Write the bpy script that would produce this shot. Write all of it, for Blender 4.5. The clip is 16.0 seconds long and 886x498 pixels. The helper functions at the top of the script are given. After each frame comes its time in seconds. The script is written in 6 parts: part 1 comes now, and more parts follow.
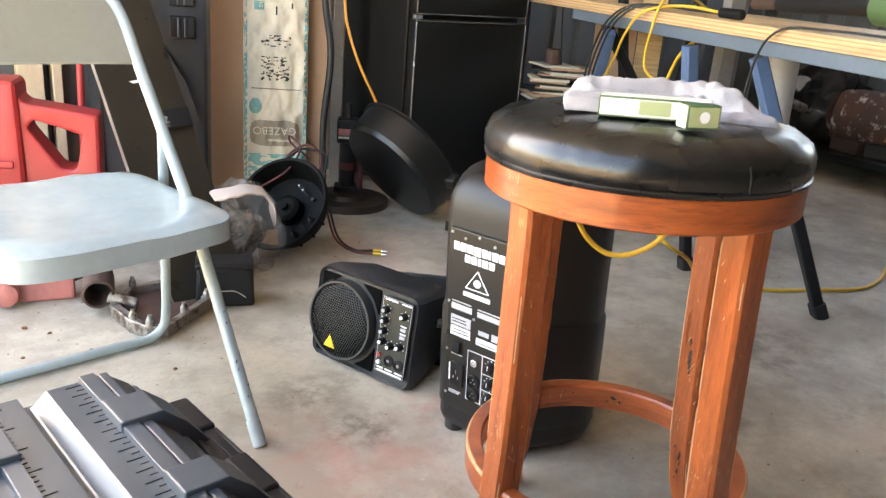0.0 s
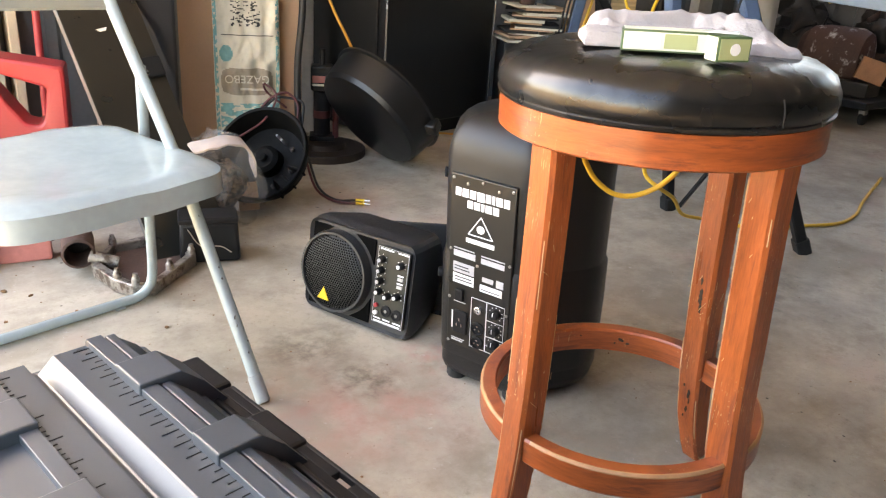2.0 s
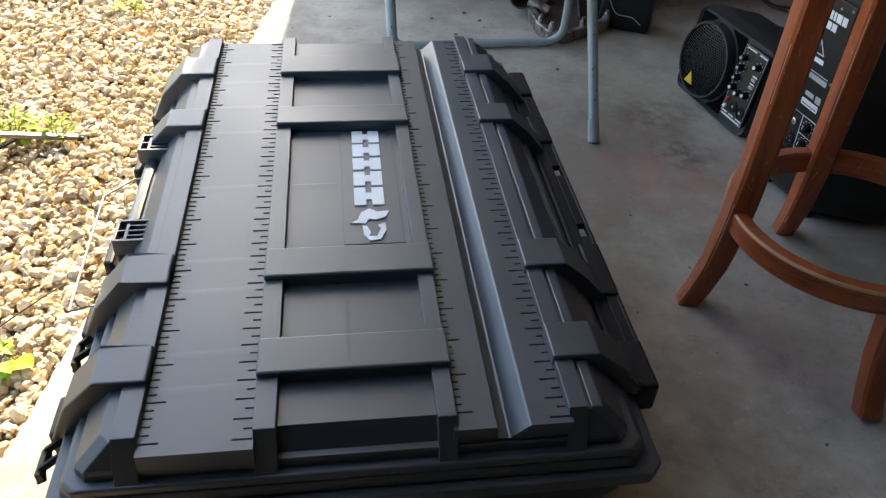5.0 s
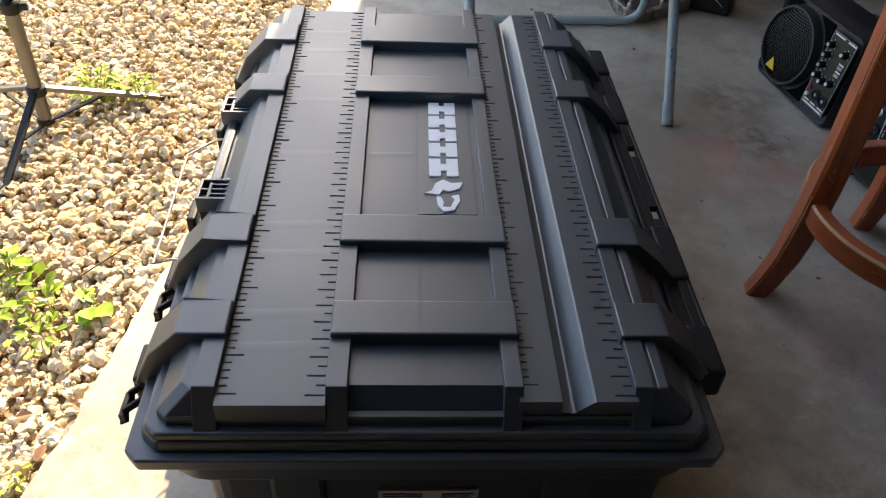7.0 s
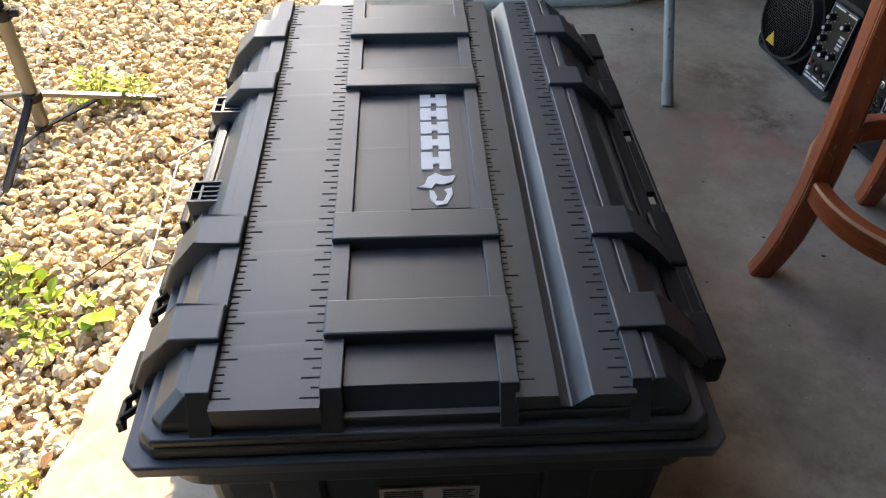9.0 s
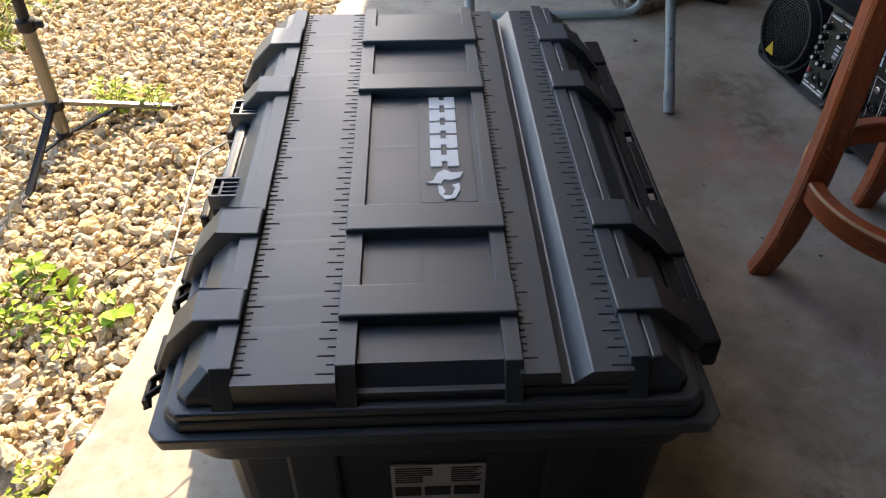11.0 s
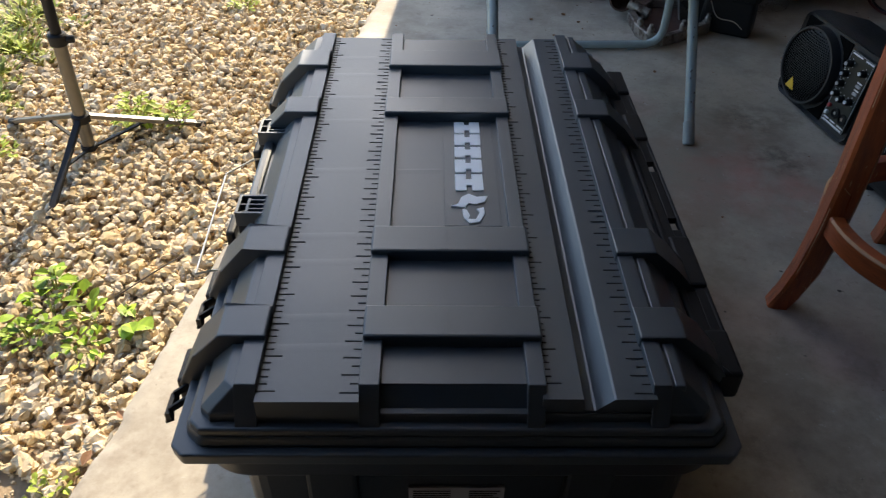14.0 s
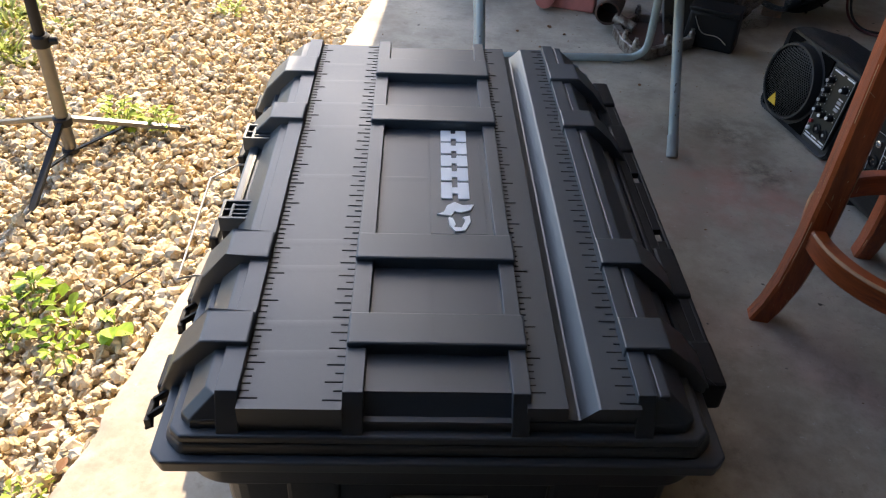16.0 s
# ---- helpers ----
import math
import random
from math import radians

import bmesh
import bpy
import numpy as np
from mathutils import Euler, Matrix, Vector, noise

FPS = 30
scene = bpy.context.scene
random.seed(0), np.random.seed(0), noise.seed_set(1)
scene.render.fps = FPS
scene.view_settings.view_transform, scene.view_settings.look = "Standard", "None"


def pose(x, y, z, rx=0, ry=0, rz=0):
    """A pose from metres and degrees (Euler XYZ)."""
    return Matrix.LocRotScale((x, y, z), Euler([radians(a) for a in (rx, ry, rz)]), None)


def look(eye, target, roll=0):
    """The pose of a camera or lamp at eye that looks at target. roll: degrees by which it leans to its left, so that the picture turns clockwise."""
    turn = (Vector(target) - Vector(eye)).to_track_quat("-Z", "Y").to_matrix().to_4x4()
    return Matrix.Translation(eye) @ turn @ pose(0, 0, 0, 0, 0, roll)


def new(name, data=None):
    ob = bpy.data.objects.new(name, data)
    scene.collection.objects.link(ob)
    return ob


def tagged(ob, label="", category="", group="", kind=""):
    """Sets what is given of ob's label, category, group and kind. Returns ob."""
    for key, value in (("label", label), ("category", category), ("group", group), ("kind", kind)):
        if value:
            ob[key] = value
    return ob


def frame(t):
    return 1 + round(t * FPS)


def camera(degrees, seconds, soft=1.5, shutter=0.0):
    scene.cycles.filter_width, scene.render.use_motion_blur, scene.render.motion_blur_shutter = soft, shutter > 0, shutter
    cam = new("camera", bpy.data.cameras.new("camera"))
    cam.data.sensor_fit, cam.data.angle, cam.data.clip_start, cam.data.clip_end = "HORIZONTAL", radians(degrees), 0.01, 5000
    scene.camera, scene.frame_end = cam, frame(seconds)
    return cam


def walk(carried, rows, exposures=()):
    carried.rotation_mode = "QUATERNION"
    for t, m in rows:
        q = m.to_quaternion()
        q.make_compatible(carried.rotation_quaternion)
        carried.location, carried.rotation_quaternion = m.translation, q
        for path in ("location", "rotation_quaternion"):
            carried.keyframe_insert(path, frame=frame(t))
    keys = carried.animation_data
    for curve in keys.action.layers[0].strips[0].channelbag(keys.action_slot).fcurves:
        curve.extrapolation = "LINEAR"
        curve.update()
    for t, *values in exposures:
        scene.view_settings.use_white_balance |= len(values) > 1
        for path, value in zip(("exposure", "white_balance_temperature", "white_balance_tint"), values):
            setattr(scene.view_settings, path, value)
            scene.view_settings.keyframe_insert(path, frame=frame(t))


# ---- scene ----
cam = camera(59.3, 16.0, 1.2, 0.22)
PATH = [
    (0, (-0.082, 0.082, 0.909), (1.241, 1.434, 0.259), 4.8),
    (0.5, (-0.115, 0.158, 0.891), (1.211, 1.455, 0.142), 3.2),
    (1, (-0.114, 0.164, 0.888), (1.237, 1.427, 0.126), 3.5),
    (1.5, (-0.12, 0.158, 0.89), (1.241, 1.41, 0.128), 4.1),
    (2, (-0.114, 0.154, 0.89), (1.25, 1.4, 0.123), 4.1),
    (2.5, (-0.106, 0.154, 0.89), (1.262, 1.388, 0.11), 4.0),
    (3, (-0.106, 0.14, 0.895), (1.197, 1.416, 0.074), 3.5),
    (3.5, (-0.08, 0.049, 0.927), (0.951, 1.486, -0.007), 2.0),
    (4, (-0.017, -0.075, 0.96), (0.675, 1.445, -0.14), 1.8),
    (4.5, (0.018, -0.229, 0.971), (0.42, 1.31, -0.242), 4.2),
    (5, (0.005, -0.31, 0.99), (0.25, 1.219, -0.276), 3.3),
    (5.2, (0.001, -0.327, 0.995), (0.216, 1.207, -0.27), 3.0),
    (7.5, (-0.017, -0.312, 0.993), (0.076, 1.171, -0.346), 3.1),
    (8, (-0.006, -0.305, 0.994), (0.085, 1.168, -0.356), 2.3),
    (8.5, (0.002, -0.311, 0.996), (0.084, 1.164, -0.353), 1.0),
    (9, (0.006, -0.307, 0.996), (0.078, 1.17, -0.351), 0.3),
    (11.3, (0.002, -0.375, 1.006), (0.05, 1.142, -0.296), -0.4),
    (11.5, (0.01, -0.378, 1.017), (0.054, 1.147, -0.276), -0.7),
    (12, (0.001, -0.376, 1.024), (0.038, 1.177, -0.235), -0.6),
    (12.5, (-0.017, -0.385, 1.022), (-0.011, 1.174, -0.231), 0.2),
    (13, (-0.044, -0.387, 1.017), (-0.089, 1.159, -0.251), 0.6),
    (13.5, (-0.047, -0.382, 1.012), (-0.097, 1.155, -0.266), 0.6),
    (14, (-0.018, -0.372, 1.007), (0.015, 1.175, -0.26), 1.1),
    (14.5, (-0.003, -0.371, 1.007), (0.092, 1.185, -0.245), 1.7),
    (15, (-0.006, -0.368, 1.007), (0.099, 1.192, -0.241), 2.3),
    (15.5, (-0.02, -0.373, 1.007), (0.073, 1.191, -0.236), 3.0),
    (16, (-0.022, -0.371, 1.002), (0.056, 1.192, -0.243), 2.9),
]
STOPS = [(0.0, 4.2, 8500, 14), (0.5, 4.05, 8800, 16), (1.5, 4.05, 9100, 17), (2.5, 4.25, 9100, 17), (3.0, 4.1, 8800, 15), (3.5, 3.7, 8400, 12), (4.0, 3.0, 7700, 10), (4.5, 2.5, 7000, 8), (5.2, 2.1, 6600, 7), (7.3, 1.95, 6850, 12),
         (9.2, 2.1, 6850, 12), (11.3, 1.8, 6750, 12), (12.5, 1.75, 6650, 11), (13.5, 1.45, 6300, 9), (14.0, 1.28, 6200, 8), (14.5, 1.6, 6350, 12), (15.0, 1.77, 6450, 12), (16.0, 1.82, 6550, 13)]
walk(cam, [(t, look(eye, target, roll)) for t, eye, target, roll in PATH], STOPS)

# ---- world, sun ----
SUN_AZ, SUN_EL = radians(5.5), radians(36)      # azimuth from +y towards +x
world = bpy.data.worlds.new("world")
scene.world = world
world.use_nodes = True
wn = world.node_tree.nodes
sky = wn.new("ShaderNodeTexSky")
sky.sky_type, sky.sun_disc = "NISHITA", False
sky.sun_elevation, sky.sun_rotation = SUN_EL, SUN_AZ
sky.air_density, sky.dust_density = 1.0, 1.2
wn["Background"].inputs["Strength"].default_value = 0.15
world.node_tree.links.new(sky.outputs[0], wn["Background"].inputs["Color"])
sun = new("sun", bpy.data.lights.new("sun", "SUN"))
sun.data.energy, sun.data.angle, sun.data.color = 4.2, radians(0.53), (1.0, 0.83, 0.60)
sun.matrix_world = look((0, 0, 0), (-math.sin(SUN_AZ) * math.cos(SUN_EL), -math.cos(SUN_AZ) * math.cos(SUN_EL), -math.sin(SUN_EL)))

# ---- materials ----


def material(name, colour, rough=0.6, metal=0.0, vary=0.15, scale=6.0, bump=0.0, fine=60.0, second=None, amount=0.5,
             stretch=(1, 1, 1), island=0.0, coat=0.0, spec=0.5, glow=None, rough_vary=0.1, hue=0.0, scratch=0.0):
    """Colour with broad stains and fine grain, a second colour in patches, and fine relief."""
    m = bpy.data.materials.new(name)
    m.use_nodes = True
    n, l = m.node_tree.nodes, m.node_tree.links
    b = n["Principled BSDF"]
    co = n.new("ShaderNodeTexCoord")
    mp = n.new("ShaderNodeMapping")
    mp.inputs["Scale"].default_value = stretch
    l.new(co.outputs["Object"], mp.inputs[0])
    broad = n.new("ShaderNodeTexNoise")
    broad.inputs["Scale"].default_value, broad.inputs["Detail"].default_value = scale, 5
    grain = n.new("ShaderNodeTexNoise")
    grain.inputs["Scale"].default_value, grain.inputs["Detail"].default_value = fine, 4
    l.new(mp.outputs[0], broad.inputs["Vector"])
    l.new(mp.outputs[0], grain.inputs["Vector"])
    mix = n.new("ShaderNodeMix")
    mix.data_type = "RGBA"
    lo = tuple(max(0, c * (1 - vary)) for c in colour)
    hi = tuple(min(1, c * (1 + vary)) for c in colour)
    mix.inputs[6].default_value, mix.inputs[7].default_value = (*lo, 1), (*hi, 1)
    add = n.new("ShaderNodeMath")
    add.operation = "MULTIPLY_ADD"
    add.inputs[1].default_value, add.inputs[2].default_value = 0.35, 0.0
    l.new(grain.outputs["Fac"], add.inputs[0])
    sm = n.new("ShaderNodeMath")
    sm.operation = "MULTIPLY_ADD"
    sm.inputs[1].default_value = 0.65
    l.new(broad.outputs["Fac"], sm.inputs[0])
    l.new(add.outputs[0], sm.inputs[2])
    rp = n.new("ShaderNodeMapRange")
    rp.inputs[1].default_value, rp.inputs[2].default_value = 0.3, 0.7
    l.new(sm.outputs[0], rp.inputs[0])
    l.new(rp.outputs[0], mix.inputs[0])
    out = mix.outputs[2]
    if second:
        patch = n.new("ShaderNodeTexNoise")
        patch.inputs["Scale"].default_value, patch.inputs["Detail"].default_value = scale * 1.7, 8
        patch.inputs["Roughness"].default_value = 0.7
        l.new(mp.outputs[0], patch.inputs["Vector"])
        r2 = n.new("ShaderNodeMapRange")
        r2.inputs[1].default_value, r2.inputs[2].default_value = 0.62 - 0.3 * amount, 0.68 - 0.3 * amount + 0.06
        l.new(patch.outputs["Fac"], r2.inputs[0])
        m2 = n.new("ShaderNodeMix")
        m2.data_type = "RGBA"
        m2.inputs[7].default_value = (*second, 1)
        l.new(out, m2.inputs[6])
        l.new(r2.outputs[0], m2.inputs[0])
        out = m2.outputs[2]
    if island:
        geo = n.new("ShaderNodeNewGeometry")
        hsv = n.new("ShaderNodeHueSaturation")
        r3 = n.new("ShaderNodeMapRange")
        r3.inputs[3].default_value, r3.inputs[4].default_value = 1 - island, 1 + island
        l.new(geo.outputs["Random Per Island"], r3.inputs[0])
        l.new(r3.outputs[0], hsv.inputs["Value"])
        l.new(out, hsv.inputs["Color"])
        if hue:
            wob = n.new("ShaderNodeMath")
            wob.operation, wob.inputs[1].default_value = "MULTIPLY", 7.31
            fr = n.new("ShaderNodeMath")
            fr.operation = "FRACT"
            r4 = n.new("ShaderNodeMapRange")
            r4.inputs[3].default_value, r4.inputs[4].default_value = 1 - hue, 1 + 0.5 * hue
            l.new(geo.outputs["Random Per Island"], wob.inputs[0])
            l.new(wob.outputs[0], fr.inputs[0])
            l.new(fr.outputs[0], r4.inputs[0])
            l.new(r4.outputs[0], hsv.inputs["Saturation"])
        out = hsv.outputs[0]
    if scratch:         # fine pale specks and slanting hair scratches where the varnish is worn
        wear = n.new("ShaderNodeTexNoise")
        wear.inputs["Scale"].default_value, wear.inputs["Detail"].default_value = 13.0, 6
        l.new(co.outputs["Object"], wear.inputs["Vector"])
        where = n.new("ShaderNodeMapRange")
        where.inputs[1].default_value, where.inputs[2].default_value = 0.60 - 0.2 * scratch, 0.72 - 0.2 * scratch
        where.inputs[4].default_value = 0.75
        l.new(wear.outputs["Fac"], where.inputs[0])
        for turn, size, lo in (((0, 0, 0), (230, 230, 230), 0.70), ((0.5, 0.3, 0), (420, 420, 40), 0.69), ((-0.7, 0.2, 0), (380, 380, 34), 0.70)):
            tilt = n.new("ShaderNodeMapping")
            tilt.inputs["Rotation"].default_value, tilt.inputs["Scale"].default_value = turn, size
            l.new(co.outputs["Object"], tilt.inputs[0])
            fleck = n.new("ShaderNodeTexNoise")
            fleck.inputs["Scale"].default_value, fleck.inputs["Detail"].default_value = 1.0, 1
            l.new(tilt.outputs[0], fleck.inputs["Vector"])
            thin = n.new("ShaderNodeMapRange")
            thin.inputs[1].default_value, thin.inputs[2].default_value = lo, lo + 0.05
            l.new(fleck.outputs["Fac"], thin.inputs[0])
            both = n.new("ShaderNodeMath")
            both.operation = "MULTIPLY"
            l.new(thin.outputs[0], both.inputs[0])
            l.new(where.outputs[0], both.inputs[1])
            m3 = n.new("ShaderNodeMix")
            m3.data_type = "RGBA"
            m3.inputs[7].default_value = (0.60, 0.36, 0.18, 1)
            l.new(out, m3.inputs[6])
            l.new(both.outputs[0], m3.inputs[0])
            out = m3.outputs[2]
    l.new(out, b.inputs["Base Color"])
    rr = n.new("ShaderNodeMapRange")
    rr.inputs[3].default_value, rr.inputs[4].default_value = max(0.02, rough - rough_vary), min(1, rough + rough_vary)
    l.new(broad.outputs["Fac"], rr.inputs[0])
    l.new(rr.outputs[0], b.inputs["Roughness"])
    b.inputs["Metallic"].default_value = metal
    b.inputs["Coat Weight"].default_value = coat
    b.inputs["Specular IOR Level"].default_value = spec
    if bump:
        bp = n.new("ShaderNodeBump")
        bp.inputs["Strength"].default_value, bp.inputs["Distance"].default_value = bump, 0.003
        l.new(grain.outputs["Fac"], bp.inputs["Height"])
        l.new(bp.outputs[0], b.inputs["Normal"])
    if glow:
        b.inputs["Emission Color"].default_value, b.inputs["Emission Strength"].default_value = (*glow, 1), 1.0
    return m


M_PLASTIC = material("black_moulded_plastic", (0.037, 0.047, 0.057), 0.42, vary=0.22, scale=5, bump=0.06, fine=900, spec=0.8)
M_PLASTIC_DARK = material("matt_black_plastic", (0.0105, 0.0105, 0.0115), 0.52, vary=0.2, bump=0.1, fine=500, spec=0.24)
M_TUB = material("glossy_black_plastic", (0.006, 0.006, 0.0065), 0.32, vary=0.2, bump=0.08, fine=200, spec=0.4)
# black that paints the shade inside grooves, wells and openings
M_RECESS_SHADE = material("recess_shade", (0.006, 0.006, 0.006), 0.8)
# black that paints the shade in grille holes and ports
M_HOLE_SHADE = material("hole_shade", (0.003, 0.003, 0.003), 0.9, spec=0.05)
M_WHITE_PRINT = material("white_print", (0.8, 0.8, 0.8), 0.5, vary=0.04)
M_LABEL = material("silver_label", (0.45, 0.45, 0.46), 0.35, vary=0.1)
M_WOOD = material("orange_stained_wood", (0.36, 0.082, 0.022), 0.32, vary=0.45, scale=3.5, fine=45, stretch=(9, 9, 1.0), bump=0.12,
                  second=(0.20, 0.045, 0.018), amount=0.30, coat=0.25, scratch=0.55)
M_WOOD_RING = material("orange_stained_wood_bent", (0.35, 0.078, 0.022), 0.34, vary=0.45, scale=6, fine=40, stretch=(1, 1, 8), bump=0.12,
                       second=(0.19, 0.042, 0.018), amount=0.32, coat=0.2, scratch=0.12)
M_WORN = material("worn_pale_wood", (0.44, 0.22, 0.10), 0.6, vary=0.25, scale=14)
M_SCRATCH = material("scratched_varnish", (0.62, 0.40, 0.22), 0.6, vary=0.2, scale=14)
M_BURN = material("dark_knot", (0.03, 0.018, 0.012), 0.7, vary=0.4, scale=60)
M_VINYL = material("black_vinyl", (0.0085, 0.0085, 0.0085), 0.27, vary=0.25, scale=9, bump=0.05, fine=300, spec=0.6)
M_CHAIR = material("pale_blue_grey_paint", (0.32, 0.375, 0.375), 0.15, vary=0.08, scale=26, bump=0.03, second=(0.12, 0.10, 0.085), amount=-0.22)
M_CHAIR_PAD = material("pale_beige_paint", (0.34, 0.345, 0.30), 0.42, vary=0.07, scale=6)
M_RUBBER = material("grey_rubber", (0.30, 0.33, 0.33), 0.6)
M_BLACK_RUBBER = material("black_rubber", (0.015, 0.015, 0.015), 0.7)
M_SPEAKER = material("black_speaker_plastic", (0.026, 0.027, 0.029), 0.42, vary=0.15, bump=0.22, fine=700, spec=0.45)
M_CABINET = material("deep_black_speaker_plastic", (0.0095, 0.0098, 0.0105), 0.40, vary=0.15, bump=0.22, fine=700, spec=0.45)
M_GRILLE = material("perforated_black_metal", (0.030, 0.031, 0.033), 0.38, metal=0.3, bump=0.4, fine=900)
M_PANEL = material("satin_black_panel", (0.0145, 0.0135, 0.011), 0.3, vary=0.1)
M_MIXER = material("dark_olive_panel", (0.024, 0.025, 0.019), 0.35)
M_CHROME = material("chrome", (0.75, 0.75, 0.75), 0.18, metal=1.0)
M_STEEL = material("dull_steel", (0.32, 0.32, 0.31), 0.42, metal=0.85, vary=0.2)
M_POLE = material("bronze_grey_steel", (0.135, 0.128, 0.116), 0.38, metal=0.7, vary=0.15)
# charcoal of the bin; on the chest base it paints in shade
M_BIN_SHADED_BASE = material("charcoal_bin_shaded_base", (0.022, 0.025, 0.030), 0.42, vary=0.2, bump=0.1, fine=300)
M_YELLOW = material("yellow_plastic", (0.75, 0.48, 0.03), 0.45)
M_CORD = material("yellow_cord", (0.72, 0.42, 0.04), 0.5, vary=0.1)
M_ORANGE_CORD = material("orange_cord", (0.62, 0.28, 0.05), 0.5, vary=0.1)
M_BLACK_CORD = material("black_cord", (0.015, 0.015, 0.016), 0.5)
M_DRUM = material("dull_black_moulding", (0.0035, 0.0033, 0.003), 0.62, vary=0.4, scale=14, bump=0.35, fine=90, spec=0.12)
M_RED_CORD = material("dark_red_cord", (0.085, 0.014, 0.014), 0.5)
M_RED = material("red_plastic", (0.42, 0.034, 0.036), 0.42, vary=0.14, bump=0.1, fine=200)
M_CARDBOARD = material("brown_cardboard", (0.43, 0.265, 0.165), 0.8, vary=0.08, scale=4, bump=0.05, fine=120)
M_PAPER = material("cream_paper_sack", (0.60, 0.55, 0.44), 0.75, vary=0.14, scale=5, bump=0.1, fine=60, second=(0.46, 0.42, 0.34), amount=0.1)
M_TEAL = material("teal_print", (0.16, 0.36, 0.35), 0.75, vary=0.2, scale=12)
M_TAN = material("tan_print", (0.30, 0.25, 0.19), 0.75, vary=0.15)
M_INK = material("black_ink", (0.03, 0.03, 0.03), 0.75)
M_FRIDGE = material("black_enamel", (0.008, 0.008, 0.0085), 0.42, vary=0.1, bump=0.12, fine=260, spec=0.3)
M_TRIM = material("bright_trim", (0.6, 0.6, 0.6), 0.25, metal=0.9)
M_STUD = material("galvanised_steel", (0.33, 0.33, 0.32), 0.45, metal=0.6, vary=0.15, scale=5)
M_WALL = material("grey_wall_sheet", (0.12, 0.12, 0.12), 0.55, metal=0.15, vary=0.15, scale=3)
M_CEIL = material("roof_sheet_underside", (0.50, 0.53, 0.56), 0.6, vary=0.10, scale=2)
M_PINE = material("pine_stud", (0.50, 0.40, 0.28), 0.7, vary=0.15, stretch=(6, 6, 1))
M_PLY = material("pine_plank", (0.56, 0.38, 0.20), 0.6, vary=0.38, scale=4, fine=30, stretch=(1, 1, 26))
M_GREY_STEEL = material("blue_grey_steel", (0.13, 0.17, 0.21), 0.45, metal=0.2, vary=0.15)
M_BLUE = material("blue_paint", (0.09, 0.15, 0.26), 0.45, vary=0.15)
M_CLOTH = material("grey_cotton", (0.40, 0.36, 0.35), 0.9, vary=0.10, scale=14, bump=0.3, fine=300)
M_GREEN_BOX = material("green_carton", (0.065, 0.12, 0.05), 0.45, vary=0.1)
M_CREAM_BOX = material("pale_carton", (0.74, 0.76, 0.62), 0.4, vary=0.05)
M_WAD = material("dark_brown_paper", (0.15, 0.105, 0.075), 0.8, vary=0.5, scale=30, second=(0.04, 0.032, 0.026), amount=0.6)
M_HEADER = material("pinkish_paper", (0.62, 0.52, 0.46), 0.5, vary=0.12, scale=14)
M_LIME = material("lime_print", (0.36, 0.40, 0.20), 0.5, vary=0.1)
M_RUST = material("rusty_brown_steel", (0.085, 0.04, 0.028), 0.7, metal=0.1, vary=0.3, scale=5, bump=0.3, fine=90,
                  second=(0.66, 0.62, 0.58), amount=0.32)
M_RUST_PLAIN = material("rusty_steel", (0.075, 0.042, 0.032), 0.75, metal=0.2, vary=0.4, scale=14, bump=0.3, fine=120)
M_ALU = material("dirty_aluminium", (0.28, 0.25, 0.22), 0.5, metal=0.6, vary=0.35, scale=18, bump=0.25, fine=140, second=(0.09, 0.06, 0.045), amount=0.5)
M_DARK_STEEL = material("dark_oily_steel", (0.022, 0.018, 0.016), 0.5, metal=0.3, vary=0.4, scale=12, bump=0.2, fine=90)
M_DISC = material("brown_oiled_steel", (0.035, 0.022, 0.015), 0.6, metal=0.2, vary=0.4, scale=12, bump=0.3, fine=90)
M_BRICK = material("orange_brick", (0.42, 0.20, 0.11), 0.85, vary=0.2, scale=20, bump=0.3, fine=150)
M_WIRE = material("zinc_wire", (0.62, 0.6, 0.56), 0.35, metal=0.8)
M_PINK = material("faded_red_steel", (0.40, 0.13, 0.11), 0.55, vary=0.25, scale=12)
M_DARK_CLOTH = material("dark_cloth", (0.012, 0.0115, 0.011), 0.8, vary=0.4, scale=20, bump=0.3, fine=150)
M_LEAF = material("weed_leaf", (0.22, 0.31, 0.022), 0.5, vary=0.4, scale=30, island=0.6, spec=0.2)
M_LEAF_YELLOW = material("yellow_green_leaf", (0.34, 0.40, 0.05), 0.55, vary=0.3, scale=30, island=0.4, spec=0.2)
M_GRASS = material("grass_blade", (0.33, 0.36, 0.075), 0.6, vary=0.3, scale=8, island=0.55, spec=0.15)
M_DRY = material("dead_leaf", (0.22, 0.11, 0.05), 0.8, vary=0.3, scale=30)
M_STONE = material("limestone_gravel", (0.575, 0.445, 0.265), 0.85, vary=0.22, scale=40, bump=0.4, fine=200, island=0.27, hue=0.32)
M_SOIL = material("sandy_soil", (0.34, 0.25, 0.15), 0.95, vary=0.4, scale=6, bump=0.9, fine=110, second=(0.26, 0.18, 0.10), amount=0.25)


def clear_film():
    m = bpy.data.materials.new("clear_plastic_film")
    m.use_nodes = True
    b = m.node_tree.nodes["Principled BSDF"]
    b.inputs["Base Color"].default_value = (0.55, 0.54, 0.52, 1)
    b.inputs["Roughness"].default_value, b.inputs["Alpha"].default_value = 0.10, 0.115
    return m


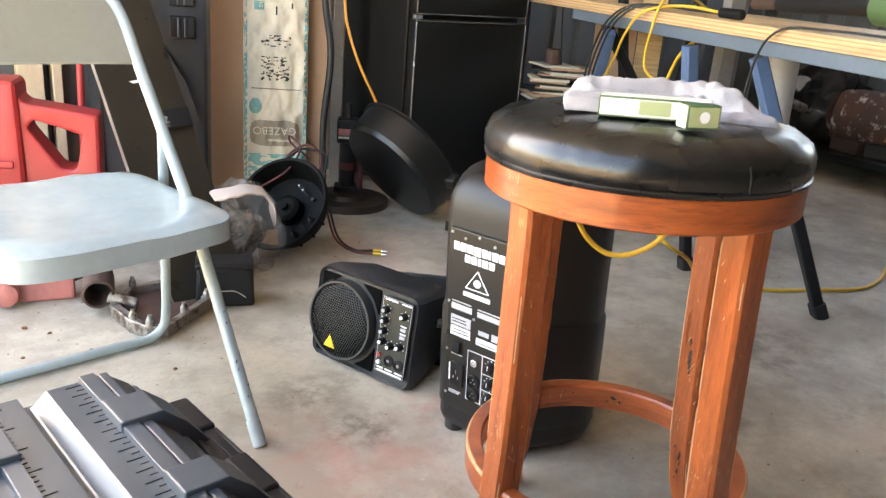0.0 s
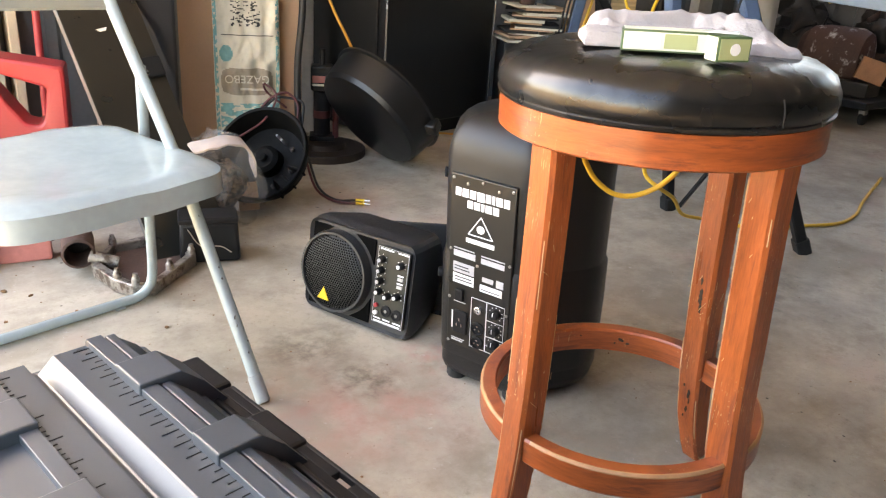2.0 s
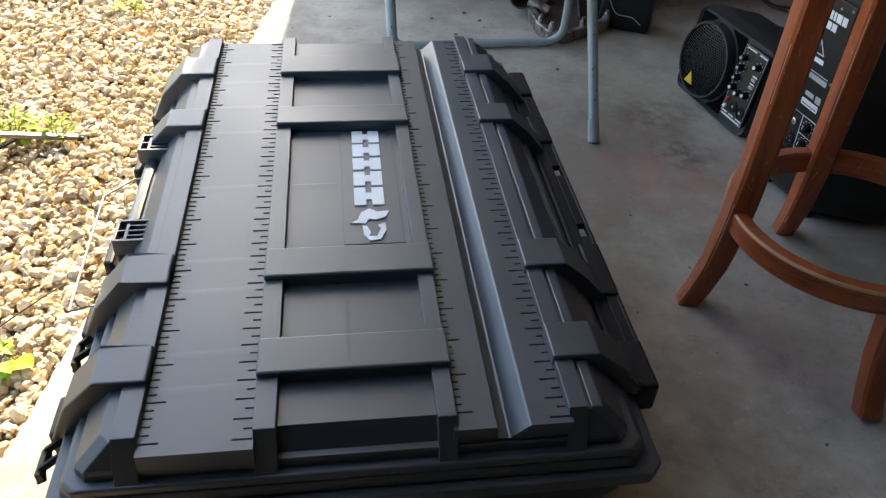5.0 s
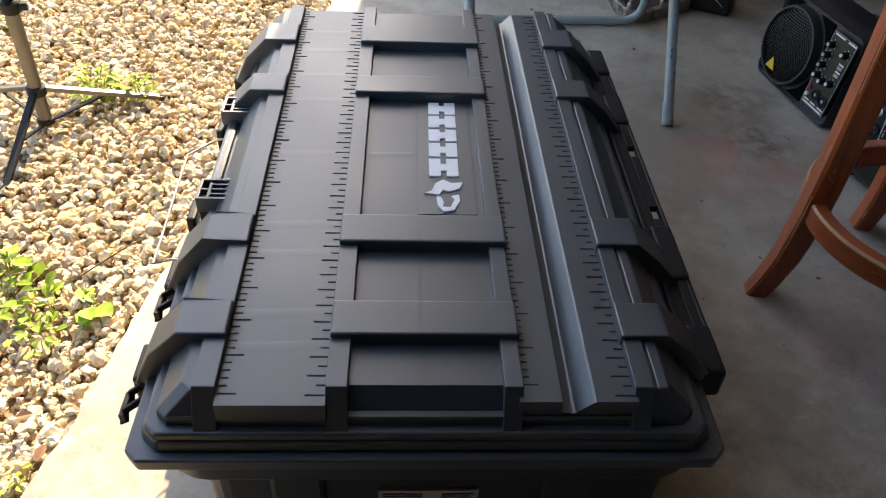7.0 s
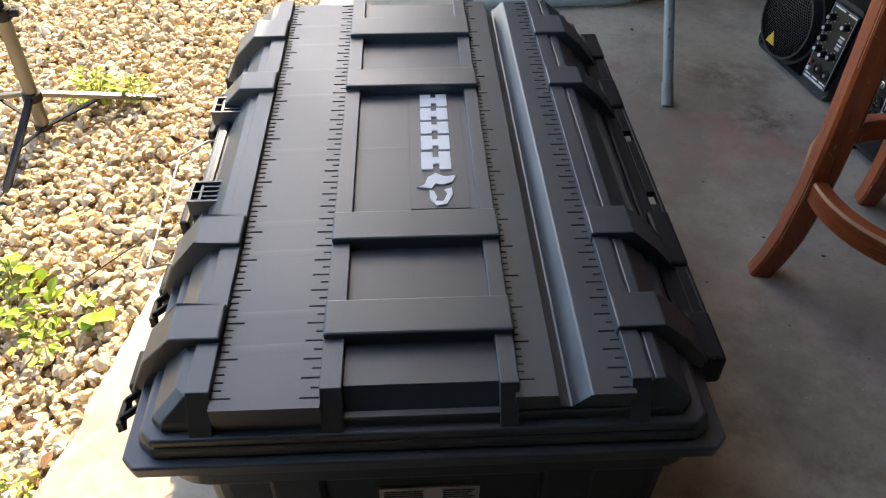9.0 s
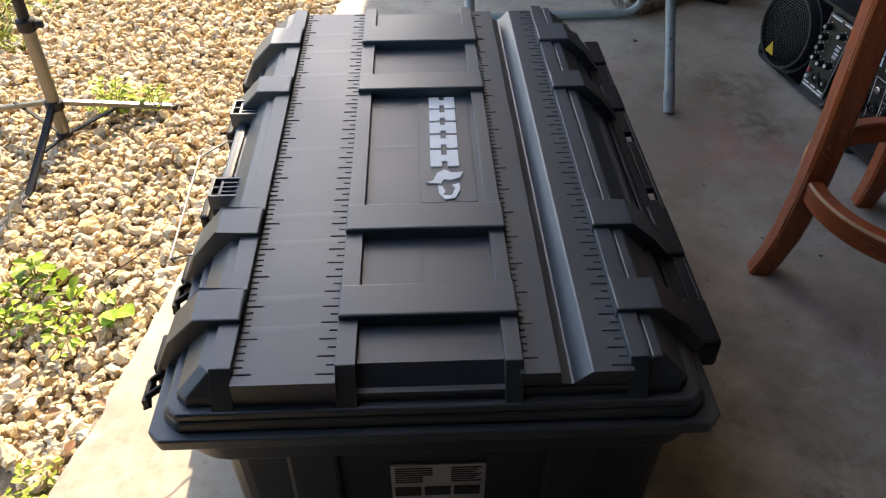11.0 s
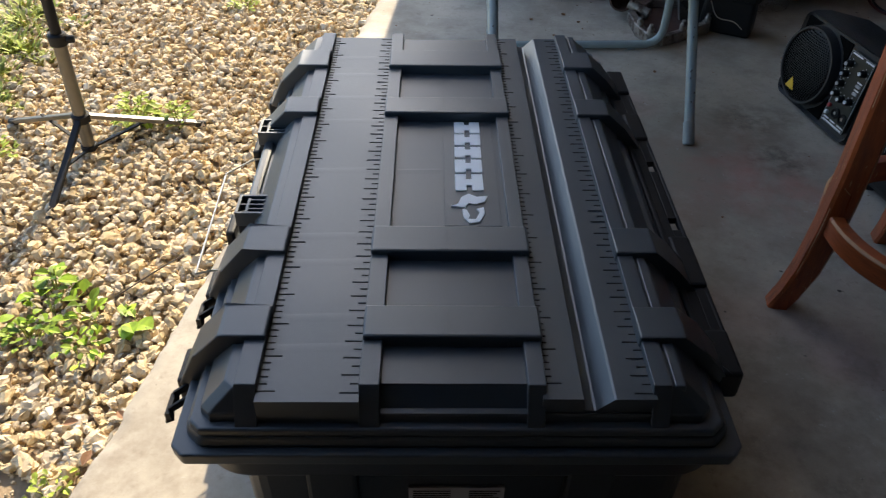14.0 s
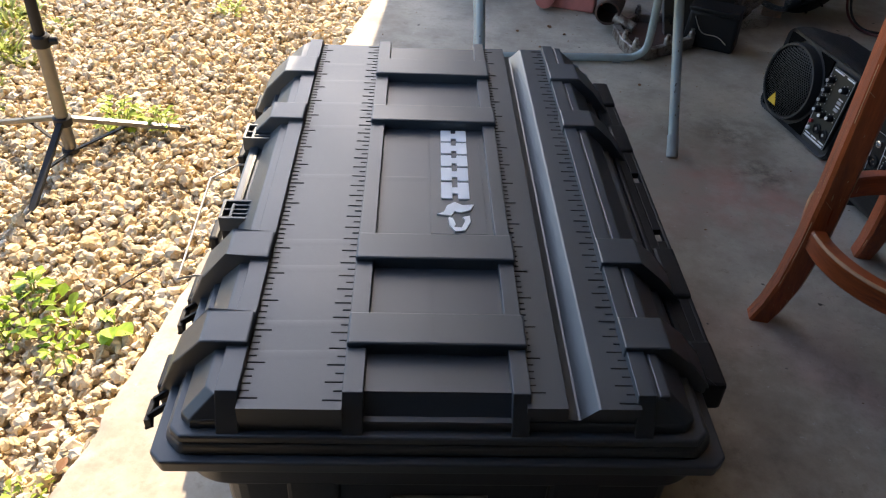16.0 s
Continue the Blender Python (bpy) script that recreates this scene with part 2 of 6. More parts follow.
def concrete():
    """Trowelled slab: cloudy grey, faint pink and rust stains, oil spots, pits."""
    m = bpy.data.materials.new("stained_concrete")
    m.use_nodes = True
    n, l = m.node_tree.nodes, m.node_tree.links
    b = n["Principled BSDF"]
    co = n.new("ShaderNodeTexCoord")

    def tex(scale, detail, rough=0.55):
        t = n.new("ShaderNodeTexNoise")
        t.inputs["Scale"].default_value, t.inputs["Detail"].default_value, t.inputs["Roughness"].default_value = scale, detail, rough
        l.new(co.outputs["Object"], t.inputs["Vector"])
        return t

    def ramp(t, lo, hi):
        r = n.new("ShaderNodeMapRange")
        r.inputs[1].default_value, r.inputs[2].default_value = lo, hi
        l.new(t.outputs["Fac"], r.inputs[0])
        return r

    def blend(a, c, fac):
        x = n.new("ShaderNodeMix")
        x.data_type = "RGBA"
        if isinstance(a, tuple):
            x.inputs[6].default_value = (*a, 1)
        else:
            l.new(a, x.inputs[6])
        x.inputs[7].default_value = (*c, 1)
        l.new(fac.outputs[0], x.inputs[0])
        return x.outputs[2]

    c = blend((0.305, 0.262, 0.205), (0.46, 0.405, 0.325), ramp(tex(2.6, 10, 0.70), 0.41, 0.60))
    c = blend(c, (0.48, 0.32, 0.27), ramp(tex(1.9, 3), 0.58, 0.80))
    c = blend(c, (0.245, 0.205, 0.155), ramp(tex(6.0, 9, 0.74), 0.52, 0.74))
    c = blend(c, (0.16, 0.125, 0.09), ramp(tex(15.0, 6, 0.7), 0.63, 0.80))
    c = blend(c, (0.27, 0.225, 0.175), ramp(tex(55.0, 8, 0.8), 0.54, 0.74))
    c = blend(c, (0.06, 0.05, 0.04), ramp(tex(31.0, 2), 0.73, 0.77))
    c = blend(c, (0.55, 0.52, 0.47), ramp(tex(42.0, 4, 0.75), 0.64, 0.78))

    def stain(colour, x, y, radius, strength, scale):
        """A spill round one spot, broken up by noise."""
        far = n.new("ShaderNodeVectorMath")
        far.operation = "DISTANCE"
        far.inputs[1].default_value = (x, y, 0)
        l.new(co.outputs["Object"], far.inputs[0])
        fall = n.new("ShaderNodeMapRange")
        fall.inputs[1].default_value, fall.inputs[2].default_value = radius, radius * 0.15
        l.new(far.outputs["Value"], fall.inputs[0])
        cut = ramp(tex(scale, 6, 0.65), 0.40, 0.66)
        cut.inputs[4].default_value = strength
        mul = n.new("ShaderNodeMath")
        mul.operation = "MULTIPLY"
        l.new(fall.outputs[0], mul.inputs[0])
        l.new(cut.outputs[0], mul.inputs[1])
        return blend(c, colour, mul)

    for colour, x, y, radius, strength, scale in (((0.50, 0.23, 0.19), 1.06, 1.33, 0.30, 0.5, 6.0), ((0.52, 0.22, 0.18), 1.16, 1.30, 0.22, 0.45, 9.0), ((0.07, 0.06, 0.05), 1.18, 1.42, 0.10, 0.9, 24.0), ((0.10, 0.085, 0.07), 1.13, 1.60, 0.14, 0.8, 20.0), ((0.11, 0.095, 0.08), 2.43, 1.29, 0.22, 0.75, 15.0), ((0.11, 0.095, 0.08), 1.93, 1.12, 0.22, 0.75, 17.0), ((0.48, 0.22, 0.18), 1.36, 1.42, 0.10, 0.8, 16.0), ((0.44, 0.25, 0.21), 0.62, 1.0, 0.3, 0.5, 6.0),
                                                  ((0.09, 0.08, 0.07), 2.35, 1.25, 0.40, 0.6, 11.0), ((0.10, 0.085, 0.07), 1.60, 0.62, 0.30, 0.5, 14.0), ((0.12, 0.10, 0.08), 1.05, 0.55, 0.35, 0.5, 12.0),
                                                  ((0.10, 0.085, 0.06), 0.95, 2.3, 0.35, 0.6, 9.0), ((0.11, 0.09, 0.07), 0.10, 0.9, 0.18, 0.5, 18.0), ((0.14, 0.10, 0.07), 0.04, 0.35, 0.2, 0.5, 22.0)):
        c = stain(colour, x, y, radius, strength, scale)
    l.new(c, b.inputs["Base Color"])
    r = ramp(tex(3.0, 6), 0.3, 0.7)
    r.inputs[3].default_value, r.inputs[4].default_value = 0.55, 0.80
    b.inputs["Specular IOR Level"].default_value = 0.35
    l.new(r.outputs[0], b.inputs["Roughness"])
    bp = n.new("ShaderNodeBump")
    bp.inputs["Strength"].default_value, bp.inputs["Distance"].default_value = 0.25, 0.002
    l.new(tex(70.0, 6, 0.7).outputs["Fac"], bp.inputs["Height"])
    l.new(bp.outputs[0], b.inputs["Normal"])
    return m


M_FILM = clear_film()
M_CONCRETE = concrete()

# ---- mesh helpers ----


def to_mesh(name, bm, mat, sharp=21):
    me = bpy.data.meshes.new(name)
    bmesh.ops.recalc_face_normals(bm, faces=bm.faces)
    for e in bm.edges:
        e.smooth = len(e.link_faces) == 2 and e.calc_face_angle(3) < radians(sharp)
    for f in bm.faces:
        f.smooth = True
    bm.to_mesh(me)
    bm.free()
    me.materials.append(mat)
    return me


def part(name, bm, mat, parent=None, label="", at=None, sharp=21):
    """Link a bmesh as one mesh object, under a thing or a part."""
    ob = new(name, to_mesh(name, bm, mat, sharp))
    if parent:
        ob.parent = parent
    if at:
        ob.matrix_basis = at
    if label:
        ob["label"] = label
    return ob


def thing(name, label, category, at=None, group="", kind=""):
    ob = new(name)
    ob.empty_display_size = 0.05
    if at:
        ob.matrix_basis = at
    return tagged(ob, label, category, group, kind)


def merge(*bms):
    out = bmesh.new()
    for b in bms:
        me = bpy.data.meshes.new("tmp")
        b.to_mesh(me)
        b.free()
        out.from_mesh(me)
        bpy.data.meshes.remove(me)
    return out


def box(x0, x1, y0, y1, z0, z1, bevel=0.0, seg=2, m=None):
    bm = bmesh.new()
    bmesh.ops.create_cube(bm, size=1)
    for v in bm.verts:
        v.co = Vector(((x0 + x1) / 2 + v.co.x * (x1 - x0), (y0 + y1) / 2 + v.co.y * (y1 - y0), (z0 + z1) / 2 + v.co.z * (z1 - z0)))
    if bevel:
        bmesh.ops.bevel(bm, geom=bm.edges[:], offset=bevel, segments=seg, affect="EDGES", profile=0.5, clamp_overlap=True)
    if m:
        bm.transform(m)
    return bm


def prism(outline, z0, z1, bevel=0.0, seg=2, taper=1.0, m=None):
    """Extrude an outline (x, y) upwards, its top scaled by taper about its centre."""
    bm = bmesh.new()
    cx = sum(p[0] for p in outline) / len(outline)
    cy = sum(p[1] for p in outline) / len(outline)
    lo = [bm.verts.new((x, y, z0)) for x, y in outline]
    hi = [bm.verts.new((cx + (x - cx) * taper, cy + (y - cy) * taper, z1)) for x, y in outline]
    bm.faces.new(lo[::-1])
    bm.faces.new(hi)
    k = len(outline)
    for i in range(k):
        bm.faces.new((lo[i], lo[(i + 1) % k], hi[(i + 1) % k], hi[i]))
    bmesh.ops.recalc_face_normals(bm, faces=bm.faces)
    if bevel:
        bmesh.ops.bevel(bm, geom=bm.edges[:], offset=bevel, segments=seg, affect="EDGES", profile=0.5, clamp_overlap=True)
    if m:
        bm.transform(m)
    return bm


def lathe(profile, seg=32, m=None, closed=True):
    """Turn (radius, z) points round z."""
    seg = max(seg, 18)
    bm = bmesh.new()
    rings = [[bm.verts.new((r * math.cos(2 * math.pi * i / seg), r * math.sin(2 * math.pi * i / seg), z)) for i in range(seg)] for r, z in profile]
    for a, b in zip(rings, rings[1:]):
        for i in range(seg):
            bm.faces.new((a[i], a[(i + 1) % seg], b[(i + 1) % seg], b[i]))
    if closed:
        bm.faces.new(rings[0][::-1])
        bm.faces.new(rings[-1])
    if m:
        bm.transform(m)
    return bm


def smooth_path(points, steps=6):
    """Points along a Catmull-Rom curve."""
    p = [Vector(q) for q in points]
    p = [2 * p[0] - p[1], *p, 2 * p[-1] - p[-2]]
    out = []
    for a, b, c, d in zip(p, p[1:], p[2:], p[3:]):
        for i in range(steps):
            t = i / steps
            out.append(0.5 * (2 * b + (c - a) * t + (2 * a - 5 * b + 4 * c - d) * t * t + (3 * b - a - 3 * c + d) * t ** 3))
    out.append(p[-2])
    return out


def tube(points, radius, seg=18, steps=0, flat=1.0):
    """A round bar along points; steps > 0 rounds it into a curve."""
    seg = max(seg, 18) if not isinstance(radius, float) or radius > 0.003 else seg
    pts = smooth_path(points, steps) if steps else [Vector(q) for q in points]
    bm = bmesh.new()
    rings, ref = [], None
    for i, q in enumerate(pts):
        d = (pts[min(i + 1, len(pts) - 1)] - pts[max(i - 1, 0)]).normalized()
        if ref is None:
            ref = d.orthogonal().normalized()
        ref = (ref - d * ref.dot(d)).normalized()
        side = d.cross(ref)
        r = radius[i * (len(radius) - 1) // max(1, len(pts) - 1)] if isinstance(radius, (list, tuple)) else radius
        rings.append([bm.verts.new(q + (ref * math.cos(2 * math.pi * k / seg) + side * math.sin(2 * math.pi * k / seg) * flat) * r) for k in range(seg)])
    for a, b in zip(rings, rings[1:]):
        for k in range(seg):
            bm.faces.new((a[k], a[(k + 1) % seg], b[(k + 1) % seg], b[k]))
    bm.faces.new(rings[0][::-1])
    bm.faces.new(rings[-1])
    return bm


def sweep(points, w, h, up=(0, 0, 1), bevel=0.0):
    """A square bar of width w and height h along points."""
    pts = [Vector(q) for q in points]
    bm = bmesh.new()
    rings = []
    for i, q in enumerate(pts):
        d = (pts[min(i + 1, len(pts) - 1)] - pts[max(i - 1, 0)]).normalized()
        s = d.cross(Vector(up)).normalized()
        u = s.cross(d)
        ww = w[i] if isinstance(w, (list, tuple)) else w
        hh = h[i] if isinstance(h, (list, tuple)) else h
        c = min(ww, hh) * 0.12
        ring = [(-ww / 2 + c, -hh / 2), (ww / 2 - c, -hh / 2), (ww / 2, -hh / 2 + c), (ww / 2, hh / 2 - c), (ww / 2 - c, hh / 2), (-ww / 2 + c, hh / 2), (-ww / 2, hh / 2 - c), (-ww / 2, -hh / 2 + c)]
        rings.append([bm.verts.new(q + s * a + u * b) for a, b in ring])
    for a, b in zip(rings, rings[1:]):
        for k in range(8):
            bm.faces.new((a[k], a[(k + 1) % 8], b[(k + 1) % 8], b[k]))
    bm.faces.new(rings[0][::-1])
    bm.faces.new(rings[-1])
    return bm


def crumple(bm, amount, scale, seed=0.0):
    for v in bm.verts:
        q = v.co * scale + Vector((seed, seed * 1.7, -seed))
        v.co += Vector((noise.noise(q), noise.noise(q + Vector((9, 3, 1))), noise.noise(q + Vector((2, 8, 5))))) * amount
    return bm


def blob(rx, ry, rz, amount, scale, seed=0.0, sub=4, m=None):
    bm = bmesh.new()
    bmesh.ops.create_icosphere(bm, subdivisions=sub, radius=1)
    for v in bm.verts:
        v.co = Vector((v.co.x * rx, v.co.y * ry, v.co.z * rz))
    crumple(bm, amount, scale, seed)
    if m:
        bm.transform(m)
    return bm


def align(p, q):
    """The pose at p whose z points to q."""
    return Matrix.Translation(p) @ (Vector(q) - Vector(p)).to_track_quat("Z", "Y").to_matrix().to_4x4()


def rod(p, q, r, seg=16, bevel=0.0):
    h = (Vector(q) - Vector(p)).length
    b = min(bevel, r * 0.5, h * 0.4)
    prof = [(r, 0), (r, h)] if not b else [(r - b, 0), (r, b), (r, h - b), (r - b, h)]
    return lathe(prof, seg, align(p, q))


GAR = pose(-0.57, 0, 0, 0, 0, -9.4)     # the garage: x inwards from the slab's edge, y along it


def gar(x, y, z=0.0):
    return GAR @ Vector((x, y, z))

# ---- the garage ----
WALL_Y, WALL_X, BACK_Y, ROOF = 3.64, 5.6, -3.6, 3.0


def rim_x(y):
    """How far the slab's edge strays from the garage's own axis."""
    return -0.026 + 0.0165 * y


def slab():
    """The floor slab, its outer edge broken and worn."""
    bm = bmesh.new()
    ys = [BACK_Y, -1.2] + [-0.6 + 0.012 * i for i in range(330)] + [WALL_Y]
    rows = []
    for y in ys:
        chip = 0.008 * noise.noise(Vector((y * 5, 0.4, 0))) + 0.008 * noise.noise(Vector((y * 23, 3.1, 0))) + 0.012 * max(0.0, noise.noise(Vector((y * 11, 7.7, 0))) - 0.15)
        rim = rim_x(y)
        low = 0.005 + 0.006 * abs(noise.noise(Vector((y * 31, 1.3, 5))))
        rows.append([bm.verts.new(p) for p in ((WALL_X, y, 0), (rim + 0.024 + chip, y, 0), (rim + 0.010 + chip, y, -0.0015), (rim + 0.002 + chip * 0.8, y, -low), (rim - 0.002 + chip * 0.5, y, -0.03), (rim, y, -0.16), (WALL_X, y, -0.16))])
    for a, b in zip(rows, rows[1:]):
        for i in range(6):
            bm.faces.new((a[i], a[i + 1], b[i + 1], b[i]))
        bm.faces.new((a[6], a[0], b[0], b[6]))
    bm.faces.new(rows[0])
    bm.faces.new(rows[-1])
    return bm


floor = part("floor", slab(), M_CONCRETE, at=GAR, sharp=35)
tagged(floor, "stained grey concrete garage slab with worn edge", "floor", kind="structure")


def wall_sheet(length, height, pitch=0.19, rib=0.018):
    """A ribbed steel sheet along x, ribs towards -y."""
    bm = bmesh.new()
    xs, x = [], 0.0
    while x < length:
        xs += [(x, 0), (x + pitch * 0.62, 0), (x + pitch * 0.70, -rib), (x + pitch * 0.92, -rib)]
        x += pitch
    xs = [(min(a, length), b) for a, b in xs] + [(length, 0)]
    lo = [bm.verts.new((a, b, 0)) for a, b in xs]
    hi = [bm.verts.new((a, b, height)) for a, b in xs]
    lo2 = [bm.verts.new((a, b + 0.05, 0)) for a, b in xs]
    hi2 = [bm.verts.new((a, b + 0.05, height)) for a, b in xs]
    for i in range(len(xs) - 1):
        bm.faces.new((lo[i], lo[i + 1], hi[i + 1], hi[i]))
        bm.faces.new((lo2[i], hi2[i], hi2[i + 1], lo2[i + 1]))
        bm.faces.new((hi[i], hi[i + 1], hi2[i + 1], hi2[i]))
    bmesh.ops.remove_doubles(bm, verts=bm.verts, dist=1e-5)
    return bm


wall_far = part("wall_far", wall_sheet(WALL_X + 0.1, ROOF), M_WALL, at=GAR @ pose(-0.02, WALL_Y, -0.1))
tagged(wall_far, "ribbed grey steel garage wall", "wall", kind="structure")
wall_back = part("wall_back", wall_sheet(WALL_X + 0.1, ROOF), M_WALL, at=GAR @ pose(WALL_X + 0.05, BACK_Y, -0.1, 0, 0, 180))
tagged(wall_back, "ribbed grey steel garage wall", "wall", kind="structure")
# window out of view, added to bring sky light to the inner floor
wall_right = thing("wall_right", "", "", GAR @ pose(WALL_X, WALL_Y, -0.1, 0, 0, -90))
part("sheet", wall_sheet(WALL_Y - BACK_Y, 1.36), M_WALL, wall_right)                              # below the unseen window
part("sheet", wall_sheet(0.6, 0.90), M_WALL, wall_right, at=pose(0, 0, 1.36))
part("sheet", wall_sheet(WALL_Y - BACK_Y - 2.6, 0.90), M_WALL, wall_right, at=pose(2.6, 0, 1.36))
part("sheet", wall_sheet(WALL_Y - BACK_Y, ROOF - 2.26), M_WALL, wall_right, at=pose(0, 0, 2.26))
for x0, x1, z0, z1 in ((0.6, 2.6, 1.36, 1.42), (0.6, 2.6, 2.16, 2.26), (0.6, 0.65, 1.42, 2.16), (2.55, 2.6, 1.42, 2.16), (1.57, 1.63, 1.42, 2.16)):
    part("unseen_window_frame", box(x0, x1, -0.03, 0.055, z0, z1, 0.003), M_STUD, wall_right)
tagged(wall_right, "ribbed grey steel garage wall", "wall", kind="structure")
ceiling = part("ceiling", box(-0.05, WALL_X + 0.1, BACK_Y - 0.1, WALL_Y + 0.1, ROOF - 0.1, ROOF - 0.02), M_CEIL, at=GAR)
tagged(ceiling, "pale steel roof sheet underside", "ceiling", kind="structure")
# wall out of view, its length set to keep outdoor light off -y faces
unseen_wall_front = part("unseen_wall_front", wall_sheet(3.66, ROOF), M_WALL, at=GAR @ pose(-0.03, BACK_Y, -0.1, 0, 0, 90))
tagged(unseen_wall_front, "unseen ribbed grey steel wall added to narrow the door opening", "wall", kind="structure")
for x, w, mat, name, label in ((0.02, 0.07, M_PINE, "door_post", "pale timber door post beside the opening"),
                               (0.62, 0.045, M_STUD, "wall_stud", "galvanised steel wall stud"),
                               (0.80, 0.09, M_PINE, "wall_stud", "pale timber wall stud"),
                               (0.92, 0.035, M_PINE, "wall_stud", "pale timber wall stud"),
                               (2.02, 0.10, M_STUD, "wall_stud", "grey steel wall post")):
    tagged(part(name, box(x, x + w, WALL_Y - 0.12, WALL_Y - 0.022, 0.0, ROOF - 0.12, 0.004), mat, at=GAR), label, "stud", kind="structure")

# ---- outside: ground and gravel ----


def ground_sheet():
    bm = bmesh.new()
    xs = [-400, -60, -20, -8] + [-5 + 0.25 * i for i in range(21)] + [8, 60, 400]
    ys = [-400, -60, -12] + [-4 + 0.25 * i for i in range(49)] + [20, 60, 400]
    grid = [[bm.verts.new((x, y, -0.085 + (0.02 * noise.noise(Vector((x * 1.3, y * 1.3, 0))) if abs(x) < 6 and abs(y) < 10 else 0))) for y in ys] for x in xs]
    for a, b in zip(grid, grid[1:]):
        for i in range(len(ys) - 1):
            bm.faces.new((a[i], b[i], b[i + 1], a[i + 1]))
    return bm


tagged(part("ground", ground_sheet(), M_SOIL, at=GAR), "sandy soil yard under loose gravel", "ground", kind="structure")


def stone_kinds(count, sub):
    out = []
    for k in range(count):
        bm = bmesh.new()
        bmesh.ops.create_icosphere(bm, subdivisions=sub, radius=1)
        crumple(bm, 0.60, 1.3, k * 3.7)
        crumple(bm, 0.26, 2.9, k * 1.9)
        co = np.array([v.co[:] for v in bm.verts])
        fa = np.array([[v.index for v in f.verts] for f in bm.faces])
        bm.free()
        out.append((co, fa))
    return out


def scatter_stones(name, label, places, sub, size, tint):
    """Loose stones in one mesh."""
    rng = np.random.default_rng(11)
    kinds = stone_kinds(14, sub)
    verts, faces, base = [], [], 0
    for x, y, z in places:
        co, fa = kinds[rng.integers(len(kinds))]
        s = min(size * rng.lognormal(0, 0.34), size * 1.9)
        q = Euler((rng.normal(0, 0.45), rng.normal(0, 0.45), rng.uniform(0, 6.28))).to_matrix()
        p = (co * np.array((1.0, rng.uniform(0.68, 1.0), rng.uniform(0.45, 0.75))) * s) @ np.array(q).T
        verts.append(p + np.array((x, y, z)))
        faces.append(fa + base)
        base += len(co)
    me = bpy.data.meshes.new(name)
    me.from_pydata(np.concatenate(verts).tolist(), [], np.concatenate(faces).tolist())
    me.materials.append(tint)
    ob = new(name, me)
    ob.matrix_basis = GAR
    return tagged(ob, label, "gravel", kind="stuff")


def bare(x, y):
    """Where soil shows through the gravel, in the garage's own axes."""
    n = noise.noise(Vector((x * 1.6 + 3, y * 1.6, 0.3))) + 0.5 * noise.noise(Vector((x * 5, y * 5, 2)))
    return n + max(0.0, 1.32 - y * 1.9) - 0.22


near, mid, far = [], [], []
step = 0.0142
for i in range(int(2.7 / step)):
    for j in range(int(4.4 / step)):
        x, y = -0.010 - i * step + random.uniform(-0.010, 0.010), -0.5 + j * step + random.uniform(-0.010, 0.010)
        x += rim_x(y)
        if bare(x, y) > 0.45 and random.random() < 0.82:
            continue
        z = -0.085 + 0.02 * noise.noise(Vector((x * 1.3, y * 1.3, 0))) + random.uniform(0.002, 0.022) + max(0, 0.035 + x * 0.25) * 0.8
        (near if x > -1.15 and y < 2.1 else mid).append((x, y, z))
for i in range(5200):
    x, y = random.uniform(-7.5, -0.05), random.uniform(-1, 12)
    if x > -2.7 and -0.5 < y < 3.85:
        continue
    far.append((x, y, -0.075 + random.uniform(0, 0.02)))
scatter_stones("gravel", "pale golden limestone gravel in sunlight", near, 2, 0.0094, M_STONE)
scatter_stones("gravel", "pale golden limestone gravel a little way off", mid, 1, 0.0108, M_STONE)
scatter_stones("gravel", "pale golden limestone gravel further off", far, 1, 0.03, M_STONE)
chips = []
for i in range(9000):
    x, y = random.uniform(-1.1, 0.0), random.uniform(-0.4, 0.9)
    x += rim_x(y)
    chips.append((x, y, -0.085 + 0.02 * noise.noise(Vector((x * 1.3, y * 1.3, 0))) + random.uniform(0.0, 0.004)))
scatter_stones("gravel_chips", "fine tan limestone chips on bare soil", chips, 1, 0.0036, M_STONE)


def leaf_blade(bm, root, tip, width, droop, fold=0.2):
    """One pointed leaf from root to tip."""
    a, b = Vector(root), Vector(tip)
    d = b - a
    s = d.cross(Vector((0, 0, 1))).normalized() * width
    rows = []
    for t, w in ((0, 0.12), (0.3, 0.85), (0.6, 1.0), (0.85, 0.55), (1, 0.04)):
        c = a + d * t + Vector((0, 0, -droop * t * t))
        lift = Vector((0, 0, width * fold * w))
        rows.append([bm.verts.new(c - s * w + lift), bm.verts.new(c), bm.verts.new(c + s * w + lift)])
    for p, q in zip(rows, rows[1:]):
        bm.faces.new((p[0], p[1], q[1], q[0]))
        bm.faces.new((p[1], p[2], q[2], q[1]))


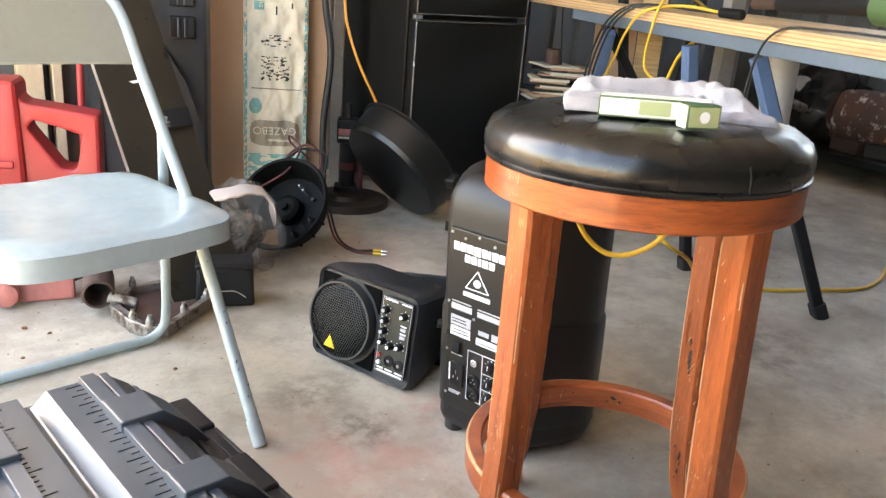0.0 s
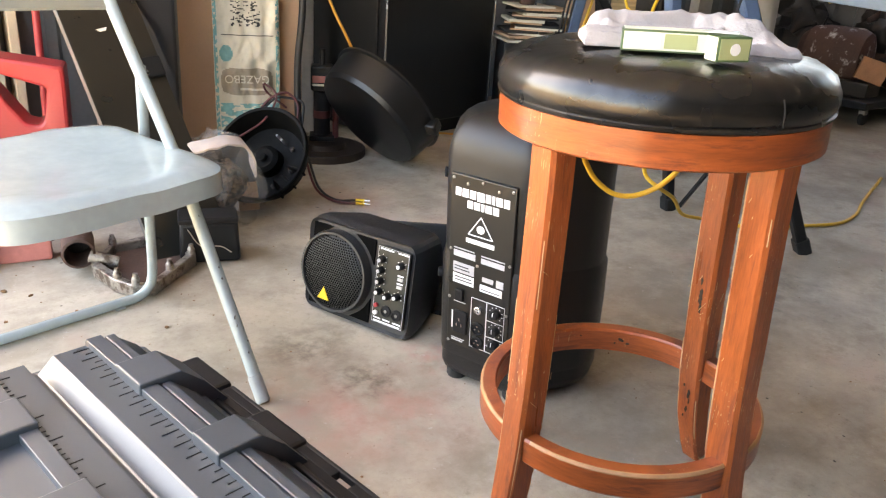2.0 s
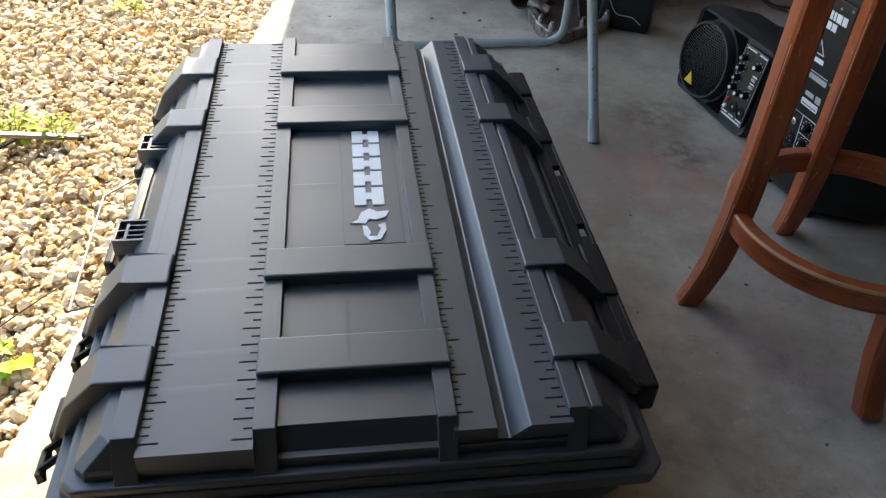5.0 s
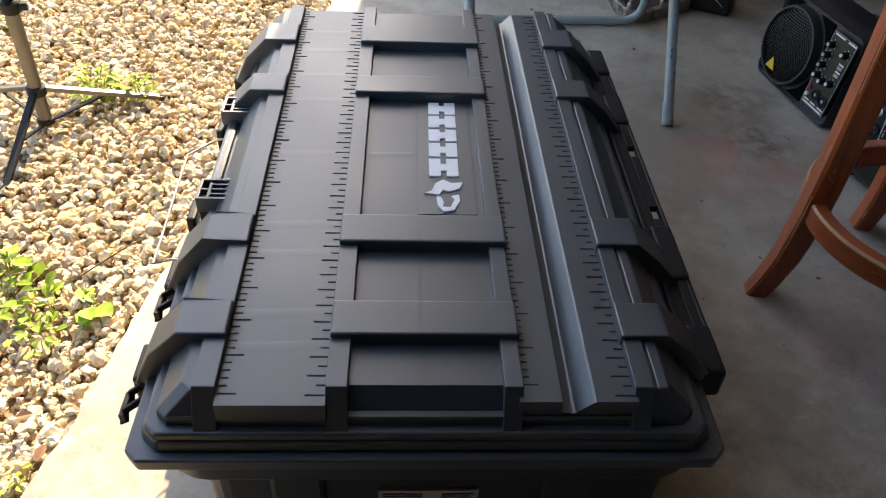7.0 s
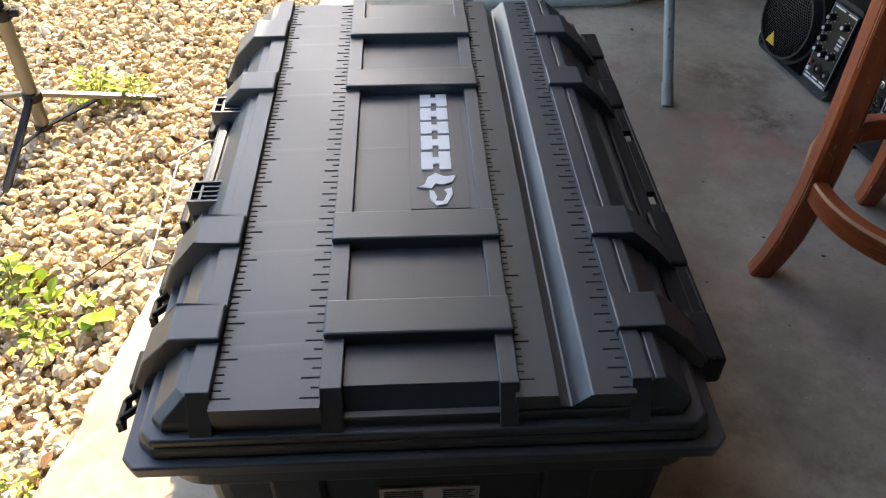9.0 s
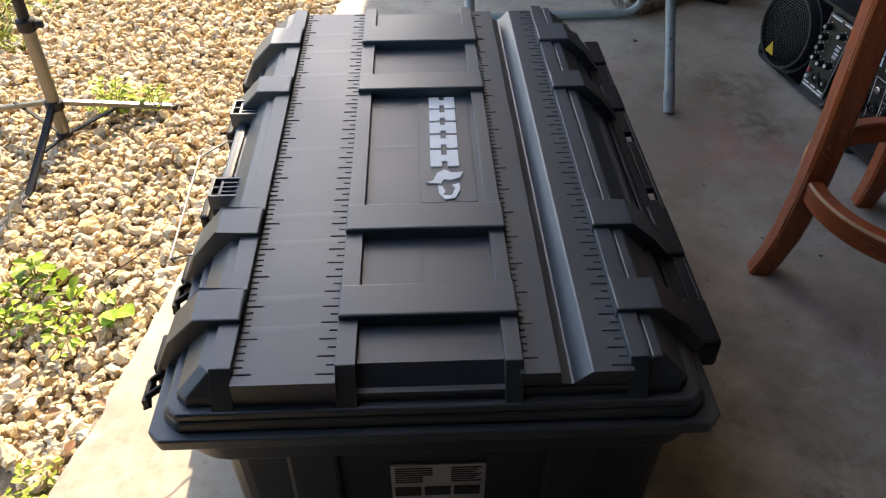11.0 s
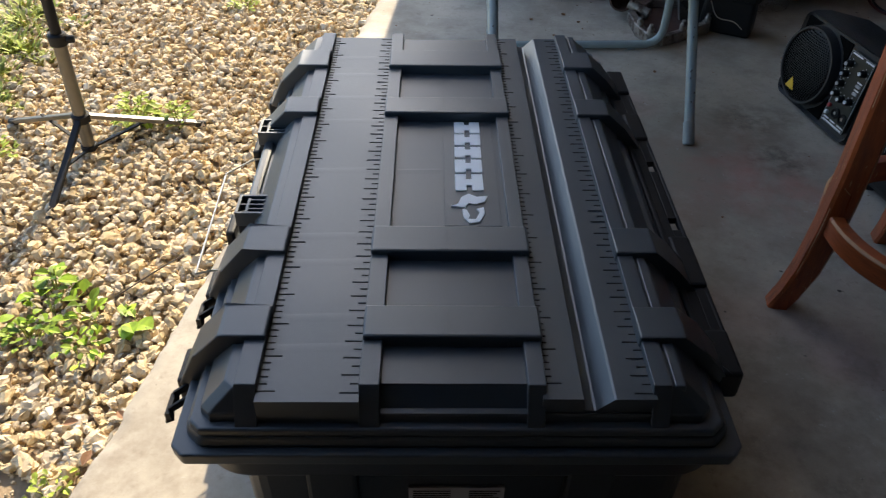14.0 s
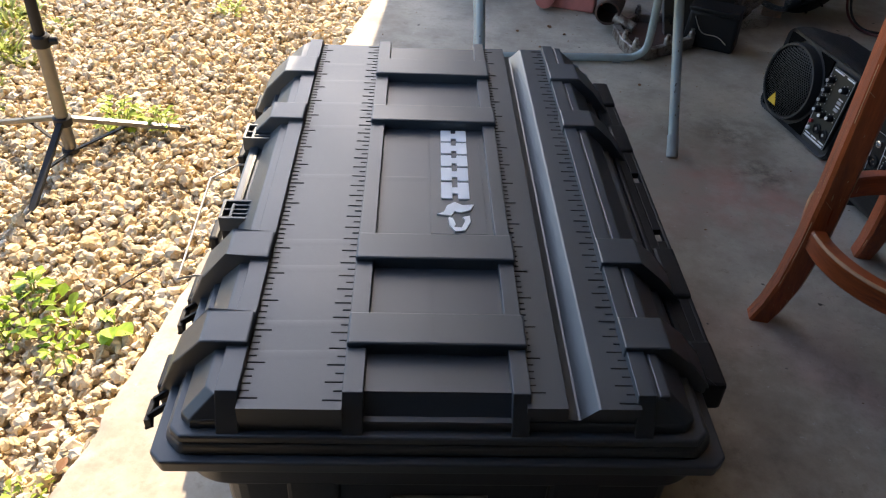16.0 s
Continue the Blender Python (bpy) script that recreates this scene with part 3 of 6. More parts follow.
def weed(label, x, y, spread, count, leaf, tall=0.06, mat=M_LEAF):
    root = thing("weed", label, "weed", pose(x, y, -0.07))
    bm, stems = bmesh.new(), bmesh.new()
    for i in range(count):
        a, r = random.uniform(0, 6.28), spread * math.sqrt(random.random())
        p = Vector((r * math.cos(a), r * math.sin(a), random.uniform(0.01, tall) * (1.1 - 0.5 * r / spread)))
        b = a + random.uniform(-1.2, 1.2)
        L = leaf * random.uniform(0.5, 1.25)
        leaf_blade(bm, p, p + Vector((L * math.cos(b), L * math.sin(b), L * random.uniform(0.0, 0.7))), L * random.uniform(0.28, 0.42), L * random.uniform(0.1, 0.4), random.uniform(0.1, 0.6))
        if i % 3 == 0:
            t = tube([(0.3 * p.x, 0.3 * p.y, -0.01), p * 0.7, p], 0.0012, 5)
            me = bpy.data.meshes.new("tmp")
            t.to_mesh(me)
            t.free()
            stems.from_mesh(me)
            bpy.data.meshes.remove(me)
    tagged(part("foliage", bm, mat, root), "small pointed green leaves", kind="stuff")
    tagged(part("stem", stems, M_GRASS, root), "thin pale green stems", kind="stuff")


weed("leafy green weed growing through the gravel", -0.775, 0.795, 0.040, 20, 0.036, 0.070)
weed("leafy green weed growing through the gravel", -0.750, 0.720, 0.075, 34, 0.025, 0.045)
weed("low creeping green weed over the gravel", -0.655, 0.700, 0.065, 22, 0.022, 0.030)
weed("low creeping green weed over the gravel", -0.668, 0.632, 0.045, 26, 0.018, 0.025)
weed("leafy green weed with broad leaves by the slab", -0.585, 0.700, 0.020, 6, 0.042, 0.050)
weed("low creeping green weed over the gravel", -0.775, 0.665, 0.045, 36, 0.019, 0.035)
tagged(part("twig", tube([(-0.640, 0.762, -0.050), (-0.588, 0.821, -0.044), (-0.560, 0.850, -0.040), (-0.535, 0.890, -0.046)], 0.0016, 6, 4), M_BURN), "thin dark twig on the gravel", "twig")
weed("small feathery weed in the gravel", -0.80, 1.46, 0.055, 110, 0.022, 0.10, M_LEAF_YELLOW)
weed("small feathery weed in the gravel", -0.69, 1.45, 0.035, 60, 0.02, 0.08, M_LEAF_YELLOW)
weed("small yellowish weed in the gravel", -1.12, 1.30, 0.06, 60, 0.018, 0.03, M_LEAF_YELLOW)
weed("small yellowish weed by the slab", -0.600, 0.325, 0.04, 60, 0.012, 0.03, M_LEAF_YELLOW)
weed("small yellowish weed in the gravel", -0.85, 0.58, 0.045, 40, 0.014, 0.04, M_LEAF_YELLOW)
weed("small feathery weed in the gravel", -0.66, 2.25, 0.05, 40, 0.02, 0.05, M_LEAF_YELLOW)
weed("small feathery weed in the gravel", -0.42, 2.5, 0.05, 40, 0.022, 0.04, M_LEAF_YELLOW)


def grass(label, x, y, rx, ry, count, tall):
    """Tufts of blades, thicker in some places than in others."""
    bm = bmesh.new()
    tufts = [(random.uniform(0, 6.28), math.sqrt(random.random()), random.uniform(0.5, 1.3)) for k in range(max(6, count // 45))]
    for i in range(count):
        a, r, size = random.choice(tufts)
        p = Vector((x + rx * r * math.cos(a) + random.gauss(0, 0.018), y + ry * r * math.sin(a) + random.gauss(0, 0.018), -0.085))
        b, L = random.uniform(0, 6.28), tall * size * random.uniform(0.5, 1.2)
        leaf_blade(bm, p, p + Vector((0.6 * L * math.cos(b), 0.6 * L * math.sin(b), L)), random.uniform(0.0025, 0.0055), L * 0.45, 0.1)
    tagged(part("grass", bm, M_GRASS), label, "grass", kind="stuff")


grass("patch of yellow-green grass beyond the gravel", -1.45, 1.95, 0.30, 0.30, 3000, 0.075)
grass("patch of yellow-green grass beyond the gravel", -1.30, 1.62, 0.16, 0.13, 900, 0.045)
grass("patch of yellow-green grass beyond the gravel", -2.3, 2.6, 0.8, 0.7, 1800, 0.13)
grass("patch of yellow-green grass beyond the gravel", -1.2, 4.6, 1.4, 0.8, 1800, 0.13)
for x, y, a, L in ((-0.49, 0.42, 20, 0.03), (-0.56, 0.36, 80, 0.028), (-0.52, 0.45, 140, 0.024), (-0.47, 0.66, 60, 0.03), (-0.62, 0.44, 10, 0.026)):
    bm = bmesh.new()
    d = Vector((math.cos(radians(a)), math.sin(radians(a)), 0.1)) * L
    leaf_blade(bm, (0, 0, 0), d, L * 0.3, 0.0, 0.5)
    tagged(part("dead_leaf", bm, M_DRY, at=pose(x, y, -0.035)), "curled brown dead leaf on the gravel", "leaf", group="dead leaves by the slab")


# ---- tripod stand on the gravel ----
def tripod():
    root = thing("tripod_stand", "grey steel lighting tripod standing on the gravel", "tripod stand", pose(-0.882, 1.324, -0.065, 2.5, 2.5, 0))
    part("pole", rod((0, 0, 0.005), (0, 0, 0.300), 0.0155, 20, 0.002), M_POLE, root)
    part("inner_pole", rod((0, 0, 0.300), (0, 0, 1.15), 0.0125, 20), M_PLASTIC_DARK, root, "thinner dark upper tube")
    collar = part("collar", lathe([(0.017, 0), (0.021, 0.003), (0.021, 0.026), (0.017, 0.03)], 20, pose(0, 0, 0.292)), M_PLASTIC_DARK, root, "black clamp collar")
    part("knob", rod((0.018, 0, 0.307), (0.036, 0.004, 0.307), 0.009, 12, 0.002), M_PLASTIC_DARK, collar)
    part("hub", lathe([(0.018, 0), (0.022, 0.003), (0.022, 0.022), (0.018, 0.025)], 20, pose(0, 0, 0.085)), M_PLASTIC_DARK, root)
    part("hub", lathe([(0.018, 0), (0.020, 0.002), (0.020, 0.012), (0.018, 0.014)], 20, pose(0, 0, 0.006)), M_PLASTIC_DARK, root)
    for a, dark in ((-89, True), (26, False), (152, False)):
        c, s = math.cos(radians(a)), math.sin(radians(a))
        leg = part("leg", sweep([(0.02 * c, 0.02 * s, 0.098), (0.28 * c, 0.28 * s, 0.012 + (-0.022 if a == 152 else 0.004))], 0.016, 0.011), M_PLASTIC_DARK if dark else M_POLE, root)
        part("foot", rod((0.265 * c, 0.265 * s, 0.016 - (0.022 if a == 152 else -0.003)), (0.292 * c, 0.292 * s, 0.008 - (0.023 if a == 152 else -0.003)), 0.0095, 12, 0.003), M_BLACK_RUBBER, leg)
        part("brace", sweep([(0.018 * c, 0.018 * s, 0.012), (0.15 * c, 0.15 * s, 0.056)], 0.009, 0.005), M_PLASTIC_DARK, root)


tripod()


# ---- black tool chest ----
def chest():
    root = thing("tool_chest", "large black moulded plastic tool chest with ruled lid", "tool chest", pose(0, 0, 0))
    def block(name, bm, mat, parent, label=""):
        """A moulded piece with flat faces and crisp edges."""
        return part(name, bm, mat, parent, label, sharp=5)

    # base: tapered tub, wall ribs; charcoal plastic paints in the shade under the lid
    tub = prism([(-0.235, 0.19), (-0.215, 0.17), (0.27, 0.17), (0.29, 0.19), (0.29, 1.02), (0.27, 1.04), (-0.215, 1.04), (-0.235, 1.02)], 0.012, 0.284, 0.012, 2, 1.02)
    block("base", tub, M_BIN_SHADED_BASE, root)
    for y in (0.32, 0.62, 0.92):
        block("side_rib", box(-0.262, -0.235, y - 0.03, y + 0.03, 0.03, 0.25, 0.006), M_BIN_SHADED_BASE, root)
        block("side_rib", box(0.288, 0.315, y - 0.03, y + 0.03, 0.03, 0.25, 0.006), M_BIN_SHADED_BASE, root)
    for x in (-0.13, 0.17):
        block("end_rib", box(x - 0.03, x + 0.03, 0.152, 0.18, 0.03, 0.25, 0.006), M_BIN_SHADED_BASE, root)
    for x, y in ((-0.19, 0.23), (0.24, 0.23), (-0.19, 0.98), (0.24, 0.98)):
        block("foot", box(x - 0.03, x + 0.03, y - 0.03, y + 0.03, 0.0, 0.02, 0.004), M_BLACK_RUBBER, root)
    lip = []
    for cx, cy, a0 in ((0.262, 1.015, 0), (-0.222, 1.015, 90), (-0.222, 0.215, 180), (0.262, 0.215, 270)):
        lip += [(cx + 0.062 * math.cos(radians(a0 + 15 * k)), cy + 0.062 * math.sin(radians(a0 + 15 * k))) for k in range(7)]
    block("base_lip", prism(lip, 0.236, 0.2825, 0.012, 3, 1.01), M_BIN_SHADED_BASE, root, "rounded lip under the lid")
    # lid: flange, two stepped tiers, then a hipped body
    def loft(levels, c, bevel):
        """Chamfered outlines (x0, x1, y0, y1, z) joined one above the other."""
        bm = bmesh.new()
        rings = []
        for x0, x1, y0, y1, z in levels:
            o = ((x0 + c, y0), (x1 - c, y0), (x1, y0 + c), (x1, y1 - c), (x1 - c, y1), (x0 + c, y1), (x0, y1 - c), (x0, y0 + c))
            rings.append([bm.verts.new((x, y, z)) for x, y in o])
        for p, q in zip(rings, rings[1:]):
            for i in range(8):
                bm.faces.new((p[i], p[(i + 1) % 8], q[(i + 1) % 8], q[i]))
        bm.faces.new(rings[0])
        bm.faces.new(rings[-1])
        bmesh.ops.recalc_face_normals(bm, faces=bm.faces)
        if bevel:
            bmesh.ops.bevel(bm, geom=bm.edges[:], offset=bevel, segments=3, affect="EDGES", profile=0.5, clamp_overlap=True)
        return bm

    def along_y(outline, y0, y1, bevel=0.0):
        """An outline (x, z) drawn out along y."""
        bm = prism([(x, -z) for x, z in outline], y0, y1, bevel)
        bm.transform(pose(0, 0, 0, -90))
        return bm

    def along_x(outline, x0, x1, bevel=0.0):
        """An outline (y, z) drawn out along x."""
        bm = prism(outline, x0, x1, bevel)
        bm.transform(Matrix(((0, 0, 1, 0), (1, 0, 0, 0), (0, 1, 0, 0), (0, 0, 0, 1))))
        return bm

    lid = block("lid", loft(((-0.268, 0.292, 0.164, 1.088, 0.322), (-0.267, 0.291, 0.165, 1.087, 0.334), (-0.265, 0.289, 0.166, 1.086, 0.3365)), 0.012, 0.0), M_PLASTIC, root)
    for x0, x1, X0, X1 in ((-0.267, -0.214, -0.240, -0.216), (0.232, 0.291, 0.232, 0.262)):      # hipped flanks outside the rails
        block("flank", loft(((x0, x1, 0.165, 1.087, 0.330), (x0, x1, 0.1655, 1.0865, 0.335), (X0, X1, 0.180, 1.074, 0.3615)), 0.011, 0.0015), M_PLASTIC, lid)
    block("rim", loft(((-0.300, 0.328, 0.139, 1.112, 0.281), (-0.301, 0.329, 0.138, 1.113, 0.299)), 0.014, 0.003), M_PLASTIC, lid)
    block("tier", loft(((-0.289, 0.317, 0.148, 1.103, 0.297), (-0.284, 0.312, 0.151, 1.099, 0.316)), 0.020, 0.006), M_PLASTIC, lid)
    block("tier", loft(((-0.280, 0.306, 0.152, 1.096, 0.314), (-0.279, 0.305, 0.153, 1.095, 0.3245)), 0.013, 0.003), M_PLASTIC, lid)
    # ruled decks beside the sunk middle field, the second one grooved
    block("deck", along_x([(0.163, 0.318), (0.1635, 0.358), (1.073, 0.358), (1.080, 0.318)], -0.2038, -0.0935), M_PLASTIC, lid, "flat ruled strip of the lid")
    block("deck", along_y([(0.104, 0.318), (0.104, 0.358), (0.1475, 0.358), (0.1495, 0.341), (0.161, 0.339), (0.1635, 0.340), (0.1805, 0.3568), (0.183, 0.358), (0.227, 0.358), (0.227, 0.318)], 0.168, 1.075), M_PLASTIC, lid, "ruled strip with a deep straight groove")
    block("field", along_x([(0.163, 0.318), (0.163, 0.324), (0.189, 0.3555), (0.190, 0.3575), (1.068, 0.3575), (1.082, 0.318)], -0.080, 0.098), M_PLASTIC, lid, "sunk middle field")
    # long rails, running down over the ends
    for x0, x1 in ((-0.2275, -0.2035), (-0.094, -0.0715), (0.0885, 0.108), (0.2235, 0.2435)):
        block("rail", along_x([(0.1545, 0.312), (0.1555, 0.323), (0.1795, 0.3675), (1.074, 0.3675), (1.096, 0.323), (1.097, 0.312)], x0, x1, 0.0010), M_PLASTIC, lid)
    block("outer_slab", along_x([(0.176, 0.330), (0.181, 0.3645), (1.073, 0.3645), (1.08, 0.330)], 0.2475, 0.2605, 0.002), M_PLASTIC, lid)
    block("side_ridge", along_x([(0.205, 0.318), (0.225, 0.337), (1.03, 0.337), (1.05, 0.318)], 0.284, 0.292, 0.003), M_PLASTIC, lid)
    STRAPS = ((0.245, 0.297), (0.397, 0.450), (0.752, 0.805), (0.922, 0.986))
    for y0, y1 in STRAPS:
        block("cross_strap", box(-0.094, 0.110, y0, y1, 0.352, 0.3745, 0.0028), M_PLASTIC, lid)
        for side in (-1, 1):
            o = [(0.2035, 0.350), (0.2035, 0.3735), (0.257, 0.3735), (0.293, 0.337), (0.316, 0.289), (0.300, 0.285), (0.272, 0.325), (0.24, 0.345)] if side < 0 else \
                [(0.2215, 0.350), (0.2215, 0.3730), (0.274, 0.3730), (0.306, 0.344), (0.337, 0.306), (0.330, 0.296), (0.296, 0.318), (0.256, 0.345)]
            bm = along_y([(side * x, z) for x, z in o], y0, y1)
            bmesh.ops.bevel(bm, geom=bm.edges[:], offset=0.0022, segments=2, affect="EDGES", profile=0.5)
            block("side_strap", bm, M_PLASTIC, lid)
    block("badge_plate", box(0.002, 0.0805, 0.470, 0.748, 0.356, 0.3584, 0.0004), M_PLASTIC, lid)
    # faint raised moulding lines
    def crease(p, q, wide, tall, side):
        """A low lopsided ridge from p to q."""
        a, b, s = Vector(p), Vector(q), Vector(side) * wide
        bm = bmesh.new()
        f = [[bm.verts.new(c + o) for o in (-s * 3, Vector((0, 0, tall)), s)] for c in (a, b)]
        for k in (0, 1):
            bm.faces.new((f[0][k], f[0][k + 1], f[1][k + 1], f[1][k]))
        block("moulding_line", bm, M_PLASTIC, lid)
    for y in (0.244, 0.293, 0.394, 0.449, 0.607, 0.753, 0.832, 0.917, 0.985):
        crease((-0.192, y, 0.3581), (-0.100, y + 0.003, 0.3581), 0.0035, 0.00022, (0, 1, 0))
    for y0, y1, z in ((0.192, 0.246, 0.3576), (0.298, 0.396, 0.3576), (0.451, 0.751, 0.3576), (0.806, 0.921, 0.3576), (0.249, 0.294, 0.3746), (0.400, 0.447, 0.3746), (0.755, 0.802, 0.3746), (0.925, 0.983, 0.3746)):
        crease((0.001, y0, z), (0.001, y1, z), 0.0035, 0.00017, (1, 0, 0))
    for y in (0.607,):
        crease((-0.068, y, 0.3576), (0.000, y + 0.002, 0.3576), 0.0035, 0.0003, (0, 1, 0))
    # scale marks: a black bar paints the groove's shade, beside a plain ridge
    def scale(name, x, way, pitch, longs, lengths, y0, y1):
        grooves, ridges, i, y = [], [], 0, y0
        while y < y1:
            L = lengths[1] if i % longs == 0 else lengths[0]
            a, b = min(x, x + way * L), max(x, x + way * L)
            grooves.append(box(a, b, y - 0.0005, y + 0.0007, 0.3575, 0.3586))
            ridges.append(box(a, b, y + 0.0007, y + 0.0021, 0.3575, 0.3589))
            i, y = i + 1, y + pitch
        part(name, merge(*grooves), M_RECESS_SHADE, lid, "engraved scale marks, their shade painted black")
        part(name + "_ridge", merge(*ridges), M_PLASTIC, lid)
    scale("scale", -0.2035, 1, 0.0102, 5, (0.0095, 0.020), 0.178, 1.07)
    scale("scale", -0.0945, -1, 0.0127, 2, (0.0095, 0.020), 0.176, 1.07)
    scale("scale", 0.1075, 1, 0.0102, 5, (0.0085, 0.018), 0.190, 1.07)
    scale("scale", 0.2235, -1, 0.0127, 2, (0.0095, 0.020), 0.176, 1.07)
    # badge: five plain blocks and a crest
    for y0, y1, gap in ((0.552, 0.594, 0.45), (0.599, 0.634, 0.0), (0.639, 0.670, 0.5), (0.675, 0.708, 0.4), (0.712, 0.746, 0.0)):
        x0, x1, m = 0.018 + 0.01 * (y0 - 0.55), 0.059 + 0.01 * (y0 - 0.55), (y0 + y1) / 2
        pieces = [box(x0, x0 + 0.0165, y0, y1, 0.3582, 0.3604, 0.0004), box(x1 - 0.0165, x1, y0, y1, 0.3582, 0.3604, 0.0004), box(x0 + 0.016, x1 - 0.016, m - 0.008, m + 0.008, 0.3582, 0.3604, 0.0004)]
        block("badge_block", merge(*pieces), M_WHITE_PRINT, lid, "white raised badge block")
    crest = [(0.011, 0.513), (0.021, 0.519), (0.026, 0.535), (0.037, 0.544), (0.048, 0.536), (0.064, 0.538), (0.059, 0.524), (0.045, 0.518), (0.036, 0.521), (0.031, 0.510), (0.023, 0.512)]
    jaw = [(0.027, 0.506), (0.033, 0.505), (0.037, 0.492), (0.034, 0.484), (0.045, 0.483), (0.051, 0.500), (0.047, 0.507), (0.057, 0.511), (0.058, 0.497), (0.050, 0.477), (0.036, 0.474), (0.028, 0.488)]
    block("badge_crest", merge(prism(crest[::-1], 0.3582, 0.3604), prism(jaw[::-1], 0.3582, 0.3604)), M_WHITE_PRINT, lid, "white raised crest")
    # hinge flange with slots, and a foot plate at each strap, on the inner side
    cuts = (0.700, 0.545)
    strips = [box(0.309, 0.3395, 0.31, 0.945, 0.296, 0.307, 0.002), box(0.3515, 0.3575, 0.31, 0.945, 0.296, 0.307, 0.002)]
    ends = [0.31] + sorted(y + s * 0.014 for y in cuts for s in (-1, 1)) + [0.945]
    for a, b in zip(ends[::2], ends[1::2]):
        strips.append(box(0.339, 0.352, a, b, 0.296, 0.3066, 0.001))
    strips.append(box(0.316, 0.324, 0.31, 0.945, 0.305, 0.3125, 0.002))
    for strip in strips:
        block("flange", strip, M_PLASTIC_DARK, lid)
    for y0, y1 in ((0.245, 0.322), (0.404, 0.512), (0.780, 0.868), (0.946, 1.036)):
        block("hinge_plate", box(0.326, 0.3575, y0, y1, 0.268, 0.3115, 0.005), M_PLASTIC_DARK, lid)
    # latches on the outer side; a black block paints the shade in each well
    for y, x0 in ((0.534, -0.2935), (0.752, -0.299)):
        x1 = x0 + 0.050
        latch = block("latch", box(x0, x1 + 0.003, y - 0.0225, y + 0.0215, 0.296, 0.334, 0.004), M_RECESS_SHADE, lid, "black block painting the shade in the latch well")
        for side in (-1, 1):
            block("frame_rail", box(x0 - 0.001, x1, y + side * 0.0208 - 0.0022, y + side * 0.0208 + 0.0022, 0.324, 0.347, 0.0006), M_PLASTIC, latch)
        for x in (x0 + 0.001, x1 - 0.0015):
            block("frame_rail", box(x - 0.0022, x + 0.0022, y - 0.0228, y + 0.0228, 0.326, 0.3474, 0.0006), M_PLASTIC, latch)
        for k in (-1, 0, 1):
            block("slat", box(x0 + (0.001 if k == 0 else 0.013), x1 - 0.002, y + k * 0.0105 - 0.0014, y + k * 0.0105 + 0.0014, 0.336, 0.3462, 0.0005), M_PLASTIC, latch)
        block("slat", box(x0 + 0.0125, x0 + 0.0165, y - 0.020, y + 0.014, 0.336, 0.3466, 0.0005), M_PLASTIC, latch)
        block("hasp", box(-0.313, -0.3, y - 0.024, y + 0.024, 0.20, 0.312, 0.004), M_PLASTIC_DARK, latch)
    for y in (0.231, 0.385, 0.868):      # open hook clips along the rim
        arms = [sweep([(-0.294, y + s + 0.012, 0.290), (-0.318, y + s - 0.006, 0.285), (-0.322, y + s - 0.010, 0.268)], 0.0035, 0.010) for s in (-0.012, 0.012)]
        block("hook_clip", merge(*arms, sweep([(-0.321, y - 0.026, 0.280), (-0.321, y + 0.006, 0.280)], 0.006, 0.012)), M_PLASTIC_DARK, root)
    for y0, y1 in ((0.250, 0.305), (0.400, 0.458), (0.760, 0.808), (0.925, 0.985)):
        block("clip_plate", box(-0.321, -0.301, y0, y1, 0.235, 0.292, 0.004), M_PLASTIC_DARK, root)
    block("handle_rail", box(-0.291, -0.274, 0.564, 0.738, 0.318, 0.330, 0.005), M_PLASTIC, lid)
    # thin wire bail folded out over the slab
    part("bail", tube([(-0.280, 0.716, 0.306), (-0.308, 0.710, 0.308), (-0.343, 0.666, 0.309), (-0.335, 0.424, 0.309), (-0.313, 0.433, 0.308), (-0.285, 0.436, 0.306)], 0.0016, 8), M_WIRE, root, "thin bright wire bail")
    # paper label on the near end
    LM = pose(0, 0.1618, 0.206, 2.2)      # the tub's end wall leans
    label = block("label", box(-0.042, 0.072, -0.0015, 0.003, -0.114, 0.0, m=LM), M_LABEL, root, "silver printed label")
    for k in range(7):
        block("print_line", box(-0.037, 0.008 if k < 4 else -0.004, -0.0022, -0.0014, -0.0072 - k * 0.005, -0.0054 - k * 0.005, m=LM), M_INK, label)
        block("print_line", box(0.030, 0.067 - 0.004 * (k % 3), -0.0022, -0.0014, -0.0072 - k * 0.005, -0.0054 - k * 0.005, m=LM), M_INK, label)
    for x in (-0.038, -0.002, 0.034):
        block("picture_block", box(x, x + 0.032, -0.0022, -0.0014, -0.068, -0.048, m=LM), M_INK, label)


chest()


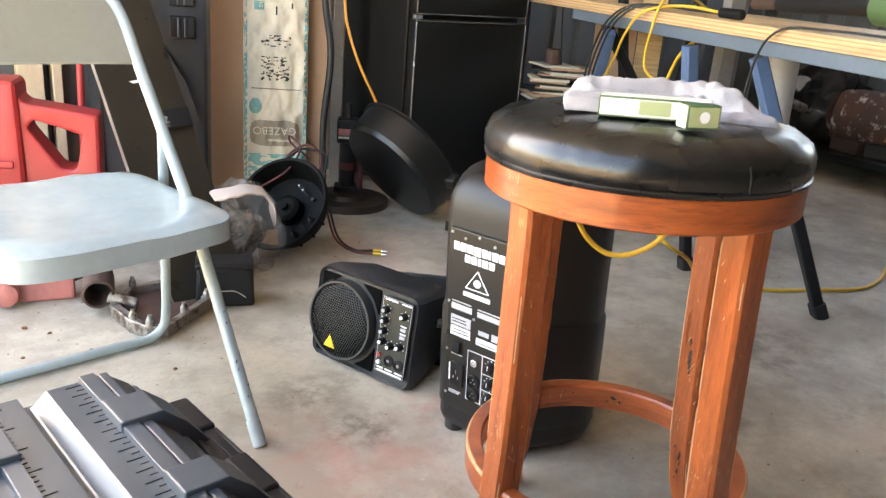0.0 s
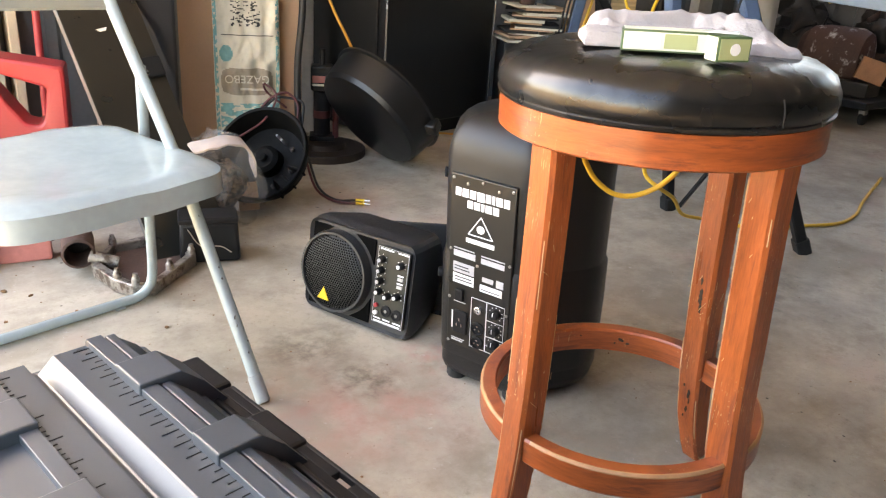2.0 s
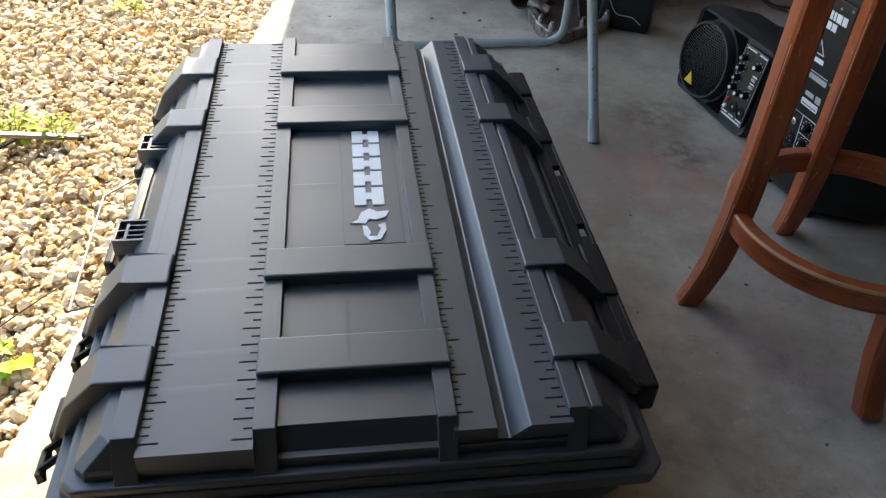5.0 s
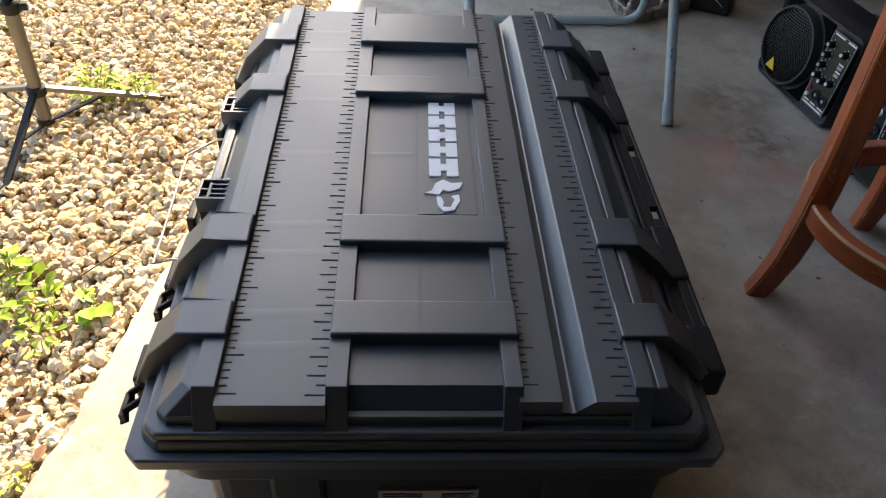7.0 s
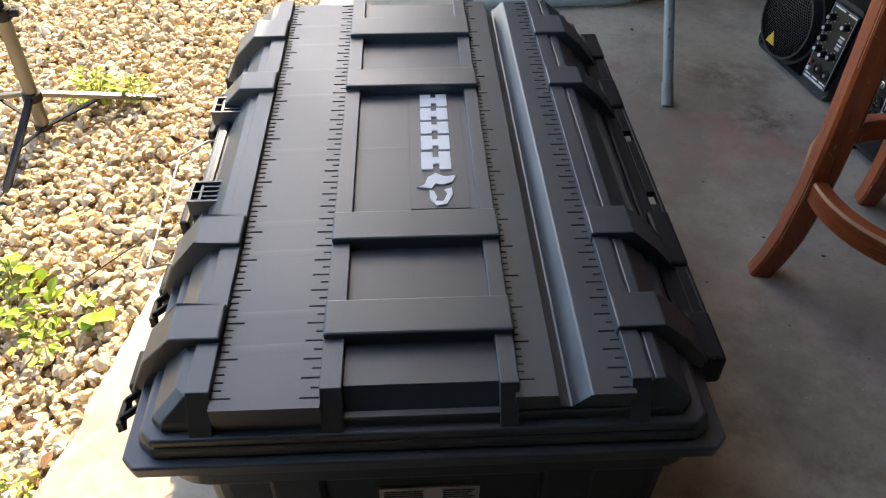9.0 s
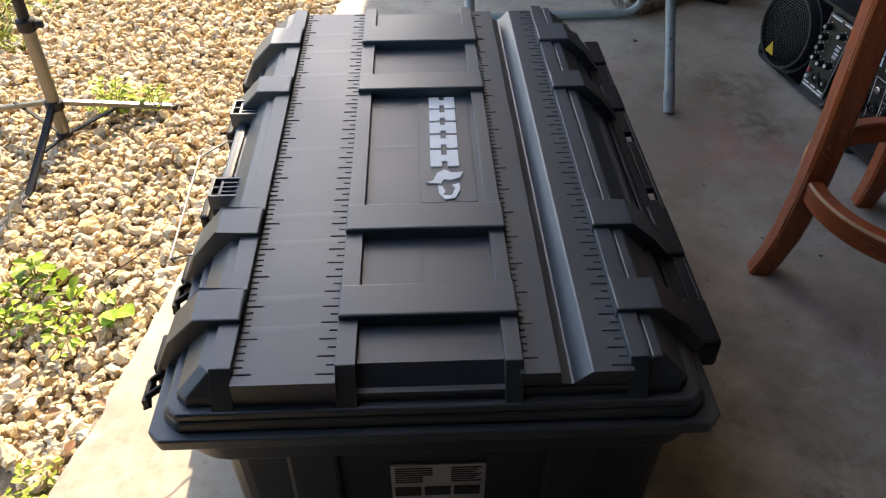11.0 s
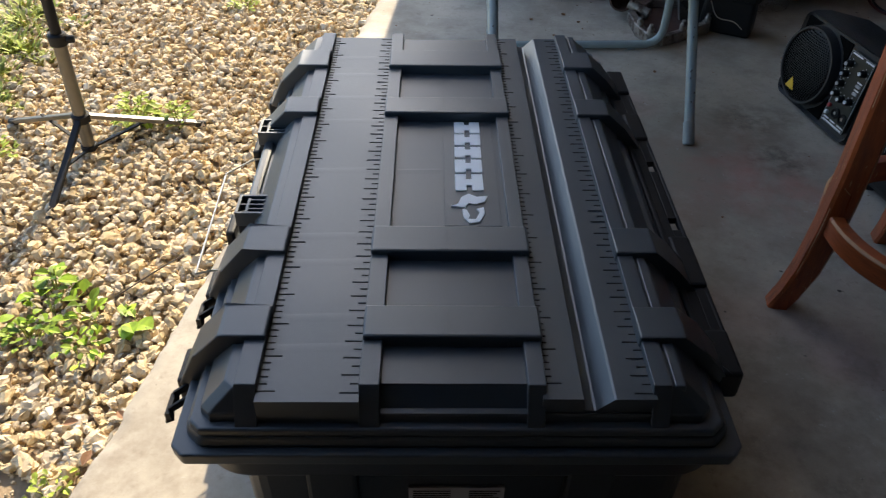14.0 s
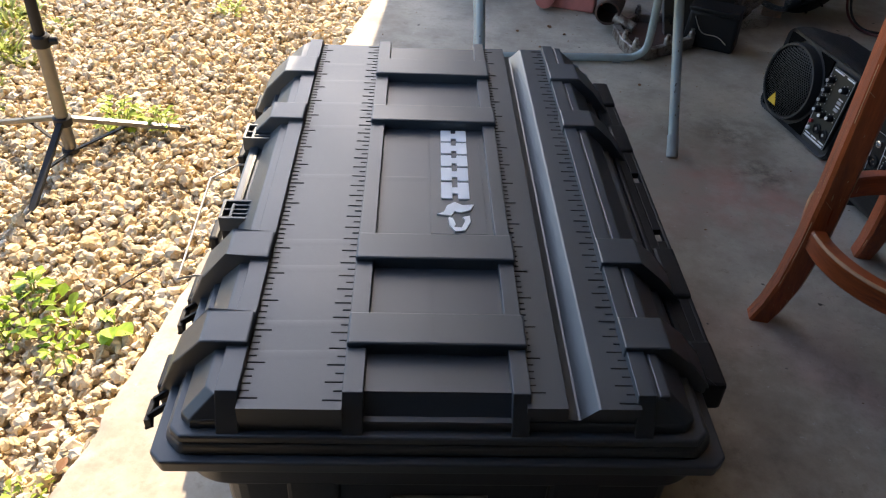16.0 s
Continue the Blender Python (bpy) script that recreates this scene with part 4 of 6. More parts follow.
# ---- bar stool ----
def stool():
    root = thing("bar_stool", "scratched orange-stained wooden bar stool with black vinyl seat", "stool", Matrix.Translation((0.884, 0.656, 0.0)) @ Matrix.Rotation(radians(-1.7), 4, (0.76, 0.65, 0)))
    UP = Matrix.Translation((0, 0, 0.009)) @ Matrix.Diagonal((1.005, 1.005, 1, 1))
    seat = lathe([(0.10, 0.684), (0.212, 0.686), (0.219, 0.690), (0.2225, 0.702), (0.222, 0.715), (0.215, 0.730), (0.196, 0.743), (0.16, 0.750), (0.12, 0.7525), (0.08, 0.754), (0.04, 0.755), (0.008, 0.755)], 144)
    for v in seat.verts:
        a, r = math.atan2(v.co.y, v.co.x), math.hypot(v.co.x, v.co.y)
        if v.co.z > 0.69:       # puckers round the rim
            w = max(0.0, (r - 0.17) / 0.05)
            v.co.z += 0.0022 * w * noise.noise(Vector((math.cos(a) * 16, math.sin(a) * 16, 0)))
            k = 1 - 0.010 * w * max(0.0, noise.noise(Vector((math.cos(a) * 9, math.sin(a) * 9, 4))))
            v.co.x, v.co.y = v.co.x * k, v.co.y * k
        v.co.z += 0.003 * noise.noise(Vector((v.co.x * 9, v.co.y * 9, 2)))
    cushion = part("cushion", seat, M_VINYL, root, "padded black vinyl seat", at=UP, sharp=80)
    part("piping", lathe([(0.216, 0.684), (0.2205, 0.686), (0.2215, 0.690), (0.2185, 0.693), (0.214, 0.690)], 96, closed=False), M_VINYL, root, at=UP)
    for a, z0, z1 in ((246, 0.693, 0.724),):
        c, s = math.cos(radians(a)), math.sin(radians(a))
        part("seam", tube([(0.2232 * c, 0.2232 * s, z0), (0.2222 * c, 0.2222 * s, (z0 + z1) / 2), (0.2165 * c, 0.2165 * s, z1)], 0.0012, 6, 4), M_BLACK_RUBBER, root, at=UP)
    part("apron", lathe([(0.190, 0.649), (0.215, 0.649), (0.219, 0.652), (0.219, 0.693), (0.190, 0.694), (0.190, 0.649)], 96, closed=False), M_WOOD_RING, root, "bent orange wooden seat ring")
    for k in range(4):
        a = radians(-10.7 + 90 * k)
        c, s = math.cos(a), math.sin(a)
        rows = [(0.190, 0.690), (0.190, 0.60), (0.194, 0.45), (0.199, 0.30), (0.206, 0.19), (0.218, 0.10), (0.234, 0.04), (0.250, 0.0)]
        leg = part("leg", sweep([(r * c, r * s, z) for r, z in rows], [0.046, 0.046, 0.046, 0.045, 0.045, 0.042, 0.038, 0.036], [0.044] * 5 + [0.042, 0.038, 0.036], up=(c, s, 0)), M_WOOD, root)
        rng = random.Random(k + 5)
        tang, rad = Vector((-s, c, 0)), Vector((c, s, 0))
        line = smooth_path([(r * c, r * s, z) for r, z in rows], 8)
        for ta, ra in ((-1, -1), (1, -1), (-1, 1), (1, 1)):
            at = 0
            while at < len(line) - 4:
                L = rng.randint(3, 16)
                if rng.random() < 0.62 and line[at].z < 0.64:
                    pts = []
                    for q in line[at:at + L]:
                        wide = float(np.interp(q.z, [0.0, 0.04, 0.10, 0.19], [0.036, 0.038, 0.042, 0.045])) / 2 - 0.0026
                        pts.append(q + tang * ta * wide + rad * ra * wide)
                    if len(pts) > 1:
                        part("worn_edge", tube(pts, 0.0006 + 0.0003 * rng.random(), 6), M_SCRATCH, leg)
                at += L
        for q in range(26):     # pale scratches and chips on the leg
            z = rng.uniform(0.05, 0.62)
            r = 0.190 + 0.02 * max(0, 0.45 - z)
            if z < 0.15:
                continue
            face, t, tilt, L = rng.choice((0, 1, 2)), rng.uniform(-0.017, 0.017), rng.uniform(-1.2, 1.2), 0.003 + 0.02 * rng.random() ** 2
            bm = box(-0.00028, 0.00028, -0.0003, 0.0003, -L / 2, L / 2, m=pose(0, 0, 0, 0, math.degrees(tilt), 0))
            turn = (90, 0, 180)[face]
            bm.transform(pose(0, 0, 0, 0, 0, math.degrees(a) + turn) if face else pose(0, 0, 0, 0, 0, math.degrees(a) - 90))
            n = Vector((-c, -s, 0)) if face == 0 else Vector((-s, c, 0)) * (1 if face == 1 else -1)
            tang = Vector((-s, c, 0)) if face == 0 else Vector((c, s, 0))
            bm.transform(Matrix.Translation(Vector((r * c, r * s, z)) + n * 0.0232 + tang * t))
            part("scratch", bm, M_SCRATCH, leg)
    part("foot_ring", lathe([(0.194, 0.185), (0.217, 0.185), (0.220, 0.189), (0.220, 0.223), (0.217, 0.227), (0.197, 0.227), (0.194, 0.223), (0.194, 0.185)], 96, closed=False), M_WOOD_RING, root, "bent wooden foot ring, worn on top")
    for a0, a1 in ((178, 258), (90, 165), (268, 345), (0, 70)):
        bm = bmesh.new()
        rows = []
        for i in range(25):
            a = radians(a0 + (a1 - a0) * i / 24)
            w = 0.12 + 0.5 * abs(noise.noise(Vector((a * 7, 1, 0)))) + 0.15 * math.sin(math.pi * i / 24)
            pts = [(0.2178 - 0.006 * w, 0.2274), (0.2180, 0.2271), (0.2204, 0.2236), (0.2204, 0.2236 - 0.006 * w)]
            rows.append([bm.verts.new((r * math.cos(a), r * math.sin(a), z)) for r, z in pts])
        for p, q in zip(rows, rows[1:]):
            for i in range(3):
                bm.faces.new((p[i], p[i + 1], q[i + 1], q[i]))
        part("wear", bm, M_WORN, root, "pale worn edge of the foot ring")
    rng = random.Random(4)
    def spot(a, r, z, w, h, seed):
        bm = blob(0.0008, w / 2, h / 2, 0.35 * w, 1.2 / w, seed, 3)
        for v in bm.verts:
            v.co.x = max(-0.0006, min(0.0006, v.co.x))
        bm.transform(pose(r * math.cos(radians(a)), r * math.sin(radians(a)), z, 0, 0, a))
        part("knot", bm, M_BURN, root, "dark knot in the wood", sharp=80)
    for k, z, w, h in ((0, 0.345, 0.006, 0.030), (1, 0.325, 0.005, 0.022), (2, 0.372, 0.004, 0.014), (3, 0.15, 0.006, 0.02), (4, 0.135, 0.004, 0.01), (5, 0.115, 0.005, 0.012), (6, 0.165, 0.003, 0.006), (7, 0.10, 0.003, 0.006)):
        r = float(np.interp(z, [0.04, 0.10, 0.19, 0.30, 0.45], [0.234, 0.218, 0.206, 0.199, 0.194])) - 0.0232
        spot(-10.7 + rng.uniform(-2, 2), r, z, w, h, k)
    for a, z, w, h in ((30, 0.222, 0.010, 0.008), (26.5, 0.216, 0.008, 0.004), (33, 0.214, 0.004, 0.003), (52, 0.226, 0.003, 0.003)):
        spot(a, 0.1937, z - 0.013, w, h, a)


stool()


# ---- folding chair ----
def chair():
    root = thing("folding_chair", "pale blue-grey painted steel folding chair, unfolded", "chair", pose(0.372, 1.575, 0, 0, 0, 2))
    W = 0.247
    for s in (-1, 1):
        pts = [(s * W - (0.013 if s > 0 else 0), -0.302, 0.02), (s * W, -0.018, 0.43), (s * (W - 0.010), 0.165, 0.69), (s * (W - 0.014), 0.235, 0.79), (s * (W - 0.045), 0.27, 0.845), (s * (W - 0.09), 0.285, 0.868), (0, 0.288, 0.872)]
        part("side_tube", tube(pts[:3] + smooth_path(pts[2:], 5)[1:], 0.0125, 14), M_CHAIR, root)
        rng = random.Random(7 + s)
        for k in range(9):
            q = Vector(pts[0]).lerp(Vector(pts[1]), rng.uniform(0.1, 1.0)) + Vector((0, -0.0122 * 0.8, 0.0122 * 0.55))
            part("paint_chip", blob(0.0012, 0.0012, 0.0022 + 0.003 * rng.random(), 0.0008, 300, k, 2, Matrix.Translation(q + Vector((rng.uniform(-0.006, 0.006), 0, 0)))), M_BURN, root)
        part("foot_cap", rod((pts[0][0] - 0.0005 * s, -0.315, 0.0), (pts[0][0] + 0.0007 * s, -0.282, 0.048), 0.0140, 14, 0.003), M_RUBBER, root, "grey rubber foot cap")
        o = 0.047 + s * 0.010          # the rear frame stands a little to one side
        rear = [(0.012 + s * 0.272, 0.165, 0.575), (o + s * 0.247, 0.222, 0.10), (o + s * 0.244, 0.230, 0.045), (o + s * 0.215, 0.233, 0.016), (o + s * 0.165, 0.233, 0.0125), (0.047, 0.233, 0.0125)]
        part("rear_tube", tube(rear[:2] + smooth_path(rear[1:], 5)[1:], 0.0118, 18), M_CHAIR, root)
        part("foot_pad", box(o + s * 0.16 - 0.012, o + s * 0.16 + 0.012, 0.220, 0.246, 0.0, 0.006, 0.002), M_RUBBER, root)
        part("rivet", rod((0.012 + s * 0.255, 0.158, 0.562), (0.012 + s * 0.285, 0.158, 0.562), 0.006, 18, 0.001), M_CHROME, root)
        part("rivet", rod((s * (W - 0.03), -0.01, 0.425), (s * (W + 0.016), -0.01, 0.425), 0.006, 18, 0.001), M_CHROME, root)
    # dished seat pan
    bm = bmesh.new()
    nx, ny = 24, 22
    grid = []
    for j in range(ny + 1):
        row = []
        for i in range(nx + 1):
            u, v = 2 * i / nx - 1, 2 * j / ny - 1
            edge = max(abs(u), abs(v))
            s = edge / max(1e-6, (abs(u) ** 6 + abs(v) ** 6) ** (1 / 6))
            x, y = u * s * (0.224 + 0.016 * (v + 1) / 2), v * s * 0.236
            z = 0.449 - 0.016 * max(0, 1 - (u * u + v * v)) - 0.012 * (max(0, edge - 0.84) / 0.16) ** 2
            z -= 0.002 * max(0, v) ** 2 + 0.0032 * noise.noise(Vector((u * 2.1, v * 2.1, 7))) + 0.0012 * noise.noise(Vector((u * 4.5, v * 4.5, 3)))
            row.append(bm.verts.new((x, y, z)))
        grid.append(row)
    for j in range(ny):
        for i in range(nx):
            bm.faces.new((grid[j][i], grid[j][i + 1], grid[j + 1][i + 1], grid[j + 1][i]))
    loop = [grid[0][i] for i in range(nx + 1)] + [grid[j][nx] for j in range(1, ny + 1)] + [grid[ny][i] for i in range(nx - 1, -1, -1)] + [grid[j][0] for j in range(ny - 1, 0, -1)]
    low = [bm.verts.new((v.co.x * 1.01, v.co.y * 1.01, v.co.z - 0.040)) for v in loop]
    inn = [bm.verts.new((v.co.x * 0.97, v.co.y * 0.97, v.co.z - 0.041)) for v in loop]
    k = len(loop)
    for i in range(k):
        bm.faces.new((loop[i], low[i], low[(i + 1) % k], loop[(i + 1) % k]))
        bm.faces.new((low[i], inn[i], inn[(i + 1) % k], low[(i + 1) % k]))
    bm.transform(pose(0.036, 0.024, 0, 0, 0, 5))
    part("seat", bm, M_CHAIR, root, "dished pale blue seat pan", sharp=60)
    # curved backrest
    bm = bmesh.new()
    rows = []
    for z in (0.690, 0.695, 0.76, 0.855, 0.862):
        t = (z - 0.655)
        rows.append([bm.verts.new((x / 12 * 0.228 * (1 - 0.12 * max(0, t - 0.15) / 0.06), 0.138 + t * 0.72 + 0.022 * (1 - (x / 12) ** 2) + (0.006 if z in (0.690, 0.862) else 0), z)) for x in range(-12, 13)])
    for a, b in zip(rows, rows[1:]):
        for i in range(24):
            bm.faces.new((a[i], a[i + 1], b[i + 1], b[i]))
    bmesh.ops.solidify(bm, geom=bm.faces[:], thickness=0.004)
    part("backrest", bm, M_CHAIR_PAD, root, "pale beige curved steel backrest")


chair()


# ---- loudspeakers ----
def small_speaker():
    root = thing("monitor_speaker", "small black monitor loudspeaker with mixer panel, on the floor", "loudspeaker", pose(0.9324, 1.5623, 0, -6.5, 0, -78.8) @ Matrix.Diagonal((1.02, 1, 1.035, 1)))
    bm = bmesh.new()
    rings = []
    for y, a, b, c, d, r in ((0.004, 0.010, 0.298, 0.012, 0.218, 0.02), (-0.004, 0.004, 0.304, 0.006, 0.224, 0.024), (0.012, 0.0, 0.308, 0.0, 0.228, 0.026),
                             (0.05, 0.002, 0.306, 0.006, 0.230, 0.026), (0.14, 0.03, 0.282, 0.0165, 0.222, 0.03), (0.20, 0.06, 0.255, 0.0235, 0.180, 0.03)):
        ring = []
        for cx, cz, a0 in ((b - r, d - r, 0), (a + r, d - r, 90), (a + r, c + r, 180), (b - r, c + r, 270)):
            for k in range(5):
                t = radians(a0 + k * 22.5)
                ring.append(bm.verts.new((cx + r * math.cos(t), y, cz + r * math.sin(t))))
        rings.append(ring)
    for p, q in zip(rings, rings[1:]):
        for i in range(20):
            bm.faces.new((p[i], p[(i + 1) % 20], q[(i + 1) % 20], q[i]))
    bm.faces.new(rings[0])
    bm.faces.new(rings[-1])
    part("cabinet", bm, M_SPEAKER, root)
    F = Matrix.Translation((0.092, 0.0, 0.112)) @ pose(0, 0, 0, 90)
    part("bezel", lathe([(0.097, -0.004), (0.097, 0.010), (0.094, 0.020), (0.089, 0.020), (0.087, 0.010)], 48, F, closed=False), M_SPEAKER, root)
    part("grille", lathe([(0.0885, 0.012), (0.08, 0.020), (0.06, 0.027), (0.03, 0.031), (0.002, 0.032)], 48, F), M_GRILLE, root, "perforated black grille")
    # black squares on the grille paint the shade of its holes
    bms = []
    for i in range(-14, 15):
        for j in range(-16, 17):
            x, z = i * 0.0061 + (j % 2) * 0.00305, j * 0.0053
            r = math.hypot(x, z)
            if r < 0.085:
                yy = -float(np.interp(r, [0, 0.03, 0.06, 0.08, 0.0885], [0.0322, 0.0312, 0.0272, 0.0202, 0.0122]))
                bms.append(box(0.092 + x - 0.0018, 0.092 + x + 0.0018, yy - 0.0008, yy + 0.0004, 0.112 + z - 0.0018, 0.112 + z + 0.0018))
    part("perforation", merge(*bms), M_HOLE_SHADE, root)
    tri = prism([(-0.017, -0.014), (0.017, -0.014), (0.0, 0.017)], 0, 0.002, m=Matrix.Translation((0.080, -0.0285, 0.060)) @ pose(0, 0, 0, 90))
    part("badge", tri, M_YELLOW, root, "yellow triangular badge")
    # black plates paint the shade inside the corner ports
    for x, z, s in ((0.013, 0.212, 1), (0.193, 0.212, -1), (0.013, 0.015, 1), (0.193, 0.015, -1)):
        up = -1 if z > 0.1 else 1
        part("port", prism([(0, 0), (s * 0.056, 0), (s * 0.030, up * 0.018), (s * 0.016, up * 0.032), (0, up * 0.058)], 0, 0.0035, m=Matrix.Translation((x, 0.0035, z)) @ pose(0, 0, 0, 90)), M_HOLE_SHADE, root)
    panel = part("mixer_panel", box(0.207, 0.293, -0.0085, -0.002, 0.028, 0.208, 0.002), M_MIXER, root, "dark olive control panel")
    for x, z in ((0.222, 0.178), (0.222, 0.153), (0.222, 0.128), (0.222, 0.103), (0.246, 0.098), (0.274, 0.176), (0.272, 0.104)):
        knob = part("knob", lathe([(0.0085, 0), (0.0082, 0.010), (0.0065, 0.014), (0.002, 0.0145)], 16, Matrix.Translation((x, -0.0088, z)) @ pose(0, 0, 0, 90)), M_PLASTIC_DARK, panel)
        part("cap", lathe([(0.0042, 0.0), (0.0042, 0.002), (0.001, 0.0024)], 12, Matrix.Translation((x, -0.0234, z)) @ pose(0, 0, 0, 90)), M_WHITE_PRINT if z < 0.11 or x > 0.27 else M_LABEL, knob)
        for k in range(5):
            t = radians(-30 + 60 * k)
            part("tick", box(x + 0.0112 * math.cos(t) - 0.0009, x + 0.0112 * math.cos(t) + 0.0009, -0.0093, -0.0085, z + 0.0112 * math.sin(t) - 0.0009, z + 0.0112 * math.sin(t) + 0.0009), M_WHITE_PRINT, panel)
    for x, z in ((0.246, 0.062), (0.275, 0.060)):
        jack = part("jack", lathe([(0.0135, 0), (0.0135, 0.003), (0.0115, 0.004), (0.0115, 0.001), (0.002, 0.001)], 20, Matrix.Translation((x, -0.0086, z)) @ pose(0, 0, 0, 90)), M_PLASTIC_DARK, panel)
        part("contact", rod((x, -0.0096, z), (x, -0.0126, z), 0.004, 10), M_CHROME, jack)
    for z, mt in ((0.070, M_RED), (0.052, M_WHITE_PRINT)):
        part("phono_socket", lathe([(0.005, 0), (0.005, 0.006), (0.002, 0.007)], 12, Matrix.Translation((0.218, -0.0086, z)) @ pose(0, 0, 0, 90)), mt, panel)
    for x0, x1, z in ((0.214, 0.250, 0.202), (0.262, 0.290, 0.202), (0.213, 0.232, 0.040), (0.238, 0.258, 0.040), (0.266, 0.288, 0.040), (0.213, 0.286, 0.033), (0.266, 0.282, 0.152), (0.266, 0.282, 0.134)):
        part("print_bar", box(x0, x1, -0.0092, -0.0085, z - 0.0017, z + 0.0017), M_WHITE_PRINT, panel)
    for z in (0.145, 0.127):
        part("button", box(0.268, 0.282, -0.0125, -0.0085, z - 0.004, z + 0.003, 0.001), M_LABEL, panel)
    for x0, x1, z0, z1 in ((0.2085, 0.2095, 0.03, 0.206), (0.2905, 0.2915, 0.03, 0.206), (0.209, 0.291, 0.2055, 0.2065), (0.209, 0.291, 0.0295, 0.0305)):
        part("print_line", box(x0, x1, -0.0091, -0.0085, z0, z1), M_LABEL, panel)


small_speaker()


def big_speaker():
    root = thing("pa_speaker", "tall black plastic loudspeaker standing with its rear panel showing", "loudspeaker", pose(0.960, 1.092, 0, 0, 0, -81.4))
    o = [(-0.030, 0.014), (-0.014, 0.0), (0.150, 0.0), (0.168, 0.014), (0.236, 0.125), (0.243, 0.165), (0.226, 0.232), (0.19, 0.262), (-0.06, 0.262), (-0.094, 0.232), (-0.100, 0.165), (-0.092, 0.125)]
    mx, my = 0.068, 0.14

    def hull(rows, keep=0.009):
        """Rounded plan lofted through (height, inset); the rear leans out with height."""
        plan = []
        for k, (x, y) in enumerate(o):
            q = Vector((x, y))
            for nb in (Vector(o[k - 1]), Vector(o[(k + 1) % len(o)])):
                d = nb - q
                plan.append(q + d.normalized() * min(keep, d.length / 3))
        bm, rings = bmesh.new(), []
        for z, inset in rows:
            ring = []
            for q in plan:
                d = Vector((mx, my)) - q
                p = q + d.normalized() * min(inset, d.length * 0.9)
                ring.append(bm.verts.new((p.x, p.y - 0.0713 * z, z)))
            rings.append(ring)
        n = len(plan)
        for p, q in zip(rings, rings[1:]):
            for k in range(n):
                bm.faces.new((p[k], p[(k + 1) % n], q[(k + 1) % n], q[k]))
        bm.faces.new(rings[0])
        bm.faces.new(rings[-1])
        return bm

    part("cabinet", hull([(0.012, 0.03), (0.016, 0.016), (0.026, 0.006), (0.042, 0.0), (0.30, 0.002), (0.495, 0.002), (0.520, 0.006), (0.540, 0.014), (0.556, 0.028), (0.567, 0.045), (0.574, 0.066), (0.578, 0.095), (0.580, 0.13)]), M_CABINET, root, sharp=50)
    part("belt", hull([(0.060, 0.004), (0.075, -0.003), (0.20, -0.004), (0.285, -0.003), (0.305, 0.006)]), M_CABINET, root, sharp=40)
    for x, y in ((0.0, 0.03), (0.14, 0.03), (0.19, 0.21), (-0.05, 0.21)):
        part("foot", lathe([(0.02, 0), (0.022, 0.004), (0.022, 0.03), (0.018, 0.032)], 16, pose(x, y, 0)), M_BLACK_RUBBER, root)
    for x, y, z in ((-0.034, -0.010, 0.455), (-0.040, 0.0, 0.24)):
        part("fixing_point", lathe([(0.010, -0.004), (0.010, 0.004), (0.006, 0.005), (0.002, 0.001)], 14, align((x, y, z), (x - 0.8, y - 0.6, z))), M_PLASTIC_DARK, root)
    plate = part("rear_panel", box(-0.004, 0.122, -0.006, 0.004, 0.098, 0.446, 0.002), M_PANEL, root, "satin black metal rear panel with white print", at=pose(0, 0, -0.0067, 4.08) @ Matrix.Diagonal((1.13, 1, 1.068, 1)))
    def bar(x0, x1, z0, z1, mt=M_WHITE_PRINT, name="print_bar"):
        part(name, box(x0, x1, -0.0068, -0.006, z0, z1), mt, plate)
    # two rows of plain blocks for the maker's words
    x = 0.006
    for w in (0.011, 0.012, 0.012, 0.014, 0.010, 0.005, 0.012, 0.011):
        bar(x, x + w, 0.4060 if w != 0.014 else 0.4045, 0.4215)
        x += w + 0.0025
    x = 0.030
    for w in (0.011, 0.011, 0.006, 0.012, 0.011):
        bar(x, x + w, 0.3875, 0.4015)
        x += w + 0.0025
    T = Matrix.Translation((0.058, -0.006, 0.338)) @ pose(0, 0, 0, 90)
    for p, q in (((-0.024, 0), (0.024, 0)), ((0.024, 0), (0, 0.038)), ((0, 0.038), (-0.024, 0))):
        bm = sweep([(*p, 0.0006), (*q, 0.0006)], 0.0018, 0.0012)
        bm.transform(T)
        part("logo_line", bm, M_WHITE_PRINT, plate)
    part("logo_dot", lathe([(0.0075, 0), (0.0075, 0.0012)], 20, T @ pose(0, 0.014, 0)), M_WHITE_PRINT, plate)
    bar(0.030, 0.086, 0.3215, 0.3300)
    for x0, x1, z0, z1, mt in ((0.006, 0.050, 0.288, 0.300, M_LABEL), (0.062, 0.108, 0.288, 0.298, M_LABEL), (0.006, 0.049, 0.256, 0.276, M_LABEL), (0.006, 0.049, 0.234, 0.253, M_WHITE_PRINT),
                               (0.062, 0.106, 0.232, 0.246, M_WHITE_PRINT), (0.066, 0.088, 0.253, 0.262, M_LABEL), (0.094, 0.108, 0.250, 0.264, M_LABEL),
                               (0.006, 0.048, 0.3035, 0.3055, M_LABEL), (0.062, 0.108, 0.3015, 0.3035, M_LABEL), (0.010, 0.034, 0.1935, 0.1955, M_LABEL), (0.007, 0.030, 0.108, 0.111, M_LABEL), (0.007, 0.034, 0.1125, 0.1145, M_LABEL)):
        bar(x0, x1, z0, z1, mt)
    for x0, x1, z0, z1 in ((0.009, 0.040, 0.262, 0.264), (0.009, 0.038, 0.268, 0.270), (0.010, 0.046, 0.240, 0.242), (0.010, 0.044, 0.246, 0.248), (0.065, 0.103, 0.236, 0.2375)):
        part("print_line", box(x0, x1, -0.0074, -0.0068, z0, z1), M_INK, plate)
